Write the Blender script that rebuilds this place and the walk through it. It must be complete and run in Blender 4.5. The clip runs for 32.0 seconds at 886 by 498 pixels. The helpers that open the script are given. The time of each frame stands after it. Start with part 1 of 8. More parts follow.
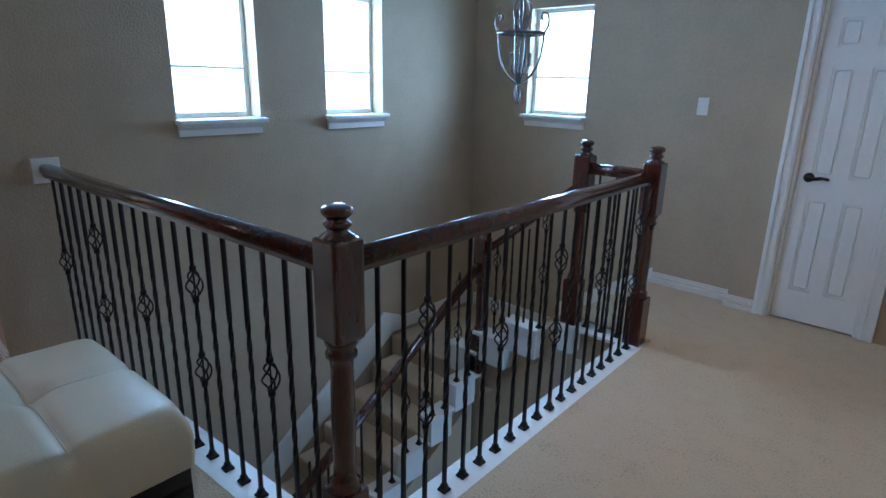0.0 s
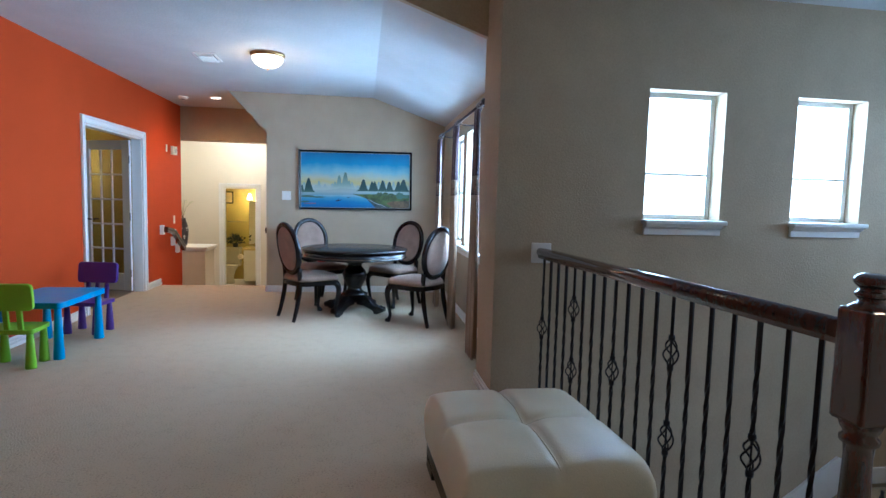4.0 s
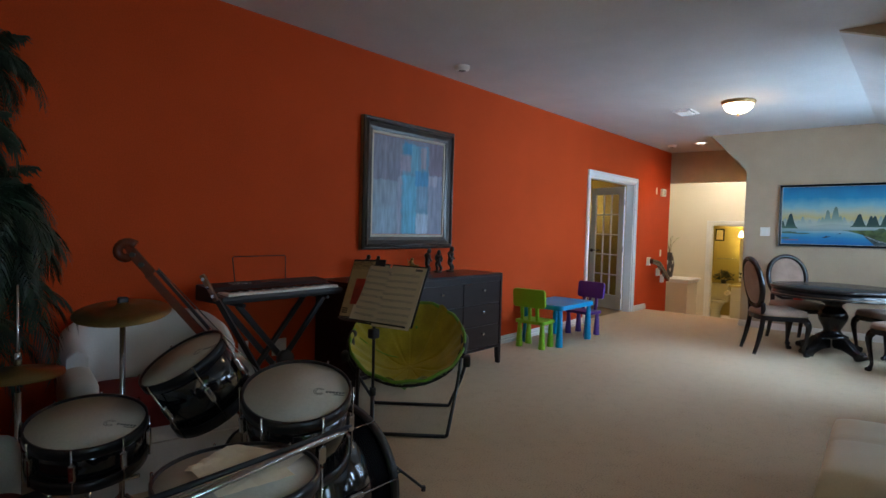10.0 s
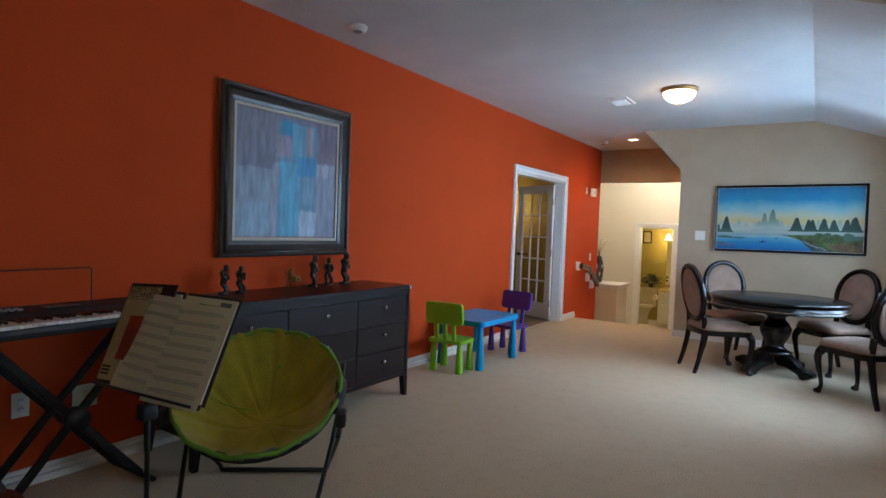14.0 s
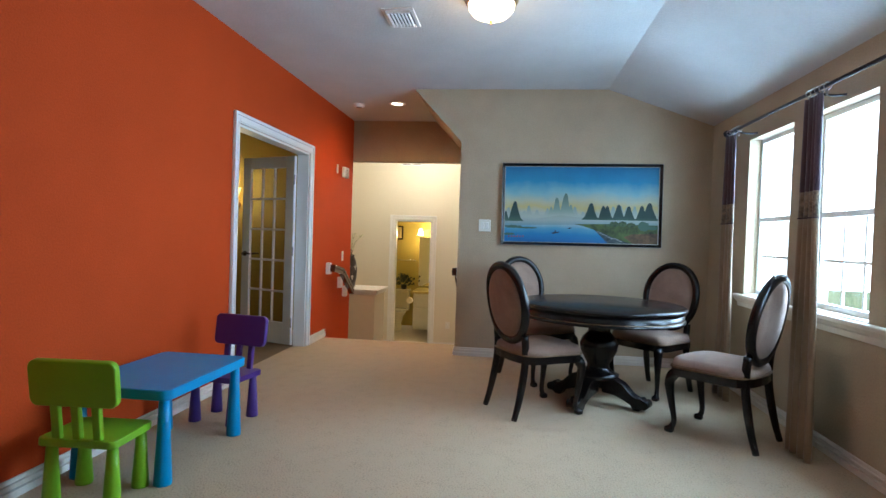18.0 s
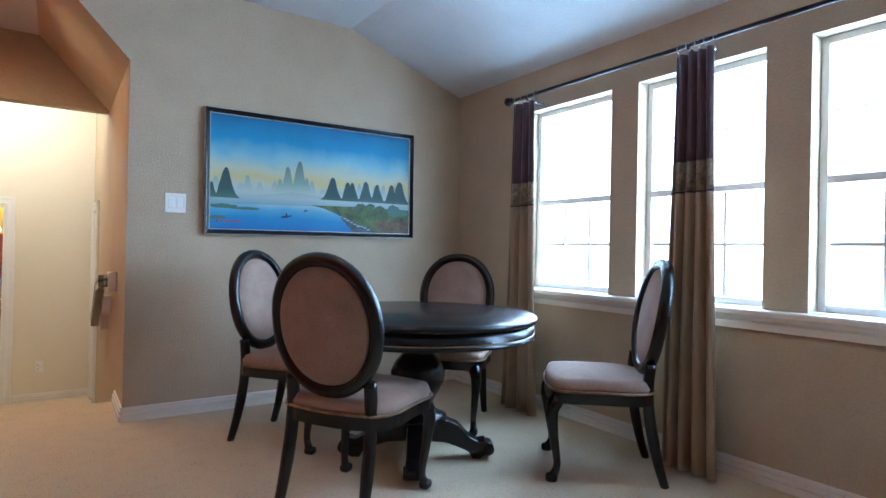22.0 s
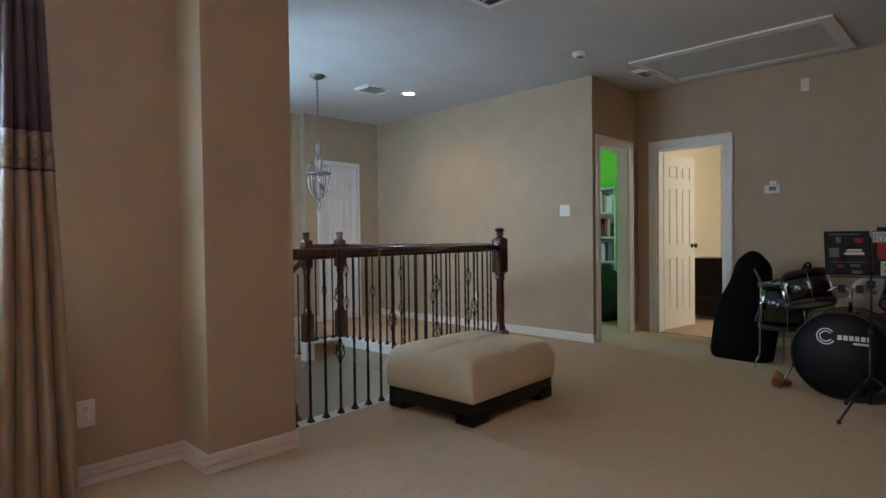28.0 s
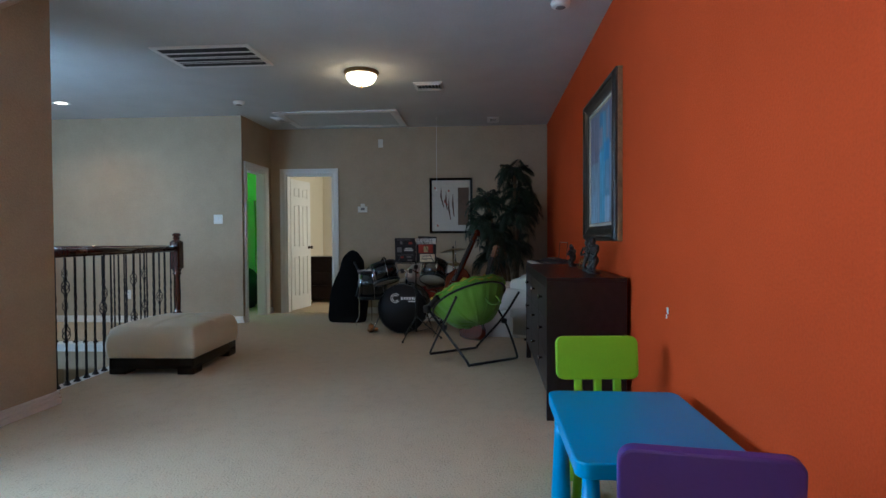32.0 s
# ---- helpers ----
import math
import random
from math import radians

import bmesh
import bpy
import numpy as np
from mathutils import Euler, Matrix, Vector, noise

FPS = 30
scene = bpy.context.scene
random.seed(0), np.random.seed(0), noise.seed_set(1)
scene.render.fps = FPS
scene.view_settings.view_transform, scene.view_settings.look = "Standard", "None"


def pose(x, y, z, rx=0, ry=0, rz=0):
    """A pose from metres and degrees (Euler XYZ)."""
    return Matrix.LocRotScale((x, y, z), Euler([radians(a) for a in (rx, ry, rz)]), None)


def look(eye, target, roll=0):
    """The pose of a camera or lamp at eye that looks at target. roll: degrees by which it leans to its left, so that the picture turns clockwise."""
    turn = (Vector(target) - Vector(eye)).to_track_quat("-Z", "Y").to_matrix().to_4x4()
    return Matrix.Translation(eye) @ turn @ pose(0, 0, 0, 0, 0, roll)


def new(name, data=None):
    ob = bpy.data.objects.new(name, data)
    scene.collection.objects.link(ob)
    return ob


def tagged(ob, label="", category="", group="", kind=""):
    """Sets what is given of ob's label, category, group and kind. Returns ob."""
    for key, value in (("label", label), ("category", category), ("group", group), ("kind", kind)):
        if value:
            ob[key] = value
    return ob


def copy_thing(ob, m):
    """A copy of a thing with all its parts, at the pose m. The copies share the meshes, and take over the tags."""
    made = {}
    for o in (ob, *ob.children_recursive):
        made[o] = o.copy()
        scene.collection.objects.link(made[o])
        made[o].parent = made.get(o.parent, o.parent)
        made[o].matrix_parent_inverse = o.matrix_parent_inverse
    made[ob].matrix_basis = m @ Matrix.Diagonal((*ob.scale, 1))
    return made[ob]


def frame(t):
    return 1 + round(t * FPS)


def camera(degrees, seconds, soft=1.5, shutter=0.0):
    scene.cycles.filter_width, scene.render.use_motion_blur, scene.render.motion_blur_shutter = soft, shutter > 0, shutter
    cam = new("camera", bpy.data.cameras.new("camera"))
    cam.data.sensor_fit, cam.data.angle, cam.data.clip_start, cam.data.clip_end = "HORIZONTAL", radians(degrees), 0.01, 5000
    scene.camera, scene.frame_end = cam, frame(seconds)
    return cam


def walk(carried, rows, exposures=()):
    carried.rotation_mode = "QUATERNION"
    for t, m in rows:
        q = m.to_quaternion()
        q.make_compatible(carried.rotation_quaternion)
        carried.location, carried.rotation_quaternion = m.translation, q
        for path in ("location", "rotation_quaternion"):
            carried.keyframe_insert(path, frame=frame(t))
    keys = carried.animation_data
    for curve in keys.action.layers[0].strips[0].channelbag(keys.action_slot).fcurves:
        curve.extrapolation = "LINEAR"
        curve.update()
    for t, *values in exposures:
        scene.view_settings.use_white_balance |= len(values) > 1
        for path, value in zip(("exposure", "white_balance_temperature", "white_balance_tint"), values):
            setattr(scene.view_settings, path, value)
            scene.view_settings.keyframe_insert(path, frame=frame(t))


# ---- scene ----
cam = camera(75.9, 32.0)
PATH = [
    (0, (8.009, 3.305, 1.483), (6.709, 4.717, 0.92), 1.3),
    (0.5, (8.144, 3.28, 1.428), (6.797, 4.678, 0.943), 1.3),
    (1, (8.217, 3.241, 1.395), (6.818, 4.615, 1.001), 1.3),
    (1.5, (8.221, 3.178, 1.363), (6.756, 4.5, 1.037), 1.4),
    (2, (8.172, 3.121, 1.342), (6.599, 4.325, 1.071), 1.6),
    (2.5, (8.121, 3.084, 1.335), (6.421, 4.112, 1.105), 1.7),
    (3, (8.085, 3.042, 1.336), (6.269, 3.855, 1.138), 1.7),
    (3.5, (8.078, 2.981, 1.328), (6.162, 3.527, 1.153), 1.7),
    (4, (8.069, 2.911, 1.326), (6.096, 3.19, 1.155), 1.5),
    (4.5, (8.039, 2.879, 1.317), (6.046, 2.935, 1.148), 1.6),
    (6.5, (7.878, 2.885, 1.284), (5.965, 2.324, 1.131), 1.4),
    (7, (7.95, 2.986, 1.298), (6.082, 2.287, 1.154), 1.5),
    (7.5, (8.089, 3.108, 1.309), (6.268, 2.291, 1.177), 1.5),
    (8, (8.229, 3.237, 1.307), (6.457, 2.317, 1.186), 1.5),
    (8.5, (8.388, 3.359, 1.299), (6.672, 2.337, 1.184), 1.5),
    (9, (8.596, 3.441, 1.296), (6.929, 2.341, 1.196), 1.6),
    (9.5, (8.746, 3.51, 1.291), (7.139, 2.322, 1.204), 1.6),
    (10, (8.849, 3.552, 1.294), (7.325, 2.259, 1.212), 1.6),
    (10.5, (8.892, 3.568, 1.302), (7.437, 2.198, 1.218), 1.7),
    (11, (8.879, 3.566, 1.299), (7.481, 2.138, 1.218), 1.7),
    (11.5, (8.824, 3.521, 1.291), (7.465, 2.055, 1.212), 1.7),
    (12, (8.741, 3.438, 1.291), (7.389, 1.966, 1.214), 1.8),
    (12.5, (8.614, 3.369, 1.304), (7.217, 1.94, 1.224), 1.9),
    (13, (8.4, 3.3, 1.316), (6.904, 1.974, 1.236), 2.0),
    (13.5, (8.168, 3.215, 1.316), (6.591, 1.988, 1.237), 2.1),
    (14, (7.903, 3.129, 1.318), (6.235, 2.029, 1.242), 2.1),
    (14.5, (7.638, 3.059, 1.306), (5.873, 2.121, 1.235), 2.2),
    (15, (7.362, 2.968, 1.297), (5.54, 2.146, 1.235), 2.1),
    (15.5, (7.123, 2.843, 1.28), (5.262, 2.113, 1.223), 2.1),
    (17.5, (6.083, 2.28, 1.218), (4.111, 1.948, 1.172), 1.9),
    (18, (5.778, 2.14, 1.206), (3.793, 1.9, 1.163), 1.9),
    (18.5, (5.525, 1.978, 1.169), (3.533, 1.812, 1.129), 1.9),
    (19, (5.297, 1.83, 1.154), (3.298, 1.794, 1.118), 2.0),
    (19.5, (5.029, 1.702, 1.124), (3.032, 1.802, 1.095), 2.0),
    (20, (4.781, 1.572, 1.103), (2.793, 1.792, 1.078), 2.1),
    (20.5, (4.549, 1.458, 1.071), (2.591, 1.868, 1.067), 2.2),
    (21, (4.262, 1.375, 1.058), (2.352, 1.969, 1.059), 2.0),
    (21.5, (4.047, 1.299, 1.06), (2.215, 2.103, 1.064), 1.8),
    (22, (3.899, 1.253, 1.063), (2.244, 2.376, 1.073), 1.2),
    (22.5, (3.733, 1.237, 1.057), (2.313, 2.646, 1.063), 0.5),
    (23, (3.646, 1.26, 1.029), (2.482, 2.887, 1.05), 0.4),
    (23.5, (3.631, 1.275, 1.008), (2.728, 3.059, 1.046), 0.1),
    (24, (3.531, 1.209, 0.989), (2.979, 3.131, 1.035), -0.2),
    (24.5, (3.3, 1.145, 0.995), (3.174, 3.141, 1.038), -0.6),
    (25, (3.279, 1.126, 0.991), (3.374, 3.123, 1.03), -0.9),
    (25.5, (3.287, 1.098, 0.989), (3.564, 3.079, 1.022), -1.1),
    (26, (3.283, 1.121, 0.989), (3.784, 3.057, 1.008), -1.1),
    (26.5, (3.25, 1.151, 1.001), (4.028, 2.994, 1.006), -1.3),
    (28.5, (2.754, 1.047, 1.118), (4.31, 2.303, 1.067), -0.5),
    (29, (2.537, 0.991, 1.125), (4.192, 2.114, 1.071), -0.5),
    (29.5, (2.287, 0.964, 1.129), (4.051, 1.904, 1.08), -0.5),
    (30, (2.01, 0.921, 1.132), (3.844, 1.716, 1.082), -0.5),
    (30.5, (1.745, 0.913, 1.132), (3.625, 1.595, 1.085), -0.5),
    (31, (1.464, 0.9, 1.125), (3.389, 1.441, 1.079), -0.5),
    (31.5, (1.197, 0.865, 1.122), (3.162, 1.237, 1.076), -0.5),
    (32, (0.922, 0.853, 1.108), (2.916, 1.009, 1.067), -0.3),
]
walk(cam, [(t, look(eye, target, roll)) for t, eye, target, roll in PATH],
     [(0, 0.03, 4650, 8), (3, 0.15, 4850, 12), (4, 0.1, 5050, 10), (7, -0.2, 5700, 10), (9, -0.25, 5800, 10), (12, -0.3, 5800, 12), (14, -0.2, 5700, 12), (15, -0.2, 5700, 8), (18, -0.2, 5700, 8), (21, 0.0, 5700, 10), (23, 0.15, 4550, 9), (24, 0.18, 4450, 7), (26, 0.18, 4750, 10), (29, -0.2, 6300, 12), (31, -0.25, 5800, 11), (32, -0.25, 5200, 6)])

# ---- light ----
world = bpy.data.worlds.new("sky")
scene.world = world
world.use_nodes = True
wn = world.node_tree.nodes
sky = wn.new("ShaderNodeTexSky")
sky.sky_type = "NISHITA"
sky.sun_disc = False
sky.sun_elevation, sky.sun_rotation = radians(55), radians(170)
world.node_tree.links.new(sky.outputs[0], wn["Background"].inputs[0])
wn["Background"].inputs[1].default_value = 0.12


def lamp(name, kind, m, power, color=(1, 1, 1), size=(0.1, 0.1), angle=None):
    data = bpy.data.lights.new(name, kind)
    data.energy, data.color = power, color
    if kind == "AREA":
        data.shape, data.size, data.size_y = "RECTANGLE", size[0], size[1]
    elif kind == "SUN":
        data.angle = angle
    else:
        data.shadow_soft_size = size[0]
    if kind == "SPOT":
        data.spot_blend = 1.0
    ob = new(name, data)
    ob.matrix_world = m
    return ob


lamp("sun", "SUN", look((0, 0, 10), (0.1, 0.6, 9.15)), 3.0, (1, 0.95, 0.88), angle=radians(0.5))
DAY = (0.58, 0.79, 1.0)
# daylight in the window openings: three in the game room, three in the stairwell
for wx in (1.235, 2.155, 3.07):
    lamp("window_daylight", "AREA", look((wx, 4.33, 1.50), (wx, 2.33, 1.40)), 98, DAY, (0.74, 1.3))
for wy in (5.035, 6.17):
    lamp("window_daylight", "AREA", look((4.18, wy, 1.64), (6.18, wy, 1.55)), 52, DAY, (0.58, 1.0))
lamp("window_daylight", "AREA", look((5.35, 7.85, 1.64), (5.35, 5.85, 1.55)), 52, DAY, (0.66, 1.0))
lamp("ceiling_bulb", "POINT", pose(2.17, 1.96, 2.50), 7, (1.0, 0.66, 0.32), (0.08, 0.08))
lamp("ceiling_bulb", "POINT", pose(6.36, 2.06, 2.50), 5, (1.0, 0.66, 0.32), (0.08, 0.08))
lamp("can_bulb", "SPOT", look((-0.63, 0.785, 2.70), (-0.63, 0.785, 0)), 95, (1.0, 0.64, 0.30), (0.05, 0.05)).data.spot_size = radians(165)
lamp("can_bulb", "SPOT", look((7.25, 5.83, 2.70), (7.25, 5.83, 0)), 46, (1.0, 0.62, 0.30), (0.05, 0.05)).data.spot_size = radians(150)
lamp("sconce_bulb", "POINT", pose(-0.77, -1.25, 1.68), 18, (1, 0.74, 0.3), (0.06, 0.06))
# added fill behind the header, brightens the lower landing; no fixture belongs to it
lamp("landing_fill", "POINT", pose(-2.7, 0.7, 2.55), 74, (1, 0.87, 0.66), (0.12, 0.12))
lamp("vanity_bulb", "POINT", pose(-5.45, 0.42, 1.24), 34, (1, 0.74, 0.24), (0.06, 0.06))
# warm fill added inside the bedroom, out of sight of the doorway
lamp("bedroom_fill", "AREA", look((10.6, 1.35, 1.7), (10.4, 4, 1.1)), 40, (1, 0.88, 0.66), (1.2, 1.2))
# unseen fill added to brighten the green room, which has no window
lamp("green_room_fill", "AREA", look((9.2, 7.3, 1.7), (8.9, 3, 1.2)), 50, DAY, (1.2, 1.2))
lamp("lower_hall_daylight", "AREA", look((9.3, 5.9, -1.2), (5, 5.9, -2.2)), 40, DAY, (1.5, 1.6))

# ---- materials ----


def mat(name, color, rough=0.6, vary=0.08, scale=6.0, fine=60.0, bump=0.1, metal=0.0, spec=0.5, sheen=0.0, emit=0.0, coat=0.0, rand=0.0, stretch=None, grit=0.0):
    """A surface with a broad and a fine variation of its colour and a fine relief."""
    m = bpy.data.materials.new(name)
    m.use_nodes = True
    nt = m.node_tree
    b = nt.nodes["Principled BSDF"]
    link = nt.links.new
    tc = nt.nodes.new("ShaderNodeTexCoord")
    src = tc.outputs["Object"]
    if stretch:
        mp = nt.nodes.new("ShaderNodeMapping")
        mp.inputs["Scale"].default_value = stretch
        link(src, mp.inputs[0])
        src = mp.outputs[0]
    n1 = nt.nodes.new("ShaderNodeTexNoise")
    n1.inputs["Scale"].default_value, n1.inputs["Detail"].default_value = scale, 3
    n2 = nt.nodes.new("ShaderNodeTexNoise")
    n2.inputs["Scale"].default_value, n2.inputs["Detail"].default_value = fine, 2
    link(src, n1.inputs["Vector"]), link(src, n2.inputs["Vector"])
    add = nt.nodes.new("ShaderNodeMath")
    add.operation = "MULTIPLY_ADD"
    add.inputs[1].default_value = 0.6
    link(n1.outputs["Fac"], add.inputs[0])
    half = nt.nodes.new("ShaderNodeMath")
    half.operation = "MULTIPLY"
    half.inputs[1].default_value = 0.4 + grit
    link(n2.outputs["Fac"], half.inputs[0])
    link(half.outputs[0], add.inputs[2])
    ramp = nt.nodes.new("ShaderNodeValToRGB")
    lo = tuple(c * (1 - vary * 2.2) for c in color)
    hi = tuple(min(1, c * (1 + vary * 2.2)) for c in color)
    ramp.color_ramp.elements[0].position, ramp.color_ramp.elements[1].position = 0.25, 0.75 + grit
    ramp.color_ramp.elements[0].color, ramp.color_ramp.elements[1].color = (*lo, 1), (*hi, 1)
    link(add.outputs[0], ramp.inputs[0])
    out = ramp.outputs[0]
    if rand:
        info = nt.nodes.new("ShaderNodeObjectInfo")
        hsv = nt.nodes.new("ShaderNodeHueSaturation")
        mr = nt.nodes.new("ShaderNodeMapRange")
        mr.inputs[3].default_value, mr.inputs[4].default_value = 1 - rand, 1 + rand
        link(info.outputs["Random"], mr.inputs[0]), link(mr.outputs[0], hsv.inputs["Value"]), link(out, hsv.inputs["Color"])
        out = hsv.outputs[0]
    link(out, b.inputs["Base Color"])
    b.inputs["Roughness"].default_value, b.inputs["Metallic"].default_value = rough, metal
    b.inputs["Specular IOR Level"].default_value = spec
    b.inputs["Sheen Weight"].default_value = sheen
    b.inputs["Coat Weight"].default_value = coat
    b.inputs["Coat Roughness"].default_value = 0.08
    if emit:
        b.inputs["Emission Color"].default_value, b.inputs["Emission Strength"].default_value = (*color, 1), emit
    if bump:
        bp = nt.nodes.new("ShaderNodeBump")
        bp.inputs["Strength"].default_value, bp.inputs["Distance"].default_value = bump, 0.004
        link(n2.outputs["Fac"], bp.inputs["Height"]), link(bp.outputs[0], b.inputs["Normal"])
    return m


PAINT_BEIGE = mat("beige wall paint", (0.44, 0.352, 0.24), 0.8, 0.06, 4.0, 85, 0.85, spec=0.25, grit=0.4)
PAINT_ORANGE = mat("orange wall paint", (0.475, 0.0585, 0.0112), 0.8, 0.06, 2.5, 110, 0.45, spec=0.10, grit=0.5)
PAINT_CREAM = mat("cream wall paint", (0.72, 0.66, 0.53), 0.75, 0.02, 1.2, 130, 0.2)
PAINT_CEIL = mat("textured white ceiling paint", (0.57, 0.575, 0.56), 0.85, 0.035, 3.0, 60, 0.7, spec=0.2)
PAINT_OLIVE = mat("mustard wall paint", (0.36, 0.27, 0.06), 0.75, 0.03, 1.2, 120, 0.2)
PAINT_GREEN = mat("lime wall paint", (0.22, 0.62, 0.03), 0.7, 0.02, 1.2, 120, 0.2)
WHITE = mat("white semi-gloss trim paint", (0.78, 0.77, 0.74), 0.38, 0.02, 3, 40, 0.04)
WHITE_PLASTIC = mat("white plastic", (0.76, 0.74, 0.68), 0.35, 0.01, 8, 40, 0.0)
CARPET = mat("beige cut-pile carpet", (0.375, 0.295, 0.20), 0.95, 0.2, 9.0, 95, 1.0, spec=0.05, grit=1.1)
CHERRY = mat("dark cherry-stained wood", (0.060, 0.017, 0.010), 0.22, 0.3, 5, 60, 0.06, coat=0.8, stretch=(8, 8, 0.8))
IRON = mat("dark bronze wrought iron", (0.020, 0.017, 0.018), 0.42, 0.15, 20, 120, 0.1, metal=0.6)
BLACKWOOD = mat("black-brown lacquered wood", (0.006, 0.0042, 0.004), 0.27, 0.3, 5, 60, 0.05, coat=0.0, spec=0.4)
ESPRESSO = mat("espresso-stained wood veneer", (0.012, 0.0065, 0.0075), 0.3, 0.3, 4, 50, 0.05, spec=0.35, stretch=(0.6, 6, 6))
LEATHER = mat("cream leather", (0.70, 0.63, 0.46), 0.38, 0.04, 3, 160, 0.25)
FABRIC_TAUPE = mat("taupe velvet upholstery", (0.29, 0.195, 0.145), 0.9, 0.14, 9, 160, 0.5, sheen=0.15, spec=0.15)

# ---- building blocks ----


def part(name, bm, material, parent=None, label=""):
    """Links a bmesh as one mesh object, under a thing or a part."""
    me = bpy.data.meshes.new(name)
    bmesh.ops.recalc_face_normals(bm, faces=bm.faces[:])
    bm.to_mesh(me)
    bm.free()
    me.materials.append(material)
    ob = new(name, me)
    if parent:
        ob.parent = parent
    if label:
        ob["label"] = label
    return ob


def thing(name, m, label, category, group="", kind=""):
    ob = new(name)
    ob.empty_display_size = 0.1
    ob.matrix_world = m
    return tagged(ob, label, category, group, kind)


def struct(name, bm, material, label="", category=""):
    return tagged(part(name, bm, material), label or name.replace("_", " "), category or name.split("_")[0], kind="structure")


def add_box(bm, a, b, bevel=0.0, seg=2, m=None):
    r = bmesh.ops.create_cube(bm, size=1)["verts"]
    mm = Matrix.Translation([(p + q) / 2 for p, q in zip(a, b)]) @ Matrix.Diagonal([abs(q - p) for p, q in zip(a, b)] + [1])
    bmesh.ops.transform(bm, matrix=(m @ mm if m else mm), verts=r)
    if bevel:
        es = list({e for v in r for e in v.link_edges})
        bmesh.ops.bevel(bm, geom=es, offset=bevel, segments=seg, affect="EDGES", profile=0.5)
    return bm


def box(a, b, bevel=0.0, seg=2, m=None):
    return add_box(bmesh.new(), a, b, bevel, seg, m)


def boxes(*ab):
    bm = bmesh.new()
    for a, b in ab:
        add_box(bm, a, b)
    return bm


def smooth(bm):
    for f in bm.faces:
        f.smooth = True
    return bm


def add_lathe(bm, profile, seg=20, m=None):
    """Turns (radius, height) pairs about z."""
    rings = []
    for r, z in profile:
        rings.append([bm.verts.new((r * math.cos(2 * math.pi * i / seg), r * math.sin(2 * math.pi * i / seg), z)) for i in range(seg)] if r > 1e-5 else [bm.verts.new((0, 0, z))])
    made = [v for ring in rings for v in ring]
    for p, q in zip(rings, rings[1:]):
        for i in range(seg):
            j = (i + 1) % seg
            if len(p) == 1 and len(q) == 1:
                continue
            vs = [p[0], q[j], q[i]] if len(p) == 1 else [p[i], p[j], q[0]] if len(q) == 1 else [p[i], p[j], q[j], q[i]]
            bm.faces.new(vs).smooth = True
    for ring in (rings[0], rings[-1]) if tuple(profile[0]) != tuple(profile[-1]) else ():
        if len(ring) > 2:
            bm.faces.new(ring)
    if m:
        bmesh.ops.transform(bm, matrix=m, verts=made)
    return bm


def lathe(profile, seg=20, m=None):
    return add_lathe(bmesh.new(), profile, seg, m)


def add_tube(bm, pts, r, seg=8, cap=True, closed=False):
    """A tube along points; r is one radius or one for each point."""
    pts = [Vector(p) for p in pts]
    n = len(pts)
    rs = r if hasattr(r, "__len__") else [r] * n
    rings, up = [], None
    for i, p in enumerate(pts):
        a, b = (pts[i - 1], pts[(i + 1) % n]) if closed else (pts[max(0, i - 1)], pts[min(n - 1, i + 1)])
        d = (b - a).normalized()
        if up is None:
            up = d.orthogonal().normalized()
        up = (up - d * up.dot(d)).normalized()
        side = d.cross(up)
        rings.append([bm.verts.new(p + rs[i] * (up * math.cos(2 * math.pi * k / seg) + side * math.sin(2 * math.pi * k / seg))) for k in range(seg)])
    for p, q in list(zip(rings, rings[1:])) + ([(rings[-1], rings[0])] if closed else []):
        for k in range(seg):
            j = (k + 1) % seg
            bm.faces.new([p[k], p[j], q[j], q[k]]).smooth = True
    if cap and not closed:
        bm.faces.new(rings[0]), bm.faces.new(rings[-1])
    return bm


def tube(pts, r, seg=8, cap=True, closed=False):
    return add_tube(bmesh.new(), pts, r, seg, cap, closed)


def curve(ctrl, n=24, closed=False):
    """Points of a smooth line through the control points."""
    c = [Vector(p) for p in ctrl]
    k = len(c)
    out = []
    spans = k if closed else k - 1
    per = max(2, n // spans)
    for i in range(spans):
        p = [c[(i + j - 1) % k] if closed else c[min(k - 1, max(0, i + j - 1))] for j in range(4)]
        for s in range(per):
            t = s / per
            out.append(0.5 * ((2 * p[1]) + (p[2] - p[0]) * t + (2 * p[0] - 5 * p[1] + 4 * p[2] - p[3]) * t * t + (3 * p[1] - p[0] - 3 * p[2] + p[3]) * t ** 3))
    if not closed:
        out.append(c[-1])
    return out


def prism(poly, h, axis="z", at=0.0, bevel=0.0):
    """Extrudes a flat outline by h along an axis."""
    bm = bmesh.new()
    place = {"z": lambda u, v: (u, v, at), "y": lambda u, v: (u, at, v), "x": lambda u, v: (at, u, v)}[axis]
    f = bm.faces.new([bm.verts.new(place(u, v)) for u, v in poly])
    r = bmesh.ops.extrude_face_region(bm, geom=[f])
    d = {"z": (0, 0, h), "y": (0, h, 0), "x": (h, 0, 0)}[axis]
    bmesh.ops.translate(bm, vec=d, verts=[e for e in r["geom"] if isinstance(e, bmesh.types.BMVert)])
    if bevel:
        bmesh.ops.bevel(bm, geom=bm.edges[:], offset=bevel, segments=2, affect="EDGES", profile=0.5)
    return bm


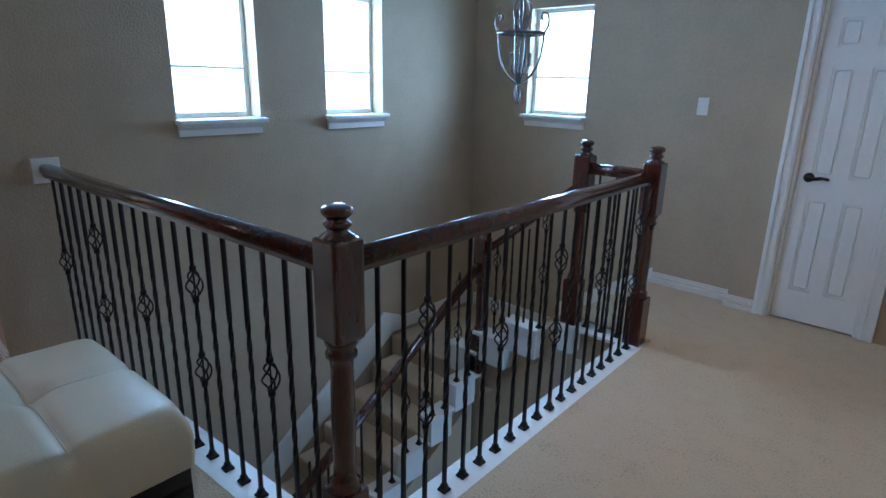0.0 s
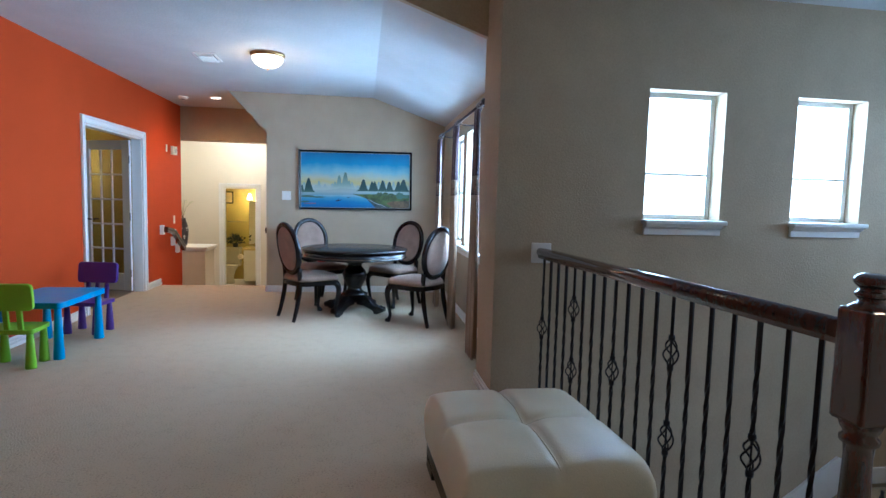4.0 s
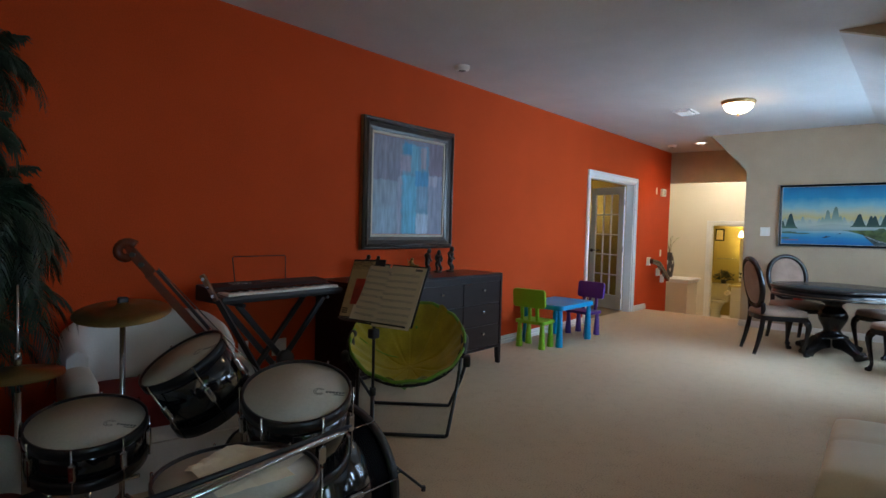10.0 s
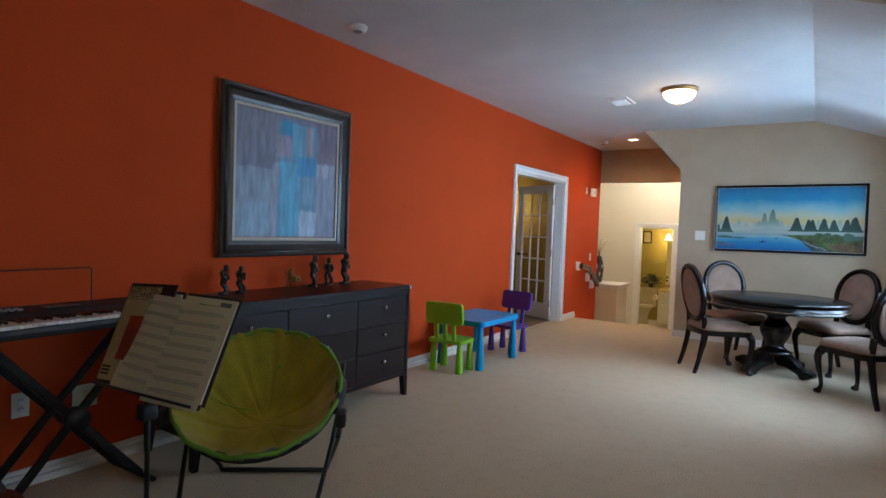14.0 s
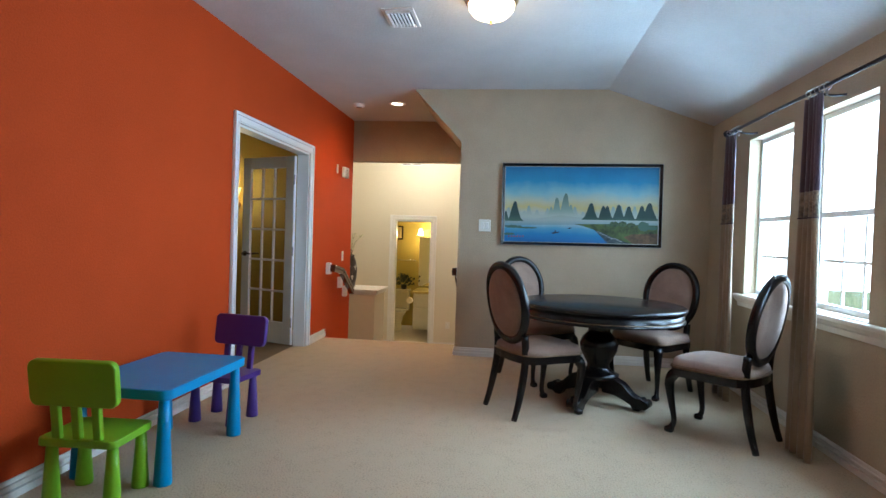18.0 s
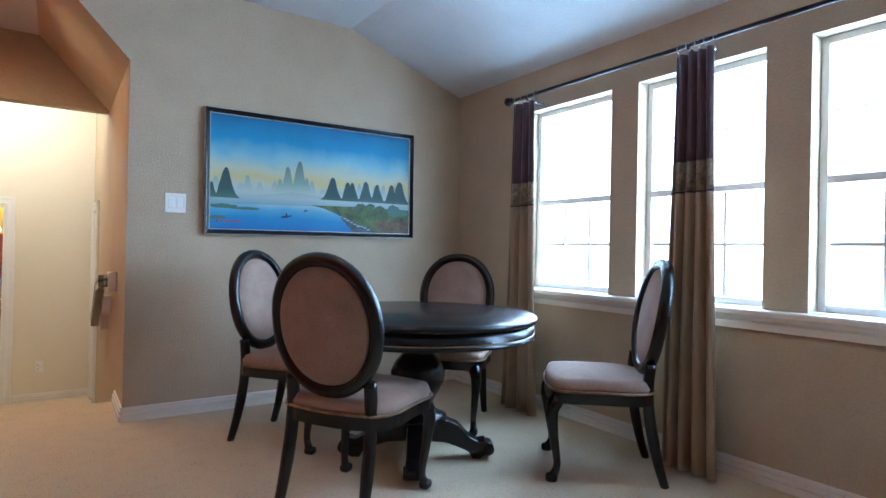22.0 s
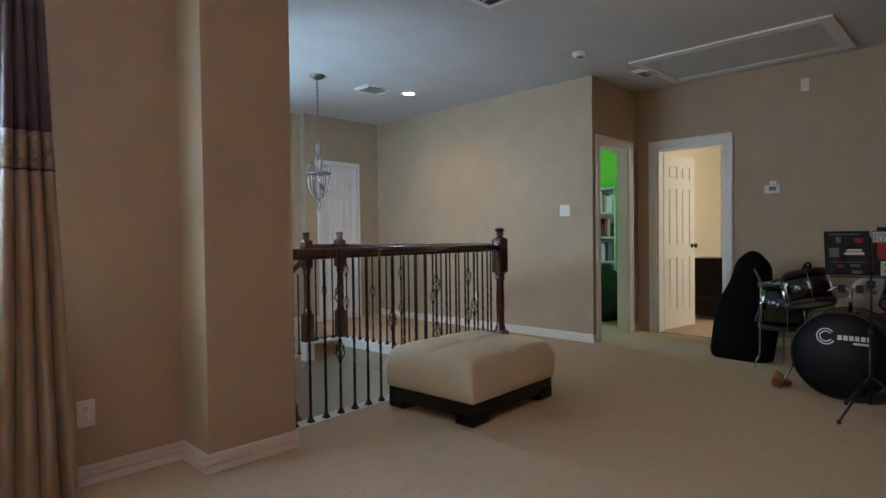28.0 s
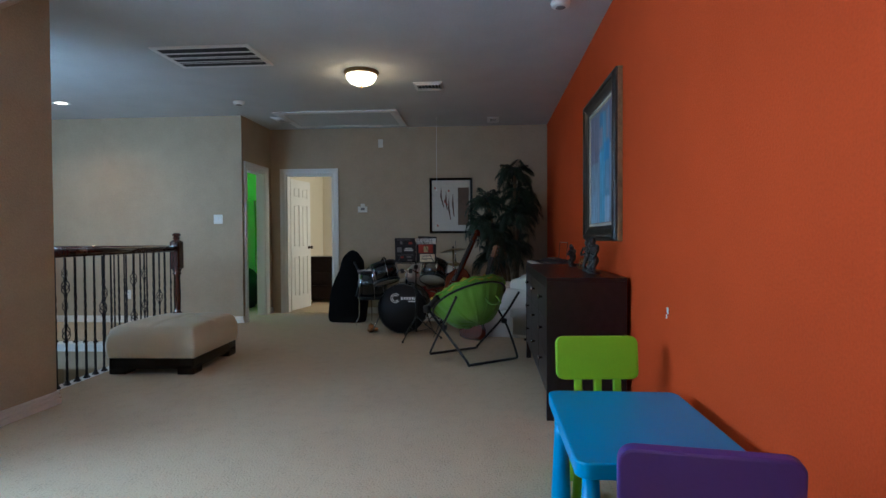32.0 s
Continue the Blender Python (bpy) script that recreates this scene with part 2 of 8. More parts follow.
def wall_x(name, x0, x1, y0, y1, z0, z1, holes, material, label):
    """A wall that runs along x, with holes (x0, x1, z0, z1) through it."""
    bm = bmesh.new()
    cuts = sorted(holes)
    x = x0
    for a, b, lo, hi in cuts:
        if a > x:
            add_box(bm, (x, y0, z0), (a, y1, z1))
        if lo > z0:
            add_box(bm, (a, y0, z0), (b, y1, lo))
        if hi < z1:
            add_box(bm, (a, y0, hi), (b, y1, z1))
        x = b
    if x < x1:
        add_box(bm, (x, y0, z0), (x1, y1, z1))
    return struct(name, bm, material, label, "wall")


def wall_y(name, x0, x1, y0, y1, z0, z1, holes, material, label):
    bm = bmesh.new()
    y = y0
    for a, b, lo, hi in sorted(holes):
        if a > y:
            add_box(bm, (x0, y, z0), (x1, a, z1))
        if lo > z0:
            add_box(bm, (x0, a, z0), (x1, b, lo))
        if hi < z1:
            add_box(bm, (x0, a, hi), (x1, b, z1))
        y = b
    if y < y1:
        add_box(bm, (x0, y, z0), (x1, y1, z1))
    return struct(name, bm, material, label, "wall")


# ---- the structure ----
H = 2.71
LOW = -2.95
XW, XS, XE, XT = 0.0, 4.515, 8.125, 9.135       # painting wall, stairwell's west wall, landing's east wall, drum corner's wall
YN, YC, YR, YG = 7.57, 7.47, 4.055, 4.045       # stairwell's north wall, closet wall, railing, recess wall
wall_x("wall_south", -1.62, XT, -0.12, 0, 0, H, [(0.01, 1.575, 0, 2.035)], PAINT_ORANGE, "burnt-orange painted accent wall")
struct("wall_south_low", box((-1.62, -0.12, -0.76), (-0.55, 0, -0.001)), PAINT_ORANGE, "burnt-orange wall beside the steps down", "wall")
wall_y("wall_west", -0.12, XW, 1.593, 4.036, 0, 2.36, [], PAINT_BEIGE, "beige painted wall with the landscape painting")
struct("wall_gable", prism([(1.593, 2.36), (4.036, 2.36), (3.03, H), (1.10, H), (1.593, 2.18)], -0.12, "x", XW), PAINT_BEIGE, "beige wall above the painting, with a clipped corner", "wall")
NW = [(0.87, 1.60), (1.795, 2.515), (2.715, 3.43)]
wall_x("wall_north", -0.12, 4.05, 4.036, 4.20, 0, 2.36, [(a, b, 0.825, 2.075) for a, b in NW], PAINT_BEIGE, "beige painted wall with three tall windows")
wall_y("wall_pier", 4.05, XS, 3.75, 4.20, 0, H, [], PAINT_BEIGE, "beige wall end beside the stair rail")
SW = [(4.755, 5.31), (5.85, 6.40)]
SLANT = pose(XS, 4.2, 0, 0, 0, 1.2) @ pose(-XS, -4.2, 0)      # the stairwell's west wall stands slightly askew
wall_y("wall_stair_west", 4.28, XS, 4.20, YN + 0.05, LOW, H, [(a, b, 1.235, 2.09) for a, b in SW], PAINT_BEIGE, "beige stairwell wall with two small windows").matrix_world = SLANT
W3 = (5.04, 5.62)
wall_x("wall_stair_north", 4.28, 6.93, YN, YN + 0.16, LOW, H, [(*W3, 1.235, 2.09)], PAINT_BEIGE, "beige stairwell wall with one small window")
wall_x("wall_closet", 6.93, XE + 0.12, YC, YN + 0.16, 0, H, [(7.19, 7.70, 0, 2.04)], PAINT_BEIGE, "beige wall with the closet door")
# unseen panel added to keep outdoor light from leaking round the closed door
struct("closet_back", box((7.19, 7.60, 0), (7.70, 7.73, 2.04)), PAINT_BEIGE, "beige panel added behind the closet door to block light", "wall")
wall_y("wall_east", XE, XE + 0.12, YG, YC, 0, H, [], PAINT_BEIGE, "beige wall of the stair landing")
wall_x("wall_recess", XE + 0.12, XT + 0.12, YG, YG + 0.12, 0, H, [(8.26, 8.89, 0, 2.04)], PAINT_BEIGE, "beige wall with the doorway to the green room")
wall_y("wall_drums", XT, XT + 0.12, -0.12, YG, 0, H, [(3.115, 3.82, 0, 2.04)], PAINT_BEIGE, "beige wall with the bedroom doorway")
# recess and stairs down to the bathroom landing
wall_y("wall_header", -1.75, -1.62, -0.12, 1.72, 2.175, 3.0, [], PAINT_BEIGE, "beige header above the steps down")
wall_x("wall_recess_side", -3.72, -0.12, 1.593, 1.72, -0.7, 3.0, [(-3.55, -2.79, -0.66, 1.42)], PAINT_BEIGE, "beige side wall of the steps down")
struct("soffit", prism([(1.593, 2.18), (1.593, H), (1.10, H)], -1.5, "x", -0.12), PAINT_BEIGE, "sloped beige soffit in the recess", "soffit")
wall_x("wall_landing_south", -5.7, -1.62, -1.25, -1.13, -0.7, 3.0, [], PAINT_CREAM, "cream wall of the lower landing")
wall_y("wall_landing_corner", -1.74, -1.62, -1.13, -0.12, -0.7, 3.0, [], PAINT_CREAM, "cream wall behind the ledge")
wall_y("wall_bath", -3.84, -3.72, -1.13, 1.72, -0.66, 3.0, [(0.16, 0.79, -0.66, 1.465)], PAINT_CREAM, "cream wall with the bathroom doorway")
struct("ceiling_landing", box((-5.7, -1.25, 3.0), (-1.62, 1.72, 3.1)), PAINT_CEIL, "white ceiling over the lower landing", "ceiling")
struct("floor_landing", box((-3.84, -1.25, -0.76), (-1.35, 1.72, -0.66)), CARPET, "beige carpet of the lower landing", "floor")
# ceilings
struct("ceiling", boxes(((-1.62, -0.12, H), (9.29, 3.03, H + 0.1)), ((4.05, 3.03, H), (9.29, YN + 0.16, H + 0.1))), PAINT_CEIL, "white textured ceiling", "ceiling")
struct("ceiling_slope", prism([(3.03, H), (4.20, 2.36 - 0.057), (4.20, 2.46), (3.03, H + 0.1)], 4.17, "x", -0.12), PAINT_CEIL, "white sloped ceiling by the windows", "ceiling")
struct("wall_slope_end", prism([(3.03, H - 0.001), (3.75, H - 0.001), (3.75, 2.459)], 0.05, "x", 4.051), PAINT_BEIGE, "beige triangle where the sloped ceiling ends", "wall")
# floors
struct("floor", prism([(-0.55, -0.12), (XT, -0.12), (XT, YC), (6.93, YC), (6.93, YN), (6.285, YN), (6.285, 6.51), (6.80, 6.51), (6.885, 4.12), (XS, YR - 0.075), (4.05, YR - 0.075), (4.05, 4.2), (-0.55, 4.2)], 0.3, "z", -0.3), CARPET, "beige cut-pile carpet", "carpet")
# slab added to shut out the bright gap below the closet door
struct("closet_floor", box((7.19, YC, -0.1), (7.70, 7.73, -0.002)), CARPET, "carpeted slab added to close the light gap under the closet door", "floor")
struct("floor_lower", box((4.28, 1.0, LOW - 0.1), (10, YN + 0.16, LOW)), CARPET, "beige carpet of the floor below", "floor")
struct("wall_lower_east", box((9.4, 1.0, LOW), (9.5, YN, -0.3)), PAINT_BEIGE, "beige wall of the floor below", "wall")
struct("wall_lower_north", box((6.93, YN, LOW), (9.5, YN + 0.16, -0.3)), PAINT_BEIGE, "beige wall of the floor below", "wall")
struct("wall_lower_south", box((4.28, 1.0, LOW), (9.4, 1.1, -0.3)), PAINT_BEIGE, "beige wall of the floor below", "wall")
struct("wall_lower_west", box((4.28, 1.1, LOW), (4.48, 4.2, -0.3)), PAINT_BEIGE, "beige wall of the floor below", "wall")
# rooms behind the doors
struct("office_room", boxes(((-0.9, -2.52, 0), (3.0, -2.4, 2.6)), ((-1.02, -2.4, 0), (-0.9, -0.12, 2.6)), ((3.0, -2.4, 0), (3.12, -0.12, 2.6)), ((-0.9, -2.4, 2.6), (3.0, -0.12, 2.7))), PAINT_OLIVE, "mustard walls of the study", "wall")
struct("office_floor", box((-0.9, -2.4, -0.1), (3.0, -0.12, -0.002)), mat("brown carpet", (0.20, 0.14, 0.08), 0.95, 0.1, 3, 160, 0.8), "brown carpet of the study", "floor")
struct("green_room", boxes(((7.3, 7.8, 0), (10.4, 7.9, 2.6)), ((10.4, 4.27, 0), (10.5, 7.8, 2.6)), ((8.2, 4.17, 2.6), (10.4, 7.8, 2.7)), ((9.255, 4.24, 0), (10.5, 4.27, 2.6))), PAINT_GREEN, "lime-green painted bedroom walls", "wall")
struct("green_floor", box((8.05, 4.03, -0.1), (10.4, 7.8, -0.0025)), CARPET, "beige carpet", "floor")
struct("bedroom", boxes(((12.2, 1.2, 0), (12.3, 4.17, 2.6)), ((9.255, 1.1, 0), (12.3, 1.2, 2.6)), ((9.255, 4.17, 0), (12.3, 4.24, 2.6)), ((9.255, 1.2, 2.6), (12.3, 4.17, 2.7))), PAINT_CREAM, "cream bedroom walls", "wall")
struct("bedroom_floor", box((9.2, 1.2, -0.1), (12.2, 4.17, -0.001)), CARPET, "beige carpet", "floor")
struct("bathroom", boxes(((-5.9, -1.13, -0.7), (-5.8, 1.72, 2.0)), ((-5.8, 1.62, -0.7), (-3.84, 1.72, 2.0)), ((-5.8, -1.13, 1.9), (-3.84, 1.62, 2.0))), PAINT_OLIVE, "mustard bathroom walls", "wall")
struct("bathroom_floor", box((-5.8, -1.13, -0.76), (-3.72, 1.62, -0.655)), mat("cream floor tile", (0.55, 0.47, 0.33), 0.3, 0.05, 4, 30, 0.02), "cream tiled bathroom floor", "floor")

# ---- trim, doors and windows ----
BRONZE = mat("oil-rubbed bronze", (0.05, 0.035, 0.03), 0.35, 0.15, 20, 90, 0.05, metal=0.9)
CHROME = mat("polished chrome", (0.52, 0.52, 0.53), 0.2, 0.03, 10, 60, 0.0, metal=1.0)
NICKEL = mat("brushed pewter metal", (0.30, 0.29, 0.28), 0.35, 0.12, 12, 90, 0.05, metal=0.9)
BRASS_OLD = mat("antique brass", (0.42, 0.26, 0.10), 0.38, 0.2, 12, 90, 0.1, metal=0.9)


def glass(name, tint=(0.95, 0.97, 0.97), rough=0.0):
    m = bpy.data.materials.new(name)
    m.use_nodes = True
    nt = m.node_tree
    nt.nodes.remove(nt.nodes["Principled BSDF"])
    tr, gl, mix, lw, pw, mr = (nt.nodes.new("ShaderNode" + k) for k in ("BsdfTransparent", "BsdfGlossy", "MixShader", "LayerWeight", "Math", "MapRange"))
    tr.inputs[0].default_value = (*tint, 1)
    gl.inputs["Roughness"].default_value = rough
    lw.inputs["Blend"].default_value = 0.5
    pw.operation = "POWER"
    pw.inputs[1].default_value = 4.0
    mr.inputs[3].default_value, mr.inputs[4].default_value = 0.03, 0.5
    nt.links.new(lw.outputs["Facing"], pw.inputs[0]), nt.links.new(pw.outputs[0], mr.inputs[0])
    nt.links.new(mr.outputs[0], mix.inputs[0]), nt.links.new(tr.outputs[0], mix.inputs[1]), nt.links.new(gl.outputs[0], mix.inputs[2])
    nt.links.new(mix.outputs[0], nt.nodes["Material Output"].inputs[0])
    return m


GLASS = glass("window glass")
YAW_E, YAW_S, YAW_W, YAW_N = -90, 180, 90, 0     # turns that make local +y point east, south, west, north


# trim white darkened to carry the sill apron's shade; baseboards share it
OFFWHITE = mat("shade-toned off-white trim paint", (0.74, 0.70, 0.63), 0.4, 0.05, 3.0, 90, 0.1)


def baseboard(x0, y0, x1, y1, yaw):
    """A stepped white baseboard between two floor points; yaw turns its local +y to face the room."""
    n = math.hypot(x1 - x0, y1 - y0)
    bm = bmesh.new()
    prof = [(0, 0), (0.020, 0), (0.020, 0.034), (0.004, 0.036), (0.004, 0.045), (0.017, 0.046), (0.016, 0.062), (0.003, 0.064), (0.003, 0.072), (0.011, 0.073), (0.008, 0.084), (0, 0.086)]
    ends = [[bm.verts.new((x, y, z)) for y, z in prof] for x in (0, n)]
    for i in range(len(prof)):
        j = (i + 1) % len(prof)
        bm.faces.new([ends[0][i], ends[0][j], ends[1][j], ends[1][i]])
    bm.faces.new(ends[0]), bm.faces.new(ends[1])
    ang = math.degrees(math.atan2(y1 - y0, x1 - x0))
    bmesh.ops.transform(bm, matrix=pose(x0, y0, 0, 0, 0, ang), verts=bm.verts[:])
    return struct("baseboard", bm, OFFWHITE, "white stepped baseboard", "baseboard")


# along each wall the room lies to the left of the line from the first to the second point
for a in ((0.0, 4.036, 0.0, 1.593), (4.05, 4.036, 0.0, 4.036), (4.05, 3.75, 4.05, 4.036), (XS + 0.016, 3.75, 4.034, 3.75), (4.35, 0, 9.09, 0), (1.66, 0, 4.35, 0), (-0.62, 0, -0.085, 0),
          (XT, 0, XT, 3.03), (XE, YG, XE, YC), (8.175, YG, XE - 0.016, YG), (XT, YG, 8.975, YG), (7.105, YC, 6.93, YC), (6.93, YC - 0.016, 6.93, YN), (6.93, YN, 6.27, YN)):
    baseboard(*a, 0)


def casing(parent, w, h, t=0.018, cw=0.085, z0=0.0):
    """A stepped door casing round a w by h opening, in local x (across) and z, proud along +y."""
    for name, a, b in (("left_casing", (-w / 2 - cw, 0, z0), (-w / 2, t, h)), ("right_casing", (w / 2, 0, z0), (w / 2 + cw, t, h)), ("head_casing", (-w / 2 - cw, 0, h), (w / 2 + cw, t, h + cw))):
        bm = box(a, b, 0.004, 1)
        if name == "head_casing":
            add_box(bm, (a[0], t, h + cw - 0.028), (b[0], t + 0.010, h + cw), 0.003, 1)
            add_box(bm, (-w / 2, t, h + 0.012), (w / 2, t + 0.005, h + 0.03), 0.002, 1)
        else:
            s = -1 if name == "left_casing" else 1
            xs = sorted((s * (w / 2 + cw), s * (w / 2 + cw - 0.028)))
            add_box(bm, (xs[0], t, z0), (xs[1], t + 0.010, h + cw - 0.028), 0.003, 1)
            xs = sorted((s * (w / 2 + 0.012), s * (w / 2 + 0.03)))
            add_box(bm, (xs[0], t, z0), (xs[1], t + 0.005, h + 0.012), 0.002, 1)
        part(name, bm, WHITE, parent)


def jamb(parent, w, h, depth, z0=0.0):
    for a, b in (((-w / 2, -depth, z0), (-w / 2 + 0.02, 0, h)), ((w / 2 - 0.02, -depth, z0), (w / 2, 0, h)), ((-w / 2 + 0.02, -depth, h - 0.02), (w / 2 - 0.02, 0, h))):
        part("jamb", box(a, b), WHITE, parent)


def lever(parent, x, y, z, side=1, out=1, material=BRONZE):
    h = part("door_handle", add_lathe(bmesh.new(), [(0, 0), (0.03, 0), (0.03, 0.008), (0.012, 0.012), (0.011, 0.045), (0, 0.045)], 16, pose(x, y, z, -90 * out)), material, parent, "dark bronze lever handle")
    bm = tube(curve([(x, y + out * 0.042, z), (x + side * 0.035, y + out * 0.046, z - 0.002), (x + side * 0.08, y + out * 0.044, z + 0.006), (x + side * 0.115, y + out * 0.044, z)], 12), [0.011] * 8 + [0.009] * 5, 8)
    part("lever", bm, material, h)


def knob(parent, x, y, z, out=1, material=BRONZE):
    part("door_knob", lathe([(0, 0), (0.028, 0), (0.028, 0.006), (0.011, 0.012), (0.011, 0.03), (0.024, 0.038), (0.029, 0.05), (0.024, 0.06), (0, 0.064)], 16, pose(x, y, z, -90 * out)), material, parent, "dark bronze knob")


def panel_door(w, h, m, label, handle="lever", side=1, parent_name="door_leaf"):
    """A six-panel leaf, hinged at local x = 0, reaching to x = w; its faces lie at y = 0 and y = 0.035."""
    d = thing(parent_name, m, label, "door")
    part("slab", box((0, 0.010, 0.012), (w, 0.025, h), 0.002, 1), WHITE, d)
    st = w * 0.16
    pw = (w - 3 * st) / 2
    rows = ((0.22, 0.83), (0.97, 1.62), (1.73, h - 0.12))
    for a in (0, st + pw, w - st):
        part("stile", boxes(((a, 0, 0.012), (a + st, 0.010, h)), ((a, 0.025, 0.012), (a + st, 0.035, h))), WHITE, d)
    for z0, z1 in ((0.012, 0.22), (0.83, 0.97), (1.62, 1.73), (h - 0.12, h)):
        for a in (st, 2 * st + pw):
            part("rail", boxes(((a, 0, z0), (a + pw, 0.010, z1)), ((a, 0.025, z0), (a + pw, 0.035, z1))), WHITE, d)
    for z0, z1 in rows:
        for a in (st, 2 * st + pw):
            for y0, y1 in ((0.001, 0.012), (0.023, 0.034)):
                part("panel", box((a + 0.016, y0, z0 + 0.016), (a + pw - 0.016, y1, z1 - 0.016), 0.010, 1), WHITE, d)
    hx = w - 0.065 if side > 0 else 0.065
    for y, o in ((0.035, 1), (0.0, -1)):
        if handle == "lever":
            lever(d, hx, y, 0.96, -1 if side > 0 else 1, o)
        else:
            knob(d, hx, y, 0.96, o)
    for z in (0.25, 1.0, h - 0.22):
        part("hinge", add_lathe(bmesh.new(), [(0, -0.045), (0.007, -0.045), (0.007, 0.045), (0, 0.045)], 10, pose(-0.004, 0.02, z)), NICKEL, d)
    return d


def doorway(name, m, w, h, depth, label, z0=0.0):
    d = thing(name, m, label, "doorway", kind="structure")
    casing(d, w, h, z0=z0)
    jamb(d, w, h, depth, z0)
    return d


doorway("door_1", pose(0.7925, 0, 0), 1.565, 2.035, 0.12, "white-cased double doorway to the study")
doorway("door_2", pose(7.445, YC, 0, 0, 0, 180), 0.51, 2.04, 0.1, "white-cased closet doorway")
doorway("door_3", pose(8.575, YG, 0, 0, 0, 180), 0.63, 2.04, 0.12, "white-cased doorway to the green room")
doorway("door_4", pose(XT, 3.4675, 0, 0, 0, 90), 0.705, 2.04, 0.12, "white-cased doorway to the bedroom")
doorway("door_5", pose(-3.72, 0.475, 0, 0, 0, -90), 0.63, 1.465, 0.12, "white-cased bathroom doorway", -0.66)
panel_door(0.466, 2.015, pose(7.212, YC + 0.012, 0), "white closed six-panel closet door with a bronze lever", "lever", -1)
panel_door(0.66, 2.0, pose(XT + 0.125, 3.795, 0, 0, 0, -8), "white six-panel bedroom door standing open", "knob", 1)
panel_door(0.58, 2.0, pose(8.285, YG + 0.13, 0, 0, 0, 93), "white six-panel door to the green room standing open", "knob", 1)


doorway("door_6", pose(-3.17, 1.593, 0, 0, 0, 180), 0.76, 1.42, 0.12, "white-cased doorway on the lower landing", -0.66)
panel_door(0.72, 2.05, pose(-3.53, 1.62, -0.655), "white closed six-panel door on the lower landing", "knob", 1)
struct("landing_closet", box((-3.72, 1.74, -0.66), (-2.6, 1.80, 1.6)), PAINT_CREAM, "cream wall behind the landing door", "wall")
for a in ((-3.72, 1.593, -3.72, 0.875), (-3.72, 0.085, -3.72, -1.13)):
    baseboard(*a, 0).location.z = -0.66
baseboard(0.0, 1.593, -0.50, 1.593, 0)


def french_leaf(m):
    w, h = 0.752, 2.0
    d = thing("french_door", m, "cream fifteen-lite french door standing open", "door")
    st = 0.115
    part("stile", box((0, 0, 0.012), (st, 0.035, h), 0.003, 1), WHITE, d)
    part("stile", box((w - st, 0, 0.012), (w, 0.035, h), 0.003, 1), WHITE, d)
    part("top_rail", box((st, 0, h - 0.12), (w - st, 0.035, h), 0.003, 1), WHITE, d)
    part("bottom_rail", box((st, 0, 0.012), (w - st, 0.035, 0.24), 0.003, 1), WHITE, d)
    z0, z1, x0, x1 = 0.24, h - 0.12, st, w - st
    for i in (1, 2):
        x = x0 + (x1 - x0) * i / 3
        part("muntin", box((x - 0.011, 0.004, z0), (x + 0.011, 0.031, z1), 0.004, 1), WHITE, d)
    for i in range(1, 5):
        z = z0 + (z1 - z0) * i / 5
        part("muntin", box((x0, 0.005, z - 0.011), (x1, 0.030, z + 0.011), 0.004, 1), WHITE, d)
    for i in range(3):
        for k in range(5):
            a, b = x0 + (x1 - x0) * i / 3, z0 + (z1 - z0) * k / 5
            part("pane", box((a, 0.015, b), (a + (x1 - x0) / 3, 0.019, b + (z1 - z0) / 5)), GLASS, d)
    lever(d, w - 0.055, 0.035, 0.95, -1, 1)
    lever(d, w - 0.055, 0.0, 0.95, -1, -1)
    for z in (0.25, 1.0, 1.75):
        part("hinge", add_lathe(bmesh.new(), [(0, -0.05), (0.008, -0.05), (0.008, 0.05), (0, 0.05)], 10, pose(-0.004, 0.037, z)), NICKEL, d)
    return d


french_leaf(pose(0.035, -0.125, 0, 0, 0, -112))
french_leaf(pose(1.552, -0.125, 0, 0, 0, -70))


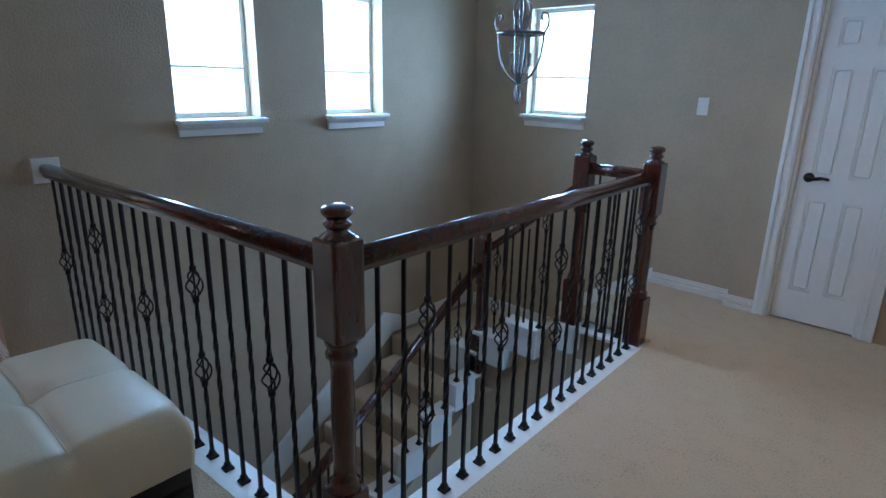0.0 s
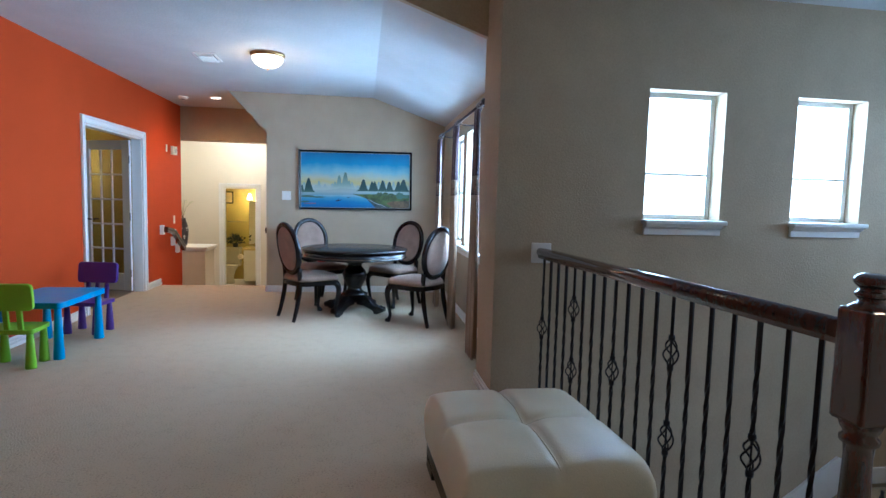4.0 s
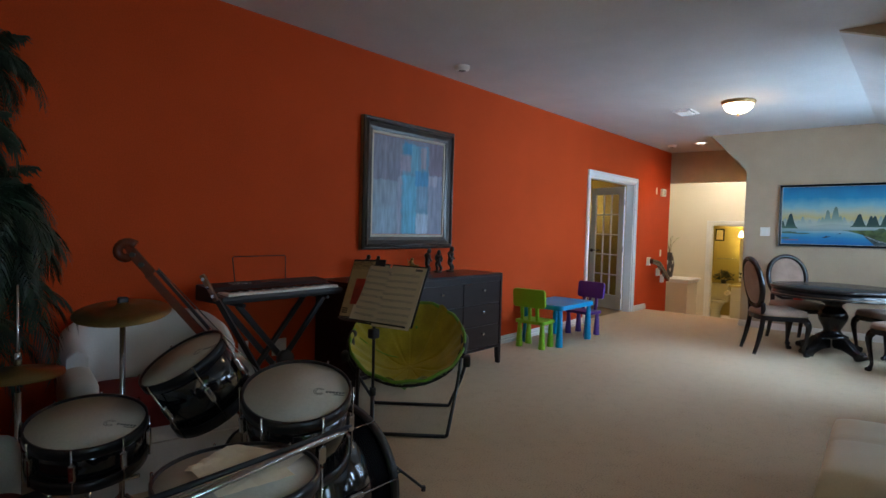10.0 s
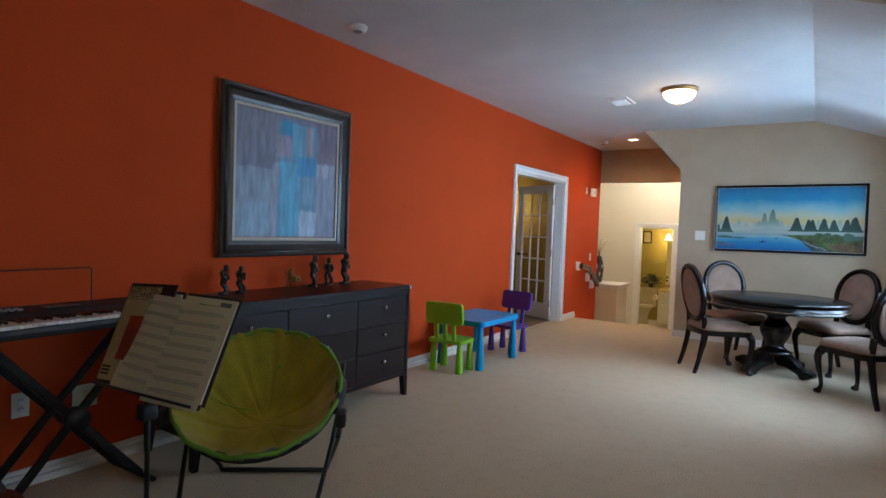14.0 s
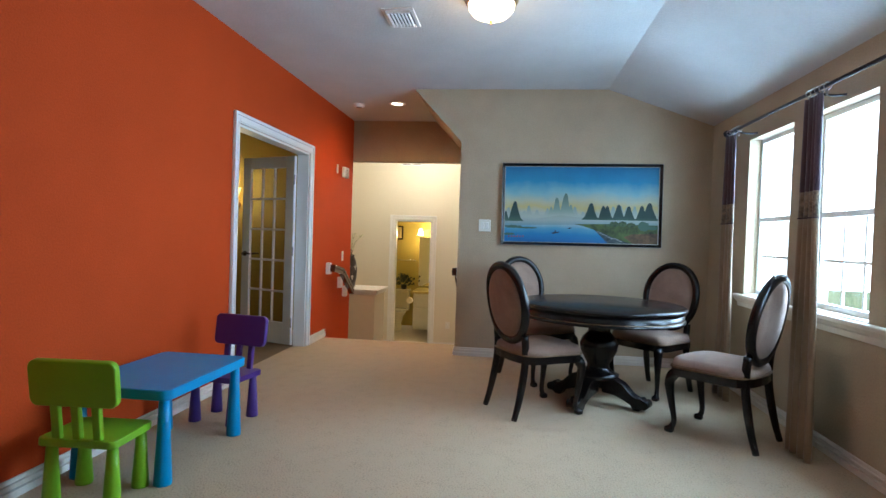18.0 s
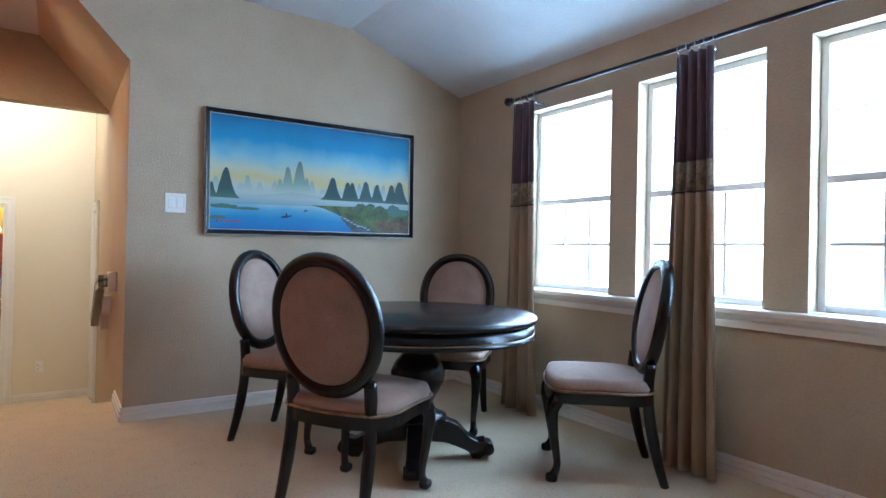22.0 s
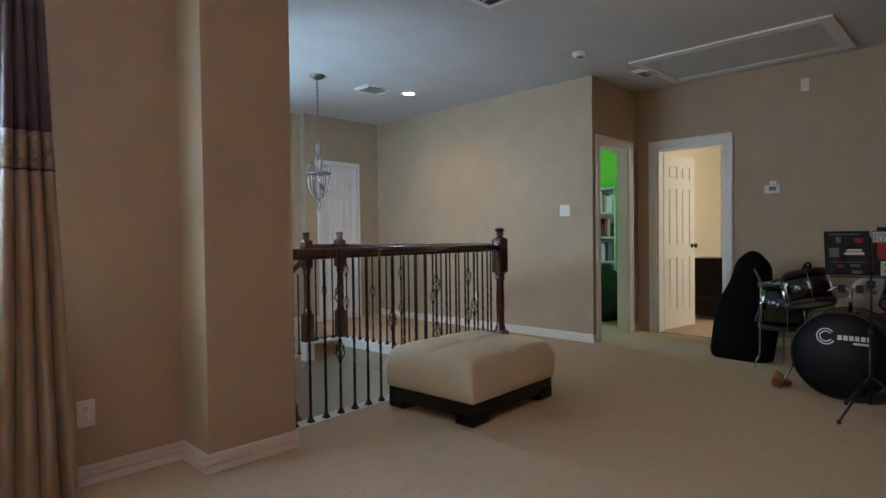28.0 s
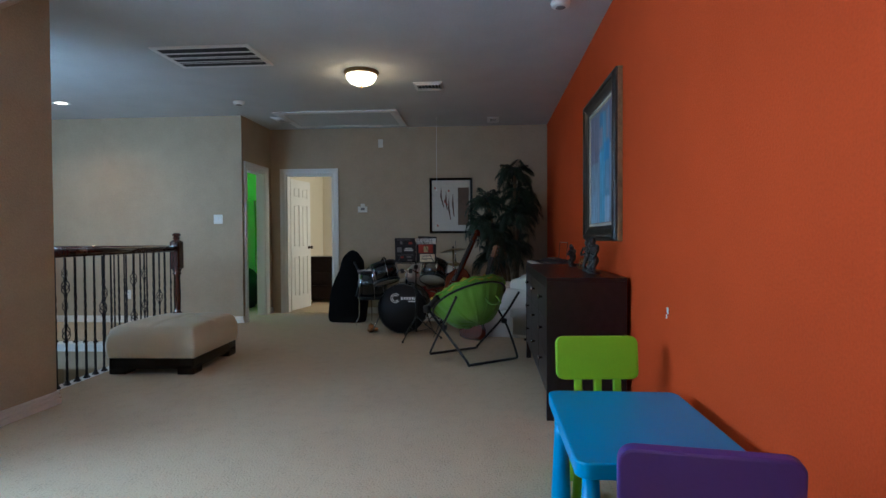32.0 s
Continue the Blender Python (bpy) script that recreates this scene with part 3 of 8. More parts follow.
def window(name, m, w, z0, z1, depth, cols, rows, label, sill=None, split=0.48):
    """A white single-hung window set into an opening; local x across, +y into the room, the wall's face at y = 0."""
    d = thing(name, m, label, "window", kind="structure")
    y0, y1 = -depth + 0.02, -depth + 0.075
    f = 0.035
    zm = z0 + (z1 - z0) * split
    mh = 0.018 if cols > 2 else 0.008
    for a, b in (((-w / 2, y0, z0), (-w / 2 + f, y1, z1)), ((w / 2 - f, y0, z0), (w / 2, y1, z1)), ((-w / 2 + f, y0, z0), (w / 2 - f, y1, z0 + f)), ((-w / 2 + f, y0, z1 - f), (w / 2 - f, y1, z1))):
        part("window_frame", box(a, b, 0.003, 1), WHITE, d)
    part("meeting_rail", box((-w / 2 + f, y0 + 0.01, zm - mh), (w / 2 - f, y1 + 0.004, zm + mh), 0.003, 1), WHITE, d)
    xs = [-w / 2 + f + (w - 2 * f) * i / cols for i in range(cols + 1)]
    for lo, hi in ((z0 + f, zm - mh), (zm + mh, z1 - f)):
        # thinner muntins carry the glare of bright panes in their width
        mw = 0.0085 if cols > 2 and lo < zm else 0.0035
        zs = [lo + (hi - lo) * i / rows for i in range(rows + 1)]
        for x in xs[1:-1]:
            part("muntin", box((x - mw, y0 + 0.02, lo), (x + mw, y0 + 0.032, hi)), WHITE, d)
        for z in zs[1:-1]:
            part("muntin", box((xs[0], y0 + 0.021, z - mw), (xs[-1], y0 + 0.031, z + mw)), WHITE, d)
        p = part("pane", box((xs[0], y0 + 0.024, lo), (xs[-1], y0 + 0.028, hi)), GLASS, d)
        p.visible_shadow = False
    if sill:
        a, b, proud = sill
        sb = box((a - 0.017, 0.001, z0 - 0.03), (b + 0.017, proud, z0), 0.008, 2)
        part("window_sill", sb, WHITE, d)
        ap = prism([(0.001, z0 - 0.03), (proud * 0.72, z0 - 0.03), (proud * 0.6, z0 - 0.045), (proud * 0.28, z0 - 0.06), (proud * 0.24, z0 - 0.10), (0.001, z0 - 0.10)], b - a, "x", a)
        part("apron", ap, WHITE, d)
    return d


for i, (a, b) in enumerate(NW):
    window("window_%d" % (i + 1), pose((a + b) / 2, 4.036, 0, 0, 0, 180), b - a, 0.825, 2.075, 0.164, 3, 2, "tall white single-hung window with muntins")
sd = thing("window_ledge", pose(2.15, 4.036, -0.015, 0, 0, 180), "continuous white window sill under three windows", "sill", kind="structure")
part("sill_board", box((-1.33, 0.001, 0.80), (1.36, 0.06, 0.836), 0.010, 2), OFFWHITE, sd)
# the shade below the sill is in this apron's duller colour
part("apron", prism([(0.001, 0.80), (0.05, 0.80), (0.042, 0.785), (0.022, 0.77), (0.018, 0.735), (0.001, 0.735)], 2.70, "x", -1.35), OFFWHITE, sd)
for a, b in NW:
    struct("window_stool", box((a + 0.001, 4.037, 0.821), (b - 0.001, 4.10, 0.8255)), WHITE, "white window stool board", "sill")
for i, (a, b) in enumerate(SW):
    window("window_%d" % (i + 4), SLANT @ pose(XS, (a + b) / 2, 0, 0, 0, -90), b - a, 1.235, 2.09, 0.195, 2, 2, "small white stairwell window with a sill", (-(b - a) / 2, (b - a) / 2, 0.075), 0.36)
window("window_6", pose(sum(W3) / 2, YN, 0, 0, 0, 180), W3[1] - W3[0], 1.235, 2.09, 0.16, 2, 2, "small white stairwell window with a sill", (-(W3[1] - W3[0]) / 2, (W3[1] - W3[0]) / 2, 0.075), 0.36)

# the bright sky outside the windows
SKYGLOW = bpy.data.materials.new("bright hazy sky")
SKYGLOW.use_nodes = True
nt = SKYGLOW.node_tree
nt.nodes.remove(nt.nodes["Principled BSDF"])
em = nt.nodes.new("ShaderNodeEmission")
em.inputs["Color"].default_value, em.inputs["Strength"].default_value = (0.92, 0.97, 1.0, 1), 5.0
nt.links.new(em.outputs[0], nt.nodes["Material Output"].inputs[0])
tagged(part("backdrop", boxes(((-60, 60, -10), (70, 60.5, 60)), ((-60.5, -20, -10), (-60, 60, 60))), SKYGLOW), "bright hazy sky beyond the windows", "backdrop", kind="structure")
struct("ground", box((-60, 8.2, -3.3), (70, 60, -3.2)), mat("lawn", (0.12, 0.16, 0.06), 0.9, 0.2, 0.6, 8, 0.3), "lawn outside the house", "ground")

# ---- stairs and railings ----
NX, N1Y = 6.805, 4.195           # the corner newel
N2X, N2Y, N3X, N4X = 6.72, 6.44, 6.285, 5.52
CAPZ = -0.018
TREAD, RISE = 0.26, 0.175
CAPWHITE = WHITE


def along(p, q, u0, u1, z0, z1, name, material, label, lo=0.0, hi=0.0):
    """A board between two floor points, from u0 to u1 across the line (positive to its left)."""
    p, q = Vector((*p, 0)), Vector((*q, 0))
    d = (q - p).normalized()
    p, q = p - d * lo, q + d * hi
    s = Vector((-d.y, d.x, 0))
    bm = prism([tuple((c + s * u).to_2d()) for c, u in ((p, u0), (q, u0), (q, u1), (p, u1))], z1 - z0, "z", z0)
    return struct(name, bm, material, label, "trim")


A, B, C, D = (XS, YR), (NX, N1Y), (N2X, N2Y), (N3X, N2Y)
for p, q, lo, hi in ((A, B, 0, -0.08), (B, C, 0.08, 0.08), (C, D, -0.08, 0.06)):
    along(p, q, -0.085, 0.075, CAPZ - 0.02, CAPZ, "stair_cap", CAPWHITE, "white painted cap under the railing", lo, hi)
for p, q, lo, hi in ((A, B, 0, -0.045), (B, C, -0.062, 0.04)):
    along(p, q, 0.02, 0.04, -0.30, CAPZ - 0.02, "stair_fascia", PAINT_BEIGE, "beige floor edge of the stairwell", lo, hi)
    along(p, q, 0.0405, 0.06, CAPZ - 0.085, CAPZ - 0.02, "stair_moulding", WHITE, "white moulding under the stair cap", lo, hi)
st = thing("stairs", pose(0, 0, 0), "carpeted stairs turning down beside the wall", "stairs", kind="structure")
for i in range(1, 4):
    part("step", box((N3X - i * TREAD, N2Y + 0.06, -i * RISE - 0.3), (N3X - (i - 1) * TREAD + 0.02, YN, -i * RISE), 0.02, 2), CARPET, st)
LAND = -4 * RISE
part("landing", box((XS, N2Y, LAND - 0.3), (N3X - 3 * TREAD + 0.02, YN, LAND), 0.02, 2), CARPET, st)
for i in range(1, 12):
    part("step", box((XS + 0.03, N2Y - i * TREAD, LAND - i * RISE - 0.3), (5.44, N2Y - (i - 1) * TREAD + 0.02, LAND - i * RISE), 0.02, 2), CARPET, st)
# white stringers with stepped caps
for i in range(0, 4):
    x1, x0, z = N3X - (i - 1) * TREAD - 0.26, N3X - i * TREAD - 0.26, -(i + 1) * RISE + 0.10
    z = -i * RISE + 0.0 if i == 0 else -i * RISE + 0.03
    part("stringer", box((N3X - (i + 1) * TREAD + 0.03 if i else N3X - 0.06, N2Y - 0.05, z - 0.22 - 0.003 * i), ((N3X - i * TREAD + 0.03) if i else N3X + 0.05, N2Y + 0.058, z - 0.02), 0.003, 1), WHITE, st)
    if i:
        part("step_cap", box((N3X - (i + 1) * TREAD + 0.0, N2Y - 0.07, z - 0.02), (N3X - i * TREAD + 0.04, N2Y + 0.075, z + 0.006), 0.004, 1), WHITE, st)
for i in range(0, 9):
    z = LAND - i * RISE + 0.03
    part("stringer", box((5.445, N2Y - (i + 1) * TREAD - 0.02, z - 0.24 - 0.002 * i), (5.545, N2Y - i * TREAD - 0.055, z - 0.02), 0.003, 1), WHITE, st)
    part("step_cap", box((5.42, N2Y - (i + 1) * TREAD - 0.05, z - 0.02), (5.57, N2Y - i * TREAD - 0.052, z + 0.006), 0.004, 1), WHITE, st)
part("knee_wall", prism([(N2Y - 0.06, LAND - 0.2), (N2Y - 0.06, LOW), (N2Y - 9 * TREAD, LOW), (N2Y - 9 * TREAD, LAND - 9 * RISE - 0.02)], 0.06, "x", 5.465), PAINT_BEIGE, st)
part("knee_wall", prism([(N3X - 0.02, -0.21), (N3X - 0.02, LOW), (5.545, LOW), (5.545, LAND - 0.2)], 0.06, "y", N2Y - 0.035), PAINT_BEIGE, st)
part("skirt_board", prism([(YN - 1.05 + 0.06, LAND + 0.14), (YN - 1.05, LAND + 0.02), (N2Y - 11 * TREAD, LAND - 11 * RISE - 0.1), (N2Y - 11 * TREAD, LAND - 11 * RISE + 0.18), (N2Y - 0.05, LAND + 0.22)], 0.02, "x", XS), WHITE, st).matrix_basis = SLANT
part("skirt_board", box((XS + 0.02, YN - 0.018, LAND), (N3X - 3 * TREAD, YN, LAND + 0.12)), WHITE, st)
part("skirt_board", box((XS, N2Y - 0.05, LAND), (XS + 0.018, YN - 0.018, LAND + 0.12)), WHITE, st).matrix_basis = SLANT
part("skirt_board", prism([(N3X + 0.05, 0.0), (N3X + 0.05, 0.12), (N3X - 3 * TREAD, LAND + 0.28), (N3X - 3 * TREAD, LAND)], 0.018, "y", YN - 0.018), WHITE, st)


def newel(parent, x, y, z0, top=1.175, w=0.105, base=0.30):
    """A newel: square base, turned shaft, long square block and a ball finial."""
    n = new("newel_post")
    n.parent, n.location = parent, (x, y, z0)
    n["label"] = "dark cherry newel post with a turned finial"
    h = w / 2
    part("base_block", box((-h, -h, 0), (h, h, base), 0.006, 2), CHERRY, n)
    b0, b1 = top - 0.39, top - 0.092
    part("shaft", lathe([(0.048, base - 0.004), (0.05, base + 0.012), (0.042, base + 0.02), (0.047, base + 0.032), (0.036, base + 0.045), (0.034, base + 0.10), (0.037, (base + b0) / 2), (0.033, b0 - 0.09), (0.036, b0 - 0.06), (0.046, b0 - 0.052), (0.046, b0 - 0.04), (0.037, b0 - 0.03), (0.047, b0 - 0.012), (0.05, b0 + 0.004)], 20), CHERRY, n)
    part("upper_block", box((-h, -h, b0), (h, h, b1), 0.012, 3), CHERRY, n)
    bm = lathe([(0.050, b1 - 0.004), (0.050, b1 + 0.004), (0.030, b1 + 0.016), (0.028, b1 + 0.022), (0.037, b1 + 0.030), (0.040, b1 + 0.037), (0.034, b1 + 0.043), (0.029, b1 + 0.047), (0.029, b1 + 0.052), (0.037, b1 + 0.057), (0.043, b1 + 0.065), (0.044, b1 + 0.072), (0.040, b1 + 0.081), (0.028, b1 + 0.088), (0, b1 + 0.092)], 24)
    part("finial", bm, CHERRY, n)
    return n


def bar_mesh(h, baskets):
    """A square iron bar with twisted stretches; baskets: heights of its basket knots."""
    bm = bmesh.new()
    zs, z = [], 0.0
    n = 46
    rings = []
    ang = 0.0
    for k in range(n + 1):
        z = h * k / n
        near = any(abs(z - b) < 0.055 for b in baskets)
        in_twist = 0.30 * h < z < 0.72 * h if not baskets else (0.18 * h < z < 0.86 * h and not near)
        ang += 0.42 if in_twist else 0
        r = 0.0092 if not near else 0.004
        rings.append([bm.verts.new((r * math.cos(ang + q * math.pi / 2 + math.pi / 4), r * math.sin(ang + q * math.pi / 2 + math.pi / 4), z)) for q in range(4)])
    for p, q in zip(rings, rings[1:]):
        for i in range(4):
            bm.faces.new([p[i], p[(i + 1) % 4], q[(i + 1) % 4], q[i]])
    bm.faces.new(rings[0]), bm.faces.new(rings[-1])
    me = bpy.data.meshes.new("bar")
    bmesh.ops.recalc_face_normals(bm, faces=bm.faces[:])
    bm.to_mesh(me), bm.free()
    me.materials.append(IRON)
    return me


def basket_mesh():
    bm = bmesh.new()
    for q in range(4):
        pts = []
        for k in range(11):
            t = k / 10
            a = q * math.pi / 2 + t * math.pi * 0.9
            r = 0.006 + 0.024 * math.sin(math.pi * t) ** 0.8
            pts.append((r * math.cos(a), r * math.sin(a), -0.055 + 0.11 * t))
        add_tube(bm, pts, 0.0038, 5)
    for z in (-0.062, 0.062):
        add_lathe(bm, [(0, z - 0.01), (0.0125, z - 0.01), (0.0135, z), (0.0125, z + 0.01), (0, z + 0.01)], 8)
    me = bpy.data.meshes.new("basket")
    bm.to_mesh(me), bm.free()
    me.materials.append(IRON)
    return me


def shoe_mesh():
    bm = bmesh.new()
    add_box(bm, (-0.020, -0.020, 0), (0.020, 0.020, 0.012), 0.003, 1)
    add_lathe(bm, [(0.022, 0.012), (0.015, 0.024), (0.014, 0.032), (0.010, 0.036)], 4, pose(0, 0, 0, 0, 0, 45))
    me = bpy.data.meshes.new("shoe")
    bm.to_mesh(me), bm.free()
    me.materials.append(IRON)
    return me


BASKET, SHOE = basket_mesh(), shoe_mesh()
SINGLE, DOUBLE = (0.54,), (0.40, 0.755)
BARS = {(h, b): bar_mesh(h, b) for h in (0.985, 0.86) for b in ((), SINGLE, DOUBLE)}


def baluster(parent, x, y, z0, kind=(), h=0.985):
    b = new("baluster", BARS[(h, kind)])
    b.parent, b.location = parent, (x, y, z0)
    for z in kind:
        k = new("basket", BASKET)
        k.parent, k.location = b, (0, 0, z)
    s = new("shoe", SHOE)
    s.parent = b


def handrail(name, parent, p, q, zp, zq):
    """A moulded handrail from p to q; zp and zq are its top's heights."""
    a, b = Vector((*p, zp)), Vector((*q, zq))
    d = b - a
    prof = [(-0.022, -0.066), (0.022, -0.066), (0.024, -0.05), (0.032, -0.042), (0.034, -0.028), (0.030, -0.012), (0.018, -0.002), (0, 0), (-0.018, -0.002), (-0.030, -0.012), (-0.034, -0.028), (-0.032, -0.042), (-0.024, -0.05)]
    side = Vector((d.y, -d.x, 0)).normalized()
    bm = bmesh.new()
    ends = [[bm.verts.new(e + side * u + Vector((0, 0, v))) for u, v in prof] for e in (a, b)]
    for i in range(len(prof)):
        j = (i + 1) % len(prof)
        f = bm.faces.new([ends[0][i], ends[0][j], ends[1][j], ends[1][i]])
        f.smooth = 2 <= i < 11
    bm.faces.new(ends[0]), bm.faces.new(ends[1])
    return part(name, bm, CHERRY, parent)


RT = 1.055


def spread(railing, p, q, n, pick, z0=CAPZ):
    for i in range(n):
        t = (i + 1) / (n + 1)
        baluster(railing, p[0] + (q[0] - p[0]) * t, p[1] + (q[1] - p[1]) * t, 0, pick(i))


r1 = thing("stair_railing", pose(0, 0, CAPZ), "cherry handrail with twisted iron balusters beside the ottoman", "railing", "stair railings")
newel(r1, NX, N1Y, 0, 1.19)
handrail("handrail", r1, A, (NX - 0.05, N1Y - 0.002), RT, RT)
part("rosette", box((XS, YR - 0.065, RT - 0.10), (XS + 0.018, YR + 0.065, RT + 0.03), 0.006, 2), WHITE, r1, "white painted wall block")
spread(r1, (A[0] - 0.05, A[1]), (NX - 0.02, N1Y), 19, lambda i: (SINGLE if ((18 - i) // 4) % 2 == 0 else DOUBLE) if (18 - i) % 4 == 2 else ())
r2 = thing("stair_railing", pose(0, 0, CAPZ), "cherry handrail with twisted iron balusters along the landing", "railing", "stair railings")
newel(r2, N2X, N2Y, 0, 1.19)
newel(r2, N3X, N2Y, 0, 1.19)
handrail("handrail", r2, (NX, N1Y + 0.05), (N2X, N2Y - 0.05), RT, RT)
handrail("handrail", r2, (N2X - 0.05, N2Y), (N3X + 0.05, N2Y), RT, RT)
spread(r2, (NX, N1Y + 0.03), (N2X, N2Y), 19, lambda i: (SINGLE if (i // 4) % 2 == 1 else DOUBLE) if i % 4 == 2 else ())
spread(r2, (N3X, N2Y), (N2X, N2Y), 3, lambda i: SINGLE if i == 1 else ())
r3 = thing("stair_railing", pose(0, 0, 0), "cherry stair rail with iron balusters going down", "railing", "stair railings")
newel(r3, N4X, N2Y, LAND + 0.03, 1.17, 0.10, 0.34)
handrail("handrail", r3, (N3X - 0.05, N2Y), (N4X + 0.04, N2Y), 0.90, LAND + 1.05)
handrail("handrail", r3, (N4X, N2Y - 0.05), (N4X, N2Y - 8.4 * TREAD), LAND + 0.93, LAND + 0.93 - 8.2 * RISE)
newel(r3, N4X, N2Y - 8.6 * TREAD, LAND - 9 * RISE, 1.2, 0.10, 0.34)
for i in range(5):
    x = N3X - 0.11 - i * 0.13
    base = -(1 + int((N3X - x) / TREAD)) * RISE + 0.036
    baluster(r3, x, N2Y, base, DOUBLE if i in (1, 4) else (), 0.86)
for i in range(16):
    y = N2Y - 0.12 - i * 0.13
    base = LAND - int((N2Y - y - 0.05) / TREAD) * RISE + 0.036
    baluster(r3, N4X, y, base, DOUBLE if i % 4 == 1 else (), 0.86)

# ---- game room furniture ----


def oval(cx, cz, a, b, n, power=2.0):
    out = []
    for i in range(n):
        t = 2 * math.pi * i / n
        c, s = math.cos(t), math.sin(t)
        out.append((cx + a * abs(c) ** (2 / power) * (1 if c >= 0 else -1), cz + b * abs(s) ** (2 / power) * (1 if s >= 0 else -1)))
    return out


def cushion(bm, outline, z0, z1, crown, rings=6):
    """A padded cushion over a flat outline: straight sides, a rounded rim and a crowned top."""
    n = len(outline)
    cx, cy = sum(p[0] for p in outline) / n, sum(p[1] for p in outline) / n
    layers = [(1.0, z0), (1.02, z0 + (z1 - z0) * 0.4), (1.0, z1 - 0.012), (0.965, z1 + crown * 0.15)]
    layers += [(0.965 * (1 - k / rings) ** 0.8, z1 + crown * (0.15 + 0.85 * math.sin(math.pi / 2 * k / rings))) for k in range(1, rings)]
    loops = [[bm.verts.new((cx + (x - cx) * s, cy + (y - cy) * s, z)) for x, y in outline] for s, z in layers]
    for p, q in zip(loops, loops[1:]):
        for i in range(n):
            j = (i + 1) % n
            bm.faces.new([p[i], p[j], q[j], q[i]]).smooth = True
    bm.faces.new(loops[0])
    tip = bm.verts.new((cx, cy, z1 + crown))
    for i in range(n):
        bm.faces.new([loops[-1][i], loops[-1][(i + 1) % n], tip]).smooth = True
    return bm


def dining_chair(m, label):
    """An oval-back chair; local +y is its front."""
    d = thing("dining_chair", m, label, "chair", "chairs round the table")
    seat = [(-0.20, -0.21), (0.20, -0.21), (0.245, 0.05), (0.235, 0.20), (0.12, 0.245), (-0.12, 0.245), (-0.235, 0.20), (-0.245, 0.05)]
    so = [(p.x, p.y) for p in curve([(x, y, 0) for x, y in seat], 40, True)]
    part("seat", cushion(bmesh.new(), so, 0.43, 0.475, 0.035), FABRIC_TAUPE, d, "taupe velvet seat cushion")
    fr = prism([(x * 1.03, y * 1.03) for x, y in so], 0.055, "z", 0.375)
    part("seat_frame", fr, BLACKWOOD, d)
    part("piping", tube([(x * 1.04, y * 1.04, 0.432) for x, y in so], 0.006, 6, closed=True), mat_gilt, d, "worn gilt edge")
    for s in (-1, 1):
        pts = curve([(s * 0.20, 0.20, 0.40), (s * 0.222, 0.235, 0.33), (s * 0.215, 0.222, 0.20), (s * 0.205, 0.205, 0.08), (s * 0.212, 0.225, 0.025)], 20)
        rr = [0.032, 0.036, 0.036, 0.033, 0.030, 0.027, 0.025, 0.023, 0.021, 0.019, 0.018, 0.017, 0.017, 0.018, 0.019, 0.021, 0.022]
        part("leg", tube(pts, [rr[min(len(rr) - 1, i * len(rr) // len(pts))] for i in range(len(pts))], 10), BLACKWOOD, d)
        part("foot", smooth(box((s * 0.212 - 0.024, 0.203, 0), (s * 0.212 + 0.024, 0.258, 0.038), 0.014, 3)), BLACKWOOD, d)
        bp = curve([(s * 0.185, -0.215, 0.56), (s * 0.185, -0.205, 0.44), (s * 0.187, -0.215, 0.30), (s * 0.192, -0.25, 0.12), (s * 0.196, -0.285, 0.0)], 16)
        part("leg", tube(bp, [0.026] * (len(bp) - 6) + [0.024, 0.023, 0.022, 0.021, 0.020, 0.020], 8), BLACKWOOD, d)
    lean = pose(0, -0.215, 0.50, 10)
    ring = oval(0, 0.27, 0.228, 0.262, 44, 2.1)
    bm = tube([(x, 0.012 * math.sin(math.pi * (z / 0.54)), z) for x, z in ring], 0.029, 10, closed=True)
    bmesh.ops.transform(bm, matrix=lean, verts=bm.verts[:])
    part("back_frame", bm, BLACKWOOD, d)
    for side in (1, -1):
        bm = bmesh.new()
        o = oval(0, 0.27, 0.205, 0.24, 40, 2.1)
        loops = [[bm.verts.new((x * s, side * y, 0.27 + (z - 0.27) * s)) for x, z in o] for s, y in ((1, 0.002), (0.97, 0.016), (0.8, 0.026), (0.5, 0.031), (0.2, 0.033))]
        for p, q in zip(loops, loops[1:]):
            for i in range(40):
                bm.faces.new([p[i], p[(i + 1) % 40], q[(i + 1) % 40], q[i]]).smooth = True
        bm.faces.new(loops[-1]), bm.faces.new(loops[0])
        bmesh.ops.transform(bm, matrix=lean, verts=bm.verts[:])
        part("back_cushion" if side > 0 else "back_panel", bm, FABRIC_TAUPE, d, "taupe velvet oval back")
    return d


mat_gilt = mat("worn gilt paint", (0.20, 0.12, 0.055), 0.4, 0.3, 20, 80, 0.1, metal=0.4)


def face(cx, cy, dx, dy):
    return pose(cx, cy, 0, 0, 0, math.degrees(math.atan2(-dx, dy)))


chair = dining_chair(face(1.69, 2.335, -0.52, 0.85), "oval-back dining chair in black lacquer and taupe velvet")
copy_thing(chair, face(1.985, 3.50, -0.66, -0.75))
copy_thing(chair, face(0.96, 3.30, 0.68, -0.73))
copy_thing(chair, face(0.77, 2.39, 0.8, 0.6))

tb = thing("dining_table", pose(1.38, 2.82, 0), "round black lacquered pedestal dining table", "table")
part("tabletop", lathe([(0, 0.712), (0.585, 0.712), (0.605, 0.718), (0.612, 0.73), (0.608, 0.742), (0.595, 0.75), (0, 0.75)], 72), BLACKWOOD, tb)
part("apron", lathe([(0, 0.636), (0.585, 0.636), (0.602, 0.642), (0.604, 0.650), (0.594, 0.658), (0.592, 0.664), (0.592, 0.712), (0, 0.712)], 72), BLACKWOOD, tb)
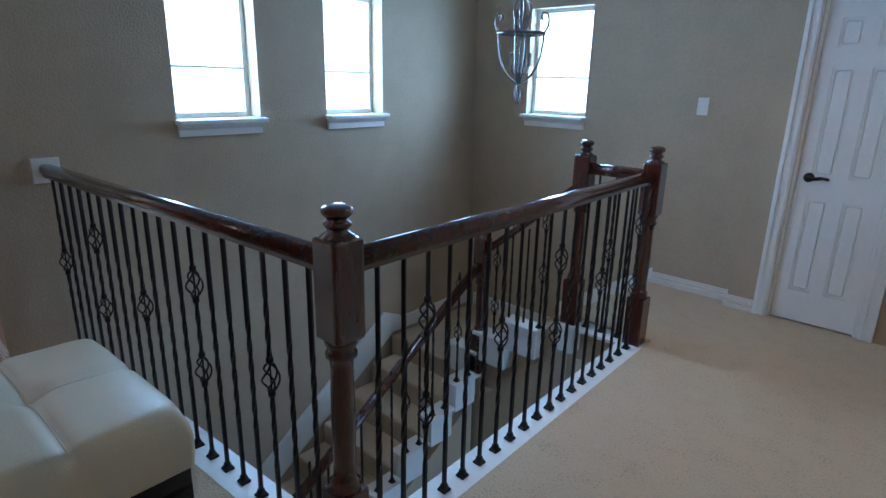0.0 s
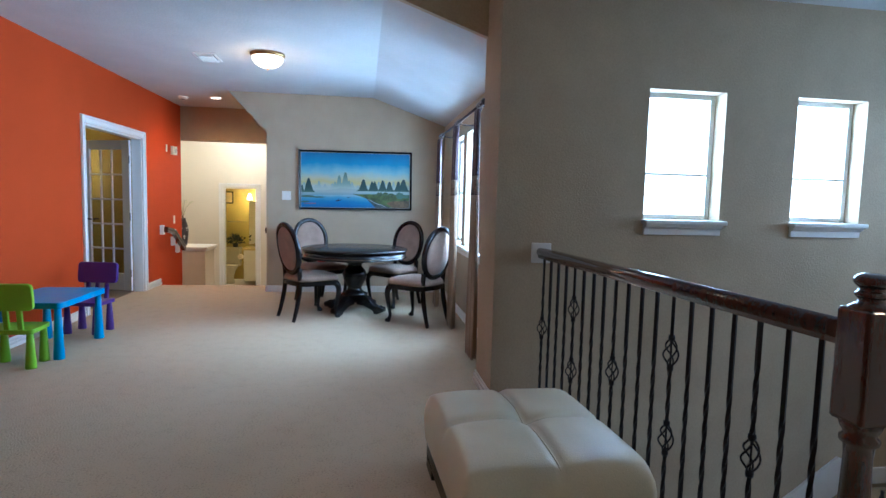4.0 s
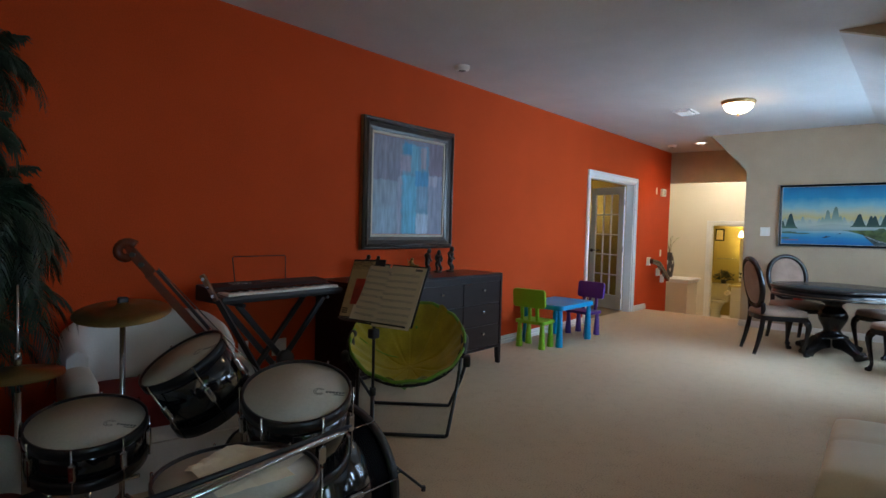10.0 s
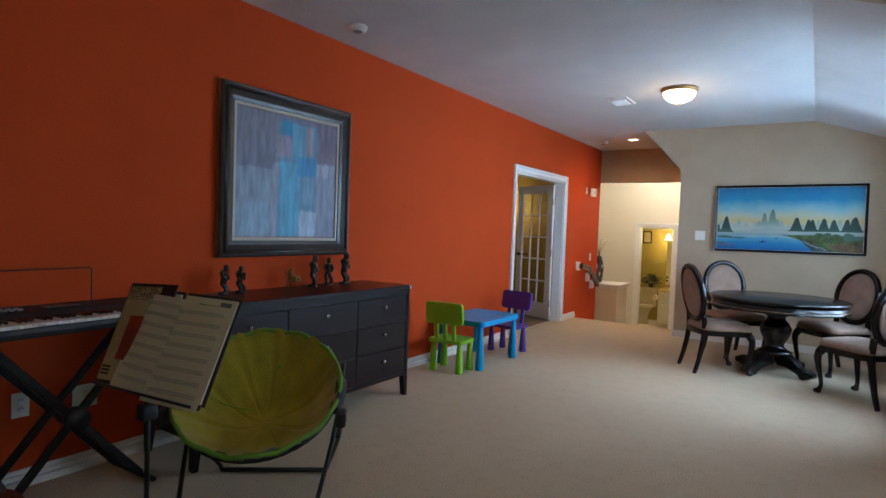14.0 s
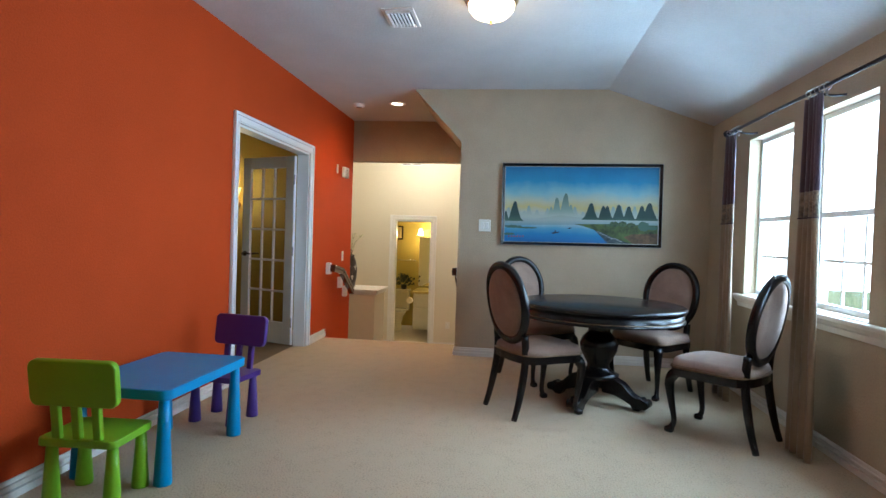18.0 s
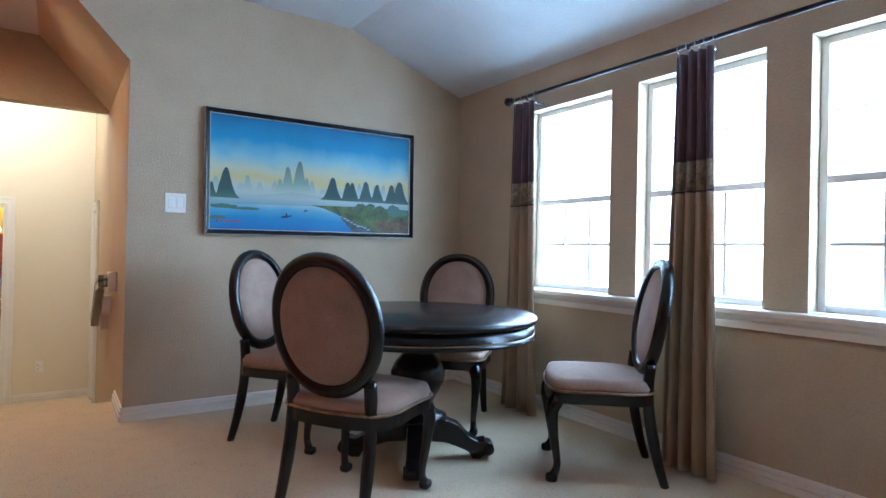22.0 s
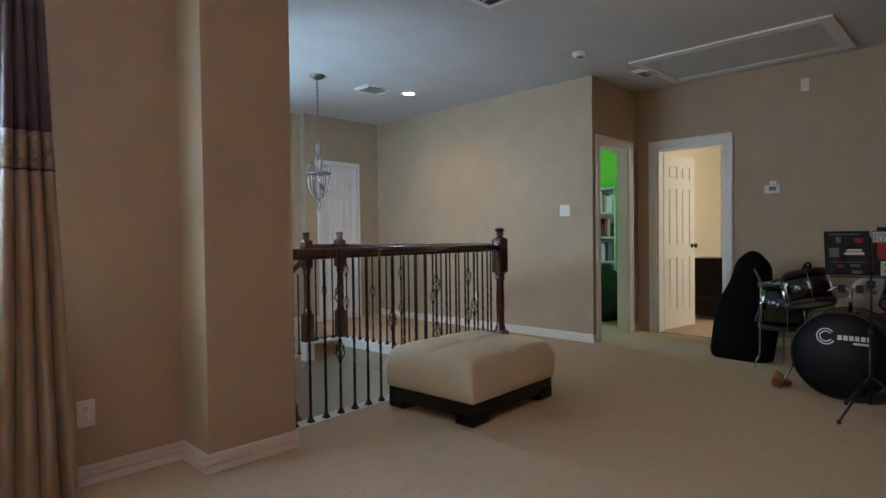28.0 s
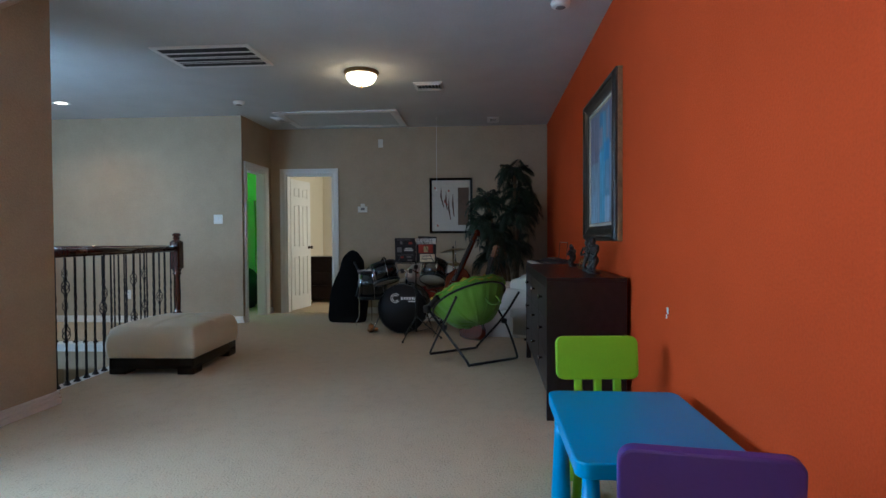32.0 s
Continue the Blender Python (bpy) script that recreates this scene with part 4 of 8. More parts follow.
part("gilt_line", lathe([(0.592, 0.657), (0.5955, 0.6605), (0.592, 0.664)], 72), mat_gilt, tb, "worn gilt rim line")
part("pedestal", lathe([(0, 0.19), (0.15, 0.19), (0.155, 0.215), (0.11, 0.235), (0.085, 0.26), (0.08, 0.285), (0.105, 0.33), (0.135, 0.39), (0.142, 0.44), (0.12, 0.49), (0.085, 0.53), (0.08, 0.555), (0.11, 0.575), (0.115, 0.60), (0.16, 0.62), (0.30, 0.64), (0, 0.64)], 32), BLACKWOOD, tb)
for q in range(4):
    m = pose(0, 0, 0, 0, 0, 45 + 90 * q + 12) @ Matrix.Diagonal((0.88, 0.95, 0.95, 1))
    side = [(0.06, 0.20), (0.16, 0.215), (0.24, 0.185), (0.31, 0.12), (0.36, 0.095), (0.40, 0.105), (0.425, 0.08), (0.42, 0.03), (0.38, 0.0), (0.33, 0.0), (0.31, 0.035), (0.25, 0.06), (0.17, 0.085), (0.06, 0.09)]
    bm = prism(side, 0.085, "y", -0.0425, 0.008)
    bmesh.ops.transform(bm, matrix=m, verts=bm.verts[:])
    lg = part("leg", bm, BLACKWOOD, tb)
    bm = tube([(0.425 * math.cos(0), v, 0.055) for v in (-0.052, 0.052)], 0.032, 14)
    bmesh.ops.transform(bm, matrix=m, verts=bm.verts[:])
    part("scroll", bm, BLACKWOOD, lg)

# ottoman
ot = thing("ottoman", pose(5.765, 3.61, 0, 0, 0, 2.5), "wide cream leather ottoman on a black wooden base", "ottoman")
for sx in (-1, 1):
    for sy in (-1, 1):
        part("foot", box((sx * 0.43, sy * 0.352, 0), (sx * 0.275, sy * 0.215, 0.075), 0.004, 1), BLACKWOOD, ot)
part("base", box((-0.43, -0.352, 0.045), (0.43, 0.352, 0.135), 0.005, 1), BLACKWOOD, ot)
bm = bmesh.new()
NG = 40
grid = [[None] * (NG + 1) for _ in range(NG + 1)]
for i in range(NG + 1):
    for j in range(NG + 1):
        u, v = -1 + 2 * i / NG, -1 + 2 * j / NG
        edge = (1 - u ** 8) ** 0.25 * (1 - v ** 8) ** 0.25 if abs(u) < 1 and abs(v) < 1 else 0
        z = 0.315 + 0.085 * edge + 0.018 * (1 - u * u) * (1 - v * v)
        seam = min(abs(u), abs(v))
        z -= 0.022 * math.exp(-(seam / 0.05) ** 2) * edge + 0.03 * math.exp(-((u * u + v * v) / 0.03)) * edge
        z += 0.004 * noise.noise(Vector((u * 3, v * 3, 1.3))) * edge
        grid[i][j] = bm.verts.new((u * 0.44, v * 0.36, z))
for i in range(NG):
    for j in range(NG):
        bm.faces.new([grid[i][j], grid[i + 1][j], grid[i + 1][j + 1], grid[i][j + 1]]).smooth = True
rim = [grid[i][0] for i in range(NG)] + [grid[NG][j] for j in range(NG)] + [grid[NG - i][NG] for i in range(NG)] + [grid[0][NG - j] for j in range(NG)]
low = []
for z, s in ((0.27, 1.018), (0.20, 1.015), (0.145, 1.0), (0.135, 0.985)):
    loop = [bm.verts.new((v.co.x * s, v.co.y * s, z)) for v in rim]
    prev = low[-1] if low else rim
    for i in range(len(rim)):
        k = (i + 1) % len(rim)
        bm.faces.new([prev[i], prev[k], loop[k], loop[i]]).smooth = True
    low.append(loop)
bm.faces.new(low[-1])
cs = part("cushion", bm, LEATHER, ot, "tufted cream leather cushion")
for a, b in (((-0.415, 0, 0), (0.415, 0, 0)), ((0, -0.34, 0), (0, 0.34, 0))):
    pts = []
    for k in range(21):
        t = k / 20
        x, y = a[0] + (b[0] - a[0]) * t, a[1] + (b[1] - a[1]) * t
        u, v = x / 0.44, y / 0.36
        e = (1 - u ** 8) ** 0.25 * (1 - v ** 8) ** 0.25
        pts.append((x, y, 0.296 + 0.085 * e + 0.018 * (1 - u * u) * (1 - v * v) - 0.03 * math.exp(-((u * u + v * v) / 0.03))))
    part("seam", tube(pts, 0.004, 6), LEATHER, cs)

# children's table and chairs
PL_BLUE = mat("blue moulded plastic", (0.004, 0.27, 0.56), 0.42, 0.03, 5, 120, 0.08)
PL_GREEN = mat("lime moulded plastic", (0.23, 0.50, 0.01), 0.42, 0.03, 5, 120, 0.08)
PL_PURPLE = mat("purple moulded plastic", (0.075, 0.03, 0.23), 0.42, 0.03, 5, 120, 0.08)


def rounded(w, d, r, n=6):
    out = []
    for cx, cy, a0 in ((w / 2 - r, d / 2 - r, 0), (-w / 2 + r, d / 2 - r, 90), (-w / 2 + r, -d / 2 + r, 180), (w / 2 - r, -d / 2 + r, 270)):
        out += [(cx + r * math.cos(radians(a0 + 90 * k / n)), cy + r * math.sin(radians(a0 + 90 * k / n))) for k in range(n + 1)]
    return out


pt = thing("play_table", pose(2.962, 0.335, 0, 0, 0, 0), "blue plastic children's table", "table")
part("tabletop", prism(rounded(0.785, 0.53, 0.045), 0.05, "z", 0.406, 0.006), PL_BLUE, pt)
for sx in (-1, 1):
    for sy in (-1, 1):
        part("leg", lathe([(0, 0), (0.040, 0), (0.041, 0.01), (0.030, 0.25), (0.024, 0.408), (0, 0.408)], 18, pose(sx * 0.342, sy * 0.215, 0)), PL_BLUE, pt)


def play_chair(m, material, label):
    """A moulded child's chair; local +y is its front."""
    d = thing("play_chair", m, label, "chair", "children's chairs")
    part("seat", prism(rounded(0.35, 0.30, 0.035), 0.035, "z", 0.265, 0.006), material, d)
    for sx in (-1, 1):
        for y in (0.11, -0.10):
            part("leg", lathe([(0, 0), (0.037, 0), (0.038, 0.01), (0.028, 0.16), (0.022, 0.267), (0, 0.267)], 16, pose(sx * 0.135, y, 0)), material, d)
    lean = pose(0, -0.125, 0.29, 7)
    for x in (-0.09, 0, 0.09):
        part("spindle", box((x - 0.018, -0.014, -0.01), (x + 0.018, 0.014, 0.16), 0.006, 2, lean), material, d)
    bm = prism([(x, z + 0.255) for x, z in rounded(0.38, 0.20, 0.035)], 0.036, "y", -0.018, 0.007)
    bmesh.ops.transform(bm, matrix=lean, verts=bm.verts[:])
    part("backrest", bm, material, d)
    return d


play_chair(pose(3.46, 0.335, 0, 0, 0, 94), PL_GREEN, "lime-green plastic children's chair")
play_chair(pose(2.35, 0.35, 0, 0, 0, -99), PL_PURPLE, "purple plastic children's chair")

# dresser
DX0, DX1, DY0, DY1 = 4.36, 6.18, 0.025, 0.50
dr = thing("dresser", pose((DX0 + DX1) / 2, (DY0 + DY1) / 2, 0), "long espresso-stained wooden dresser with steel knobs", "dresser")
hw, hd = (DX1 - DX0) / 2, (DY1 - DY0) / 2
part("top", box((-hw, -hd, 0.84), (hw, hd, 0.862), 0.003, 1), ESPRESSO, dr)
part("body", box((-hw + 0.03, -hd + 0.005, 0.16), (hw - 0.03, hd - 0.018, 0.84)), ESPRESSO, dr)
for sx in (-1, 1):
    part("side", box((sx * hw, -hd + 0.002, 0.16), (sx * (hw - 0.03), hd, 0.84), 0.002, 1), ESPRESSO, dr)
    for y0, y1 in ((-hd + 0.002, -hd + 0.04), (hd - 0.042, hd)):
        part("leg", prism([(sx * hw, 0.16), (sx * (hw - 0.05), 0.16), (sx * (hw - 0.028), 0.0), (sx * hw, 0.0)], y1 - y0, "y", y0), ESPRESSO, dr)
part("bottom_rail", box((-hw + 0.03, hd - 0.03, 0.16), (hw - 0.03, hd - 0.002, 0.185), 0.002, 1), ESPRESSO, dr)
part("top_rail", box((-hw + 0.03, hd - 0.03, 0.79), (hw - 0.03, hd - 0.002, 0.84), 0.002, 1), ESPRESSO, dr)
cols = [-hw + 0.034, -hw + 0.59, -hw + 1.21, hw - 0.034]
for a, b in zip(cols, cols[1:]):
    for z0, z1 in ((0.19, 0.385), (0.389, 0.585), (0.589, 0.786)):
        dw = part("drawer", box((a + 0.003, hd - 0.02, z0), (b - 0.003, hd - 0.003, z1), 0.002, 1), ESPRESSO, dr)
        part("knob", lathe([(0, 0), (0.007, 0), (0.006, 0.016), (0.013, 0.02), (0.014, 0.028), (0.011, 0.031), (0, 0.031)], 14, pose((a + b) / 2, hd - 0.004, (z0 + z1) / 2 + 0.03, -90)), CHROME, dw, "brushed steel knob")

# curtains and rod
rod = thing("curtain_rod", pose(2.15, 3.872, 2.132), "dark iron curtain rod with ball finials", "curtain rod")
part("rod", tube([(-1.275, 0, 0), (1.275, 0, 0)], 0.0115, 12), IRON, rod)
for s in (-1, 1):
    part("finial", lathe([(0, 0), (0.014, 0), (0.014, 0.012), (0.022, 0.018), (0.015, 0.028), (0.028, 0.042), (0.031, 0.058), (0.022, 0.075), (0.008, 0.085), (0, 0.088)], 18, pose(s * 1.27, 0, 0, 0, 90 * s)), IRON, rod)
for x in (-1.14, 0.06, 1.215):
    part("bracket", tube(curve([(x, 0.182, -0.02), (x, 0.10, -0.03), (x, 0.02, -0.02), (x, 0, -0.012)], 9), 0.008, 6), IRON, rod)
CUR_TOP = mat("dark plum satin", (0.055, 0.022, 0.035), 0.5, 0.12, 6, 200, 0.3, sheen=0.3)
CUR_BAND = mat("gold brocade band", (0.19, 0.135, 0.085), 0.6, 0.5, 30, 70, 0.5, sheen=0.3)
CUR_LOW = mat("golden taupe satin", (0.29, 0.198, 0.12), 0.45, 0.1, 5, 200, 0.3, sheen=0.3)
CUR_LINE = mat("dark plum braid", (0.04, 0.02, 0.03), 0.7, 0.1, 8, 90, 0.3)


def curtain(x, wt, wb, folds, seed, label):
    """A gathered curtain panel in three bands that hangs from the rod to the carpet."""
    d = thing("curtain", pose(x, 3.83, 0), label, "curtain", "window curtains")
    n = folds * 14
    for name, za, zb, material, lab in (("upper_band", 2.075, 1.535, CUR_TOP, "dark plum satin"), ("brocade_band", 1.535, 1.385, CUR_BAND, "gold brocade"), ("braid", 1.386, 1.379, CUR_LINE, "dark braid"), ("lower_band", 1.379, 0.012, CUR_LOW, "golden taupe satin")):
        bm = bmesh.new()
        steps = max(2, int((za - zb) / 0.07))
        rows = []
        for k in range(steps + 1):
            z = za + (zb - za) * k / steps
            t = (2.075 - z) / 2.06
            w = wt + (wb - wt) * t ** 1.15
            amp = (0.018 + 0.013 * t) * (1.12 if name == "braid" else 1)
            row = []
            for i in range(n + 1):
                u = i / n
                ph = folds * 2 * math.pi * u + 0.8 * noise.noise(Vector((u * 3, seed, t * 1.2)))
                y = amp * math.sin(ph) + 0.012 * noise.noise(Vector((u * 6, t * 2, seed)))
                row.append(bm.verts.new(((u - 0.5) * w + 0.006 * math.cos(ph) + 0.01 * t * noise.noise(Vector((t * 2, seed, 5))), y + (-0.003 if name == "braid" else 0), z)))
            rows.append(row)
        for p, q in zip(rows, rows[1:]):
            for i in range(n):
                bm.faces.new([p[i], p[i + 1], q[i + 1], q[i]]).smooth = True
        ob = part(name, bm, material, d, lab)
        sol = ob.modifiers.new("thickness", "SOLIDIFY")
        sol.thickness = 0.003
    for i in range(folds + 1):
        xx = (i / folds - 0.5) * wt * 0.96
        part("ring", tube([(xx, 0.022 + 0.021 * math.cos(a), 2.118 + 0.021 * math.sin(a)) for a in [2 * math.pi * q / 14 for q in range(14)]], 0.0028, 6, closed=True), NICKEL, d)
        part("clip", box((xx - 0.006, 0.016, 2.062), (xx + 0.006, 0.026, 2.098), 0.002, 1), NICKEL, d)
    return d


curtain(1.03, 0.20, 0.34, 3, 1.0, "narrow plum and gold curtain panel gathered on its rings")
curtain(2.27, 0.20, 0.29, 4, 4.0, "plum and gold curtain panel hanging between two windows")
curtain(3.39, 0.14, 0.30, 4, 7.0, "plum and gold curtain panel flaring to the carpet")

# ---- music corner ----
BLACK_GLOSS = mat("black drum lacquer", (0.008, 0.008, 0.010), 0.12, 0.1, 8, 60, 0.02, coat=0.6)
BLACK_MATT = mat("matt black plastic", (0.014, 0.014, 0.015), 0.55, 0.12, 10, 90, 0.08)
BLACK_STEEL = mat("black enamelled steel tube", (0.012, 0.012, 0.013), 0.3, 0.1, 12, 80, 0.03, metal=0.2)
DRUMHEAD = mat("coated white drumhead", (0.55, 0.50, 0.42), 0.6, 0.06, 4, 120, 0.2)
DARKHEAD = mat("black drumhead", (0.012, 0.012, 0.014), 0.5, 0.1, 4, 90, 0.05, spec=0.3)
CYMBAL = mat("cymbal bronze", (0.27, 0.19, 0.075), 0.42, 0.15, 6, 150, 0.15, metal=1.0)
PAPER = mat("white paper", (0.86, 0.76, 0.58), 0.8, 0.04, 6, 90, 0.1)
INK = mat("grey printed ink", (0.20, 0.19, 0.18), 0.8, 0.05, 10, 60, 0.0)
INK_BLACK = mat("black printed ink", (0.015, 0.015, 0.018), 0.5, 0.1, 10, 60, 0.0)
INK_WHITE = mat("white printed ink", (0.75, 0.75, 0.74), 0.6, 0.03, 10, 60, 0.0)
INK_RED = mat("red printed ink", (0.35, 0.035, 0.02), 0.5, 0.25, 14, 60, 0.0)
INK_TAN = mat("tan printed ink", (0.52, 0.40, 0.20), 0.6, 0.1, 10, 60, 0.0)
SLIP = mat("white cotton slipcover", (0.62, 0.60, 0.55), 0.9, 0.05, 4, 160, 0.4)
RED_CLOTH = mat("deep red cushion cloth", (0.16, 0.012, 0.010), 0.9, 0.12, 6, 160, 0.4)
GREEN_CLOTH = mat("lime green quilted cloth", (0.16, 0.34, 0.025), 0.8, 0.08, 5, 140, 0.4, sheen=0.2)
YELLOW_CLOTH = mat("yellow-green plush cloth", (0.40, 0.34, 0.02), 0.9, 0.2, 6, 140, 0.5, sheen=0.3)
CELLO = mat("red-brown varnished spruce", (0.12, 0.022, 0.008), 0.2, 0.25, 4, 50, 0.05, coat=0.4, stretch=(6, 6, 1))
EBONY = mat("ebony fingerboard", (0.012, 0.010, 0.009), 0.3, 0.1, 8, 60, 0.02)


def arc(cx, cy, r, a0, a1, n, z=0.0):
    return [(cx + r * math.cos(radians(a0 + (a1 - a0) * i / n)), cy + r * math.sin(radians(a0 + (a1 - a0) * i / n)), z) for i in range(n + 1)]


def emblem(parent, m, s, material):
    """A ring mark with a bar of unreadable lettering beside it, drawn flat."""
    bm = bmesh.new()
    for r in (0.055, 0.036):
        inner, outer = arc(0, 0, (r - 0.0045) * s, 40, 330, 24), arc(0, 0, (r + 0.0045) * s, 40, 330, 24)
        vi, vo = [bm.verts.new(p) for p in inner], [bm.verts.new(p) for p in outer]
        for i in range(24):
            bm.faces.new([vi[i], vi[i + 1], vo[i + 1], vo[i]])
    for i in range(6):
        x = (0.07 + i * 0.034) * s
        bm.faces.new([bm.verts.new(p) for p in ((x, -0.018 * s, 0), (x + 0.026 * s, -0.018 * s, 0), (x + 0.026 * s, 0.016 * s, 0), (x, 0.016 * s, 0))])
    bm.faces.new([bm.verts.new(p) for p in ((0.16 * s, -0.045 * s, 0), (0.27 * s, -0.045 * s, 0), (0.27 * s, -0.03 * s, 0), (0.16 * s, -0.03 * s, 0))])
    bmesh.ops.transform(bm, matrix=m, verts=bm.verts[:])
    part("emblem", bm, material, parent, "ring-shaped maker's mark")


def drum(name, m, r, h, label, head=None, lugs=6, legs=(), mark=True, front=None):
    """A drum with its playing head at local z = 0 and its shell below."""
    d = thing(name, m, label, "drum", "drum kit")
    part("shell", lathe([(r, -0.012), (r, -h + 0.012)], 40), BLACK_GLOSS, d)
    part("drumhead", lathe([(0, -0.004), (r + 0.004, -0.004), (r + 0.006, -0.014), (0, -0.014)], 40), head or DRUMHEAD, d, "drumhead")
    part("bottom_head", lathe([(0, -h + 0.012), (r + 0.004, -h + 0.012), (r + 0.004, -h + 0.004), (0, -h + 0.004)], 40), front or DRUMHEAD, d, "bottom head")
    for z in (-0.012, -h + 0.012):
        part("hoop", lathe([(r + 0.004, z - 0.02), (r + 0.011, z - 0.02), (r + 0.011, z + 0.016), (r + 0.003, z + 0.016), (r + 0.004, z - 0.02)], 40), BLACK_STEEL, d)
    for i in range(lugs):
        a = 2 * math.pi * (i + 0.3) / lugs
        lg = part("lug", box((r + 0.002, -0.011, -h / 2 - 0.03), (r + 0.022, 0.011, -h / 2 + 0.03), 0.006, 2, pose(0, 0, 0, 0, 0, math.degrees(a))), CHROME, d)
        x, y = (r + 0.016) * math.cos(a), (r + 0.016) * math.sin(a)
        part("tension_rod", tube([(x, y, -h + 0.0), (x, y, 0.008)], 0.0035, 6), CHROME, lg)
    if mark:
        emblem(d, pose(-r * 0.30, r * 0.30, -0.0025, 0, 0, 130), r / 0.52, INK)
    for x, y, z0 in legs:
        part("leg", tube(curve([(x * 0.95, y * 0.95, -0.18), (x, y, -h * 0.9), (x * 1.02, y * 1.02, z0 + 0.12), (x * 1.18, y * 1.18, z0 + 0.05), (x * 1.2, y * 1.2, z0)], 16), 0.006, 8), CHROME, d)
    return d


# bass drum, its axis along x; its front faces the windows' end of the room
bd = drum("bass_drum", pose(7.77, 1.83, 0.292, 0, 90, 0), 0.272, 0.40, "black bass drum with a white ring mark on its front", lugs=8, mark=False, front=DARKHEAD)
emblem(bd, pose(-0.12, 0.08, -0.402, 0, 0, 0) @ Matrix(((0, 1, 0, 0), (-1, 0, 0, 0), (0, 0, 1, 0), (0, 0, 0, 1))) @ Matrix.Diagonal((1, -1, 1, 1)), 0.92, INK_WHITE)
for s in (-1, 1):
    part("spur", tube([(0.08, s * 0.275, -0.28), (0.285, s * 0.36, -0.37)], 0.007, 8), CHROME, bd)
drum("rack_tom", pose(7.84, 2.14, 0.79, -15, 12, 0), 0.150, 0.24, "black tom drum tilted over the bass drum", lugs=6)
drum("rack_tom", pose(7.89, 1.50, 0.785, 5, 31, 0), 0.15, 0.23, "black tom drum tilted steeply over the bass drum", lugs=6)
drum("floor_tom", pose(8.14, 2.33, 0.69), 0.18, 0.36, "black floor tom on chrome legs with papers on its head", legs=[(0.185, 0.05, -0.69), (-0.12, 0.15, -0.69), (-0.10, -0.16, -0.69)], lugs=6, mark=False)
drum("snare_drum", pose(8.19, 1.48, 0.62, -11, 5, 0), 0.167, 0.14, "black snare drum on a low stand", lugs=8)
tm = thing("tom_mount", pose(7.66, 1.82, 0.56), "chrome double tom holder on the bass drum", "drum hardware", "drum kit")
part("post", tube([(0, 0, 0), (0, 0, 0.16)], 0.013, 10), CHROME, tm)
for s in (-1, 1):
    arm = part("arm", tube(curve([(0, 0, 0.13), (0.01, s * 0.06, 0.16), (0.03, s * 0.14, 0.12)], 10), 0.010, 8), CHROME, tm)
    part("clamp", box((-0.02, s * 0.05 - 0.02, 0.12), (0.02, s * 0.05 + 0.02, 0.175), 0.006, 2), BLACK_MATT, arm)


def tripod(parent, z_hub, reach, material, r=0.008, turn=0):
    for i in range(3):
        a = radians(turn + 120 * i)
        lg = part("leg", tube([(0.012 * math.cos(a), 0.012 * math.sin(a), z_hub), (reach * math.cos(a), reach * math.sin(a), 0.012)], r, 8), material, parent)
        part("rubber_foot", lathe([(0, -0.012), (0.011, -0.012), (0.012, 0.004), (0.009, 0.012), (0, 0.012)], 10, pose(reach * math.cos(a), reach * math.sin(a), 0.012)), BLACK_MATT, lg)
        part("brace", tube([(0.012 * math.cos(a), 0.012 * math.sin(a), z_hub * 0.35), (reach * 0.55 * math.cos(a), reach * 0.55 * math.sin(a), z_hub * 0.47)], r * 0.6, 6), material, parent)


ss = thing("snare_stand", pose(8.19, 1.48, 0), "low chrome snare drum stand", "drum hardware", "drum kit")
part("post", tube([(0, 0, 0.06), (0, 0, 0.44)], 0.012, 10), CHROME, ss)
tripod(ss, 0.2, 0.24, CHROME, 0.007, 20)
for i in range(3):
    a = radians(20 + 120 * i)
    part("basket_arm", tube([(0, 0, 0.40), (0.16 * math.cos(a), 0.16 * math.sin(a), 0.43)], 0.007, 6), CHROME, ss)


def cymbal(r):
    return lathe([(0, 0.028), (r * 0.10, 0.026), (r * 0.16, 0.014), (r * 0.55, 0.006), (r, -0.012), (r, -0.014), (r * 0.55, 0.003), (r * 0.15, 0.010), (0, 0.024)], 48)


cy = thing("cymbal_stand", pose(8.01, 1.28, 0), "crash cymbal tilted on a straight stand", "cymbal", "drum kit")
part("pole", tube([(0, 0, 0.05), (0, 0, 0.95)], 0.010, 10), CHROME, cy)
part("collar", lathe([(0, 0.45), (0.017, 0.45), (0.017, 0.49), (0, 0.49)], 12), CHROME, cy)
bm = cymbal(0.165)
bmesh.ops.transform(bm, matrix=pose(0, 0, 0.95, -8, 6, 0), verts=bm.verts[:])
part("cymbal", bm, CYMBAL, cy, "bronze crash cymbal")
part("wing_nut", smooth(box((-0.018, -0.012, 0.97), (0.018, 0.012, 0.995), 0.006, 2)), BLACK_MATT, cy)
tripod(cy, 0.24, 0.24, CHROME, 0.007, 40)
hh = thing("hi_hat_stand", pose(8.33, 1.27, 0), "hi-hat cymbals on a tall chrome stand", "cymbal", "drum kit")
part("pole", tube([(0, 0, 0.03), (0, 0, 0.70)], 0.011, 10), CHROME, hh)
part("pull_rod", tube([(0, 0, 0.70), (0, 0, 1.06)], 0.004, 8), CHROME, hh)
part("top_cymbal", lathe([(0, 0.79), (0.02, 0.787), (0.03, 0.777), (0.135, 0.762), (0.135, 0.760), (0.02, 0.772), (0, 0.778)], 40), CYMBAL, hh, "bronze hi-hat cymbal")
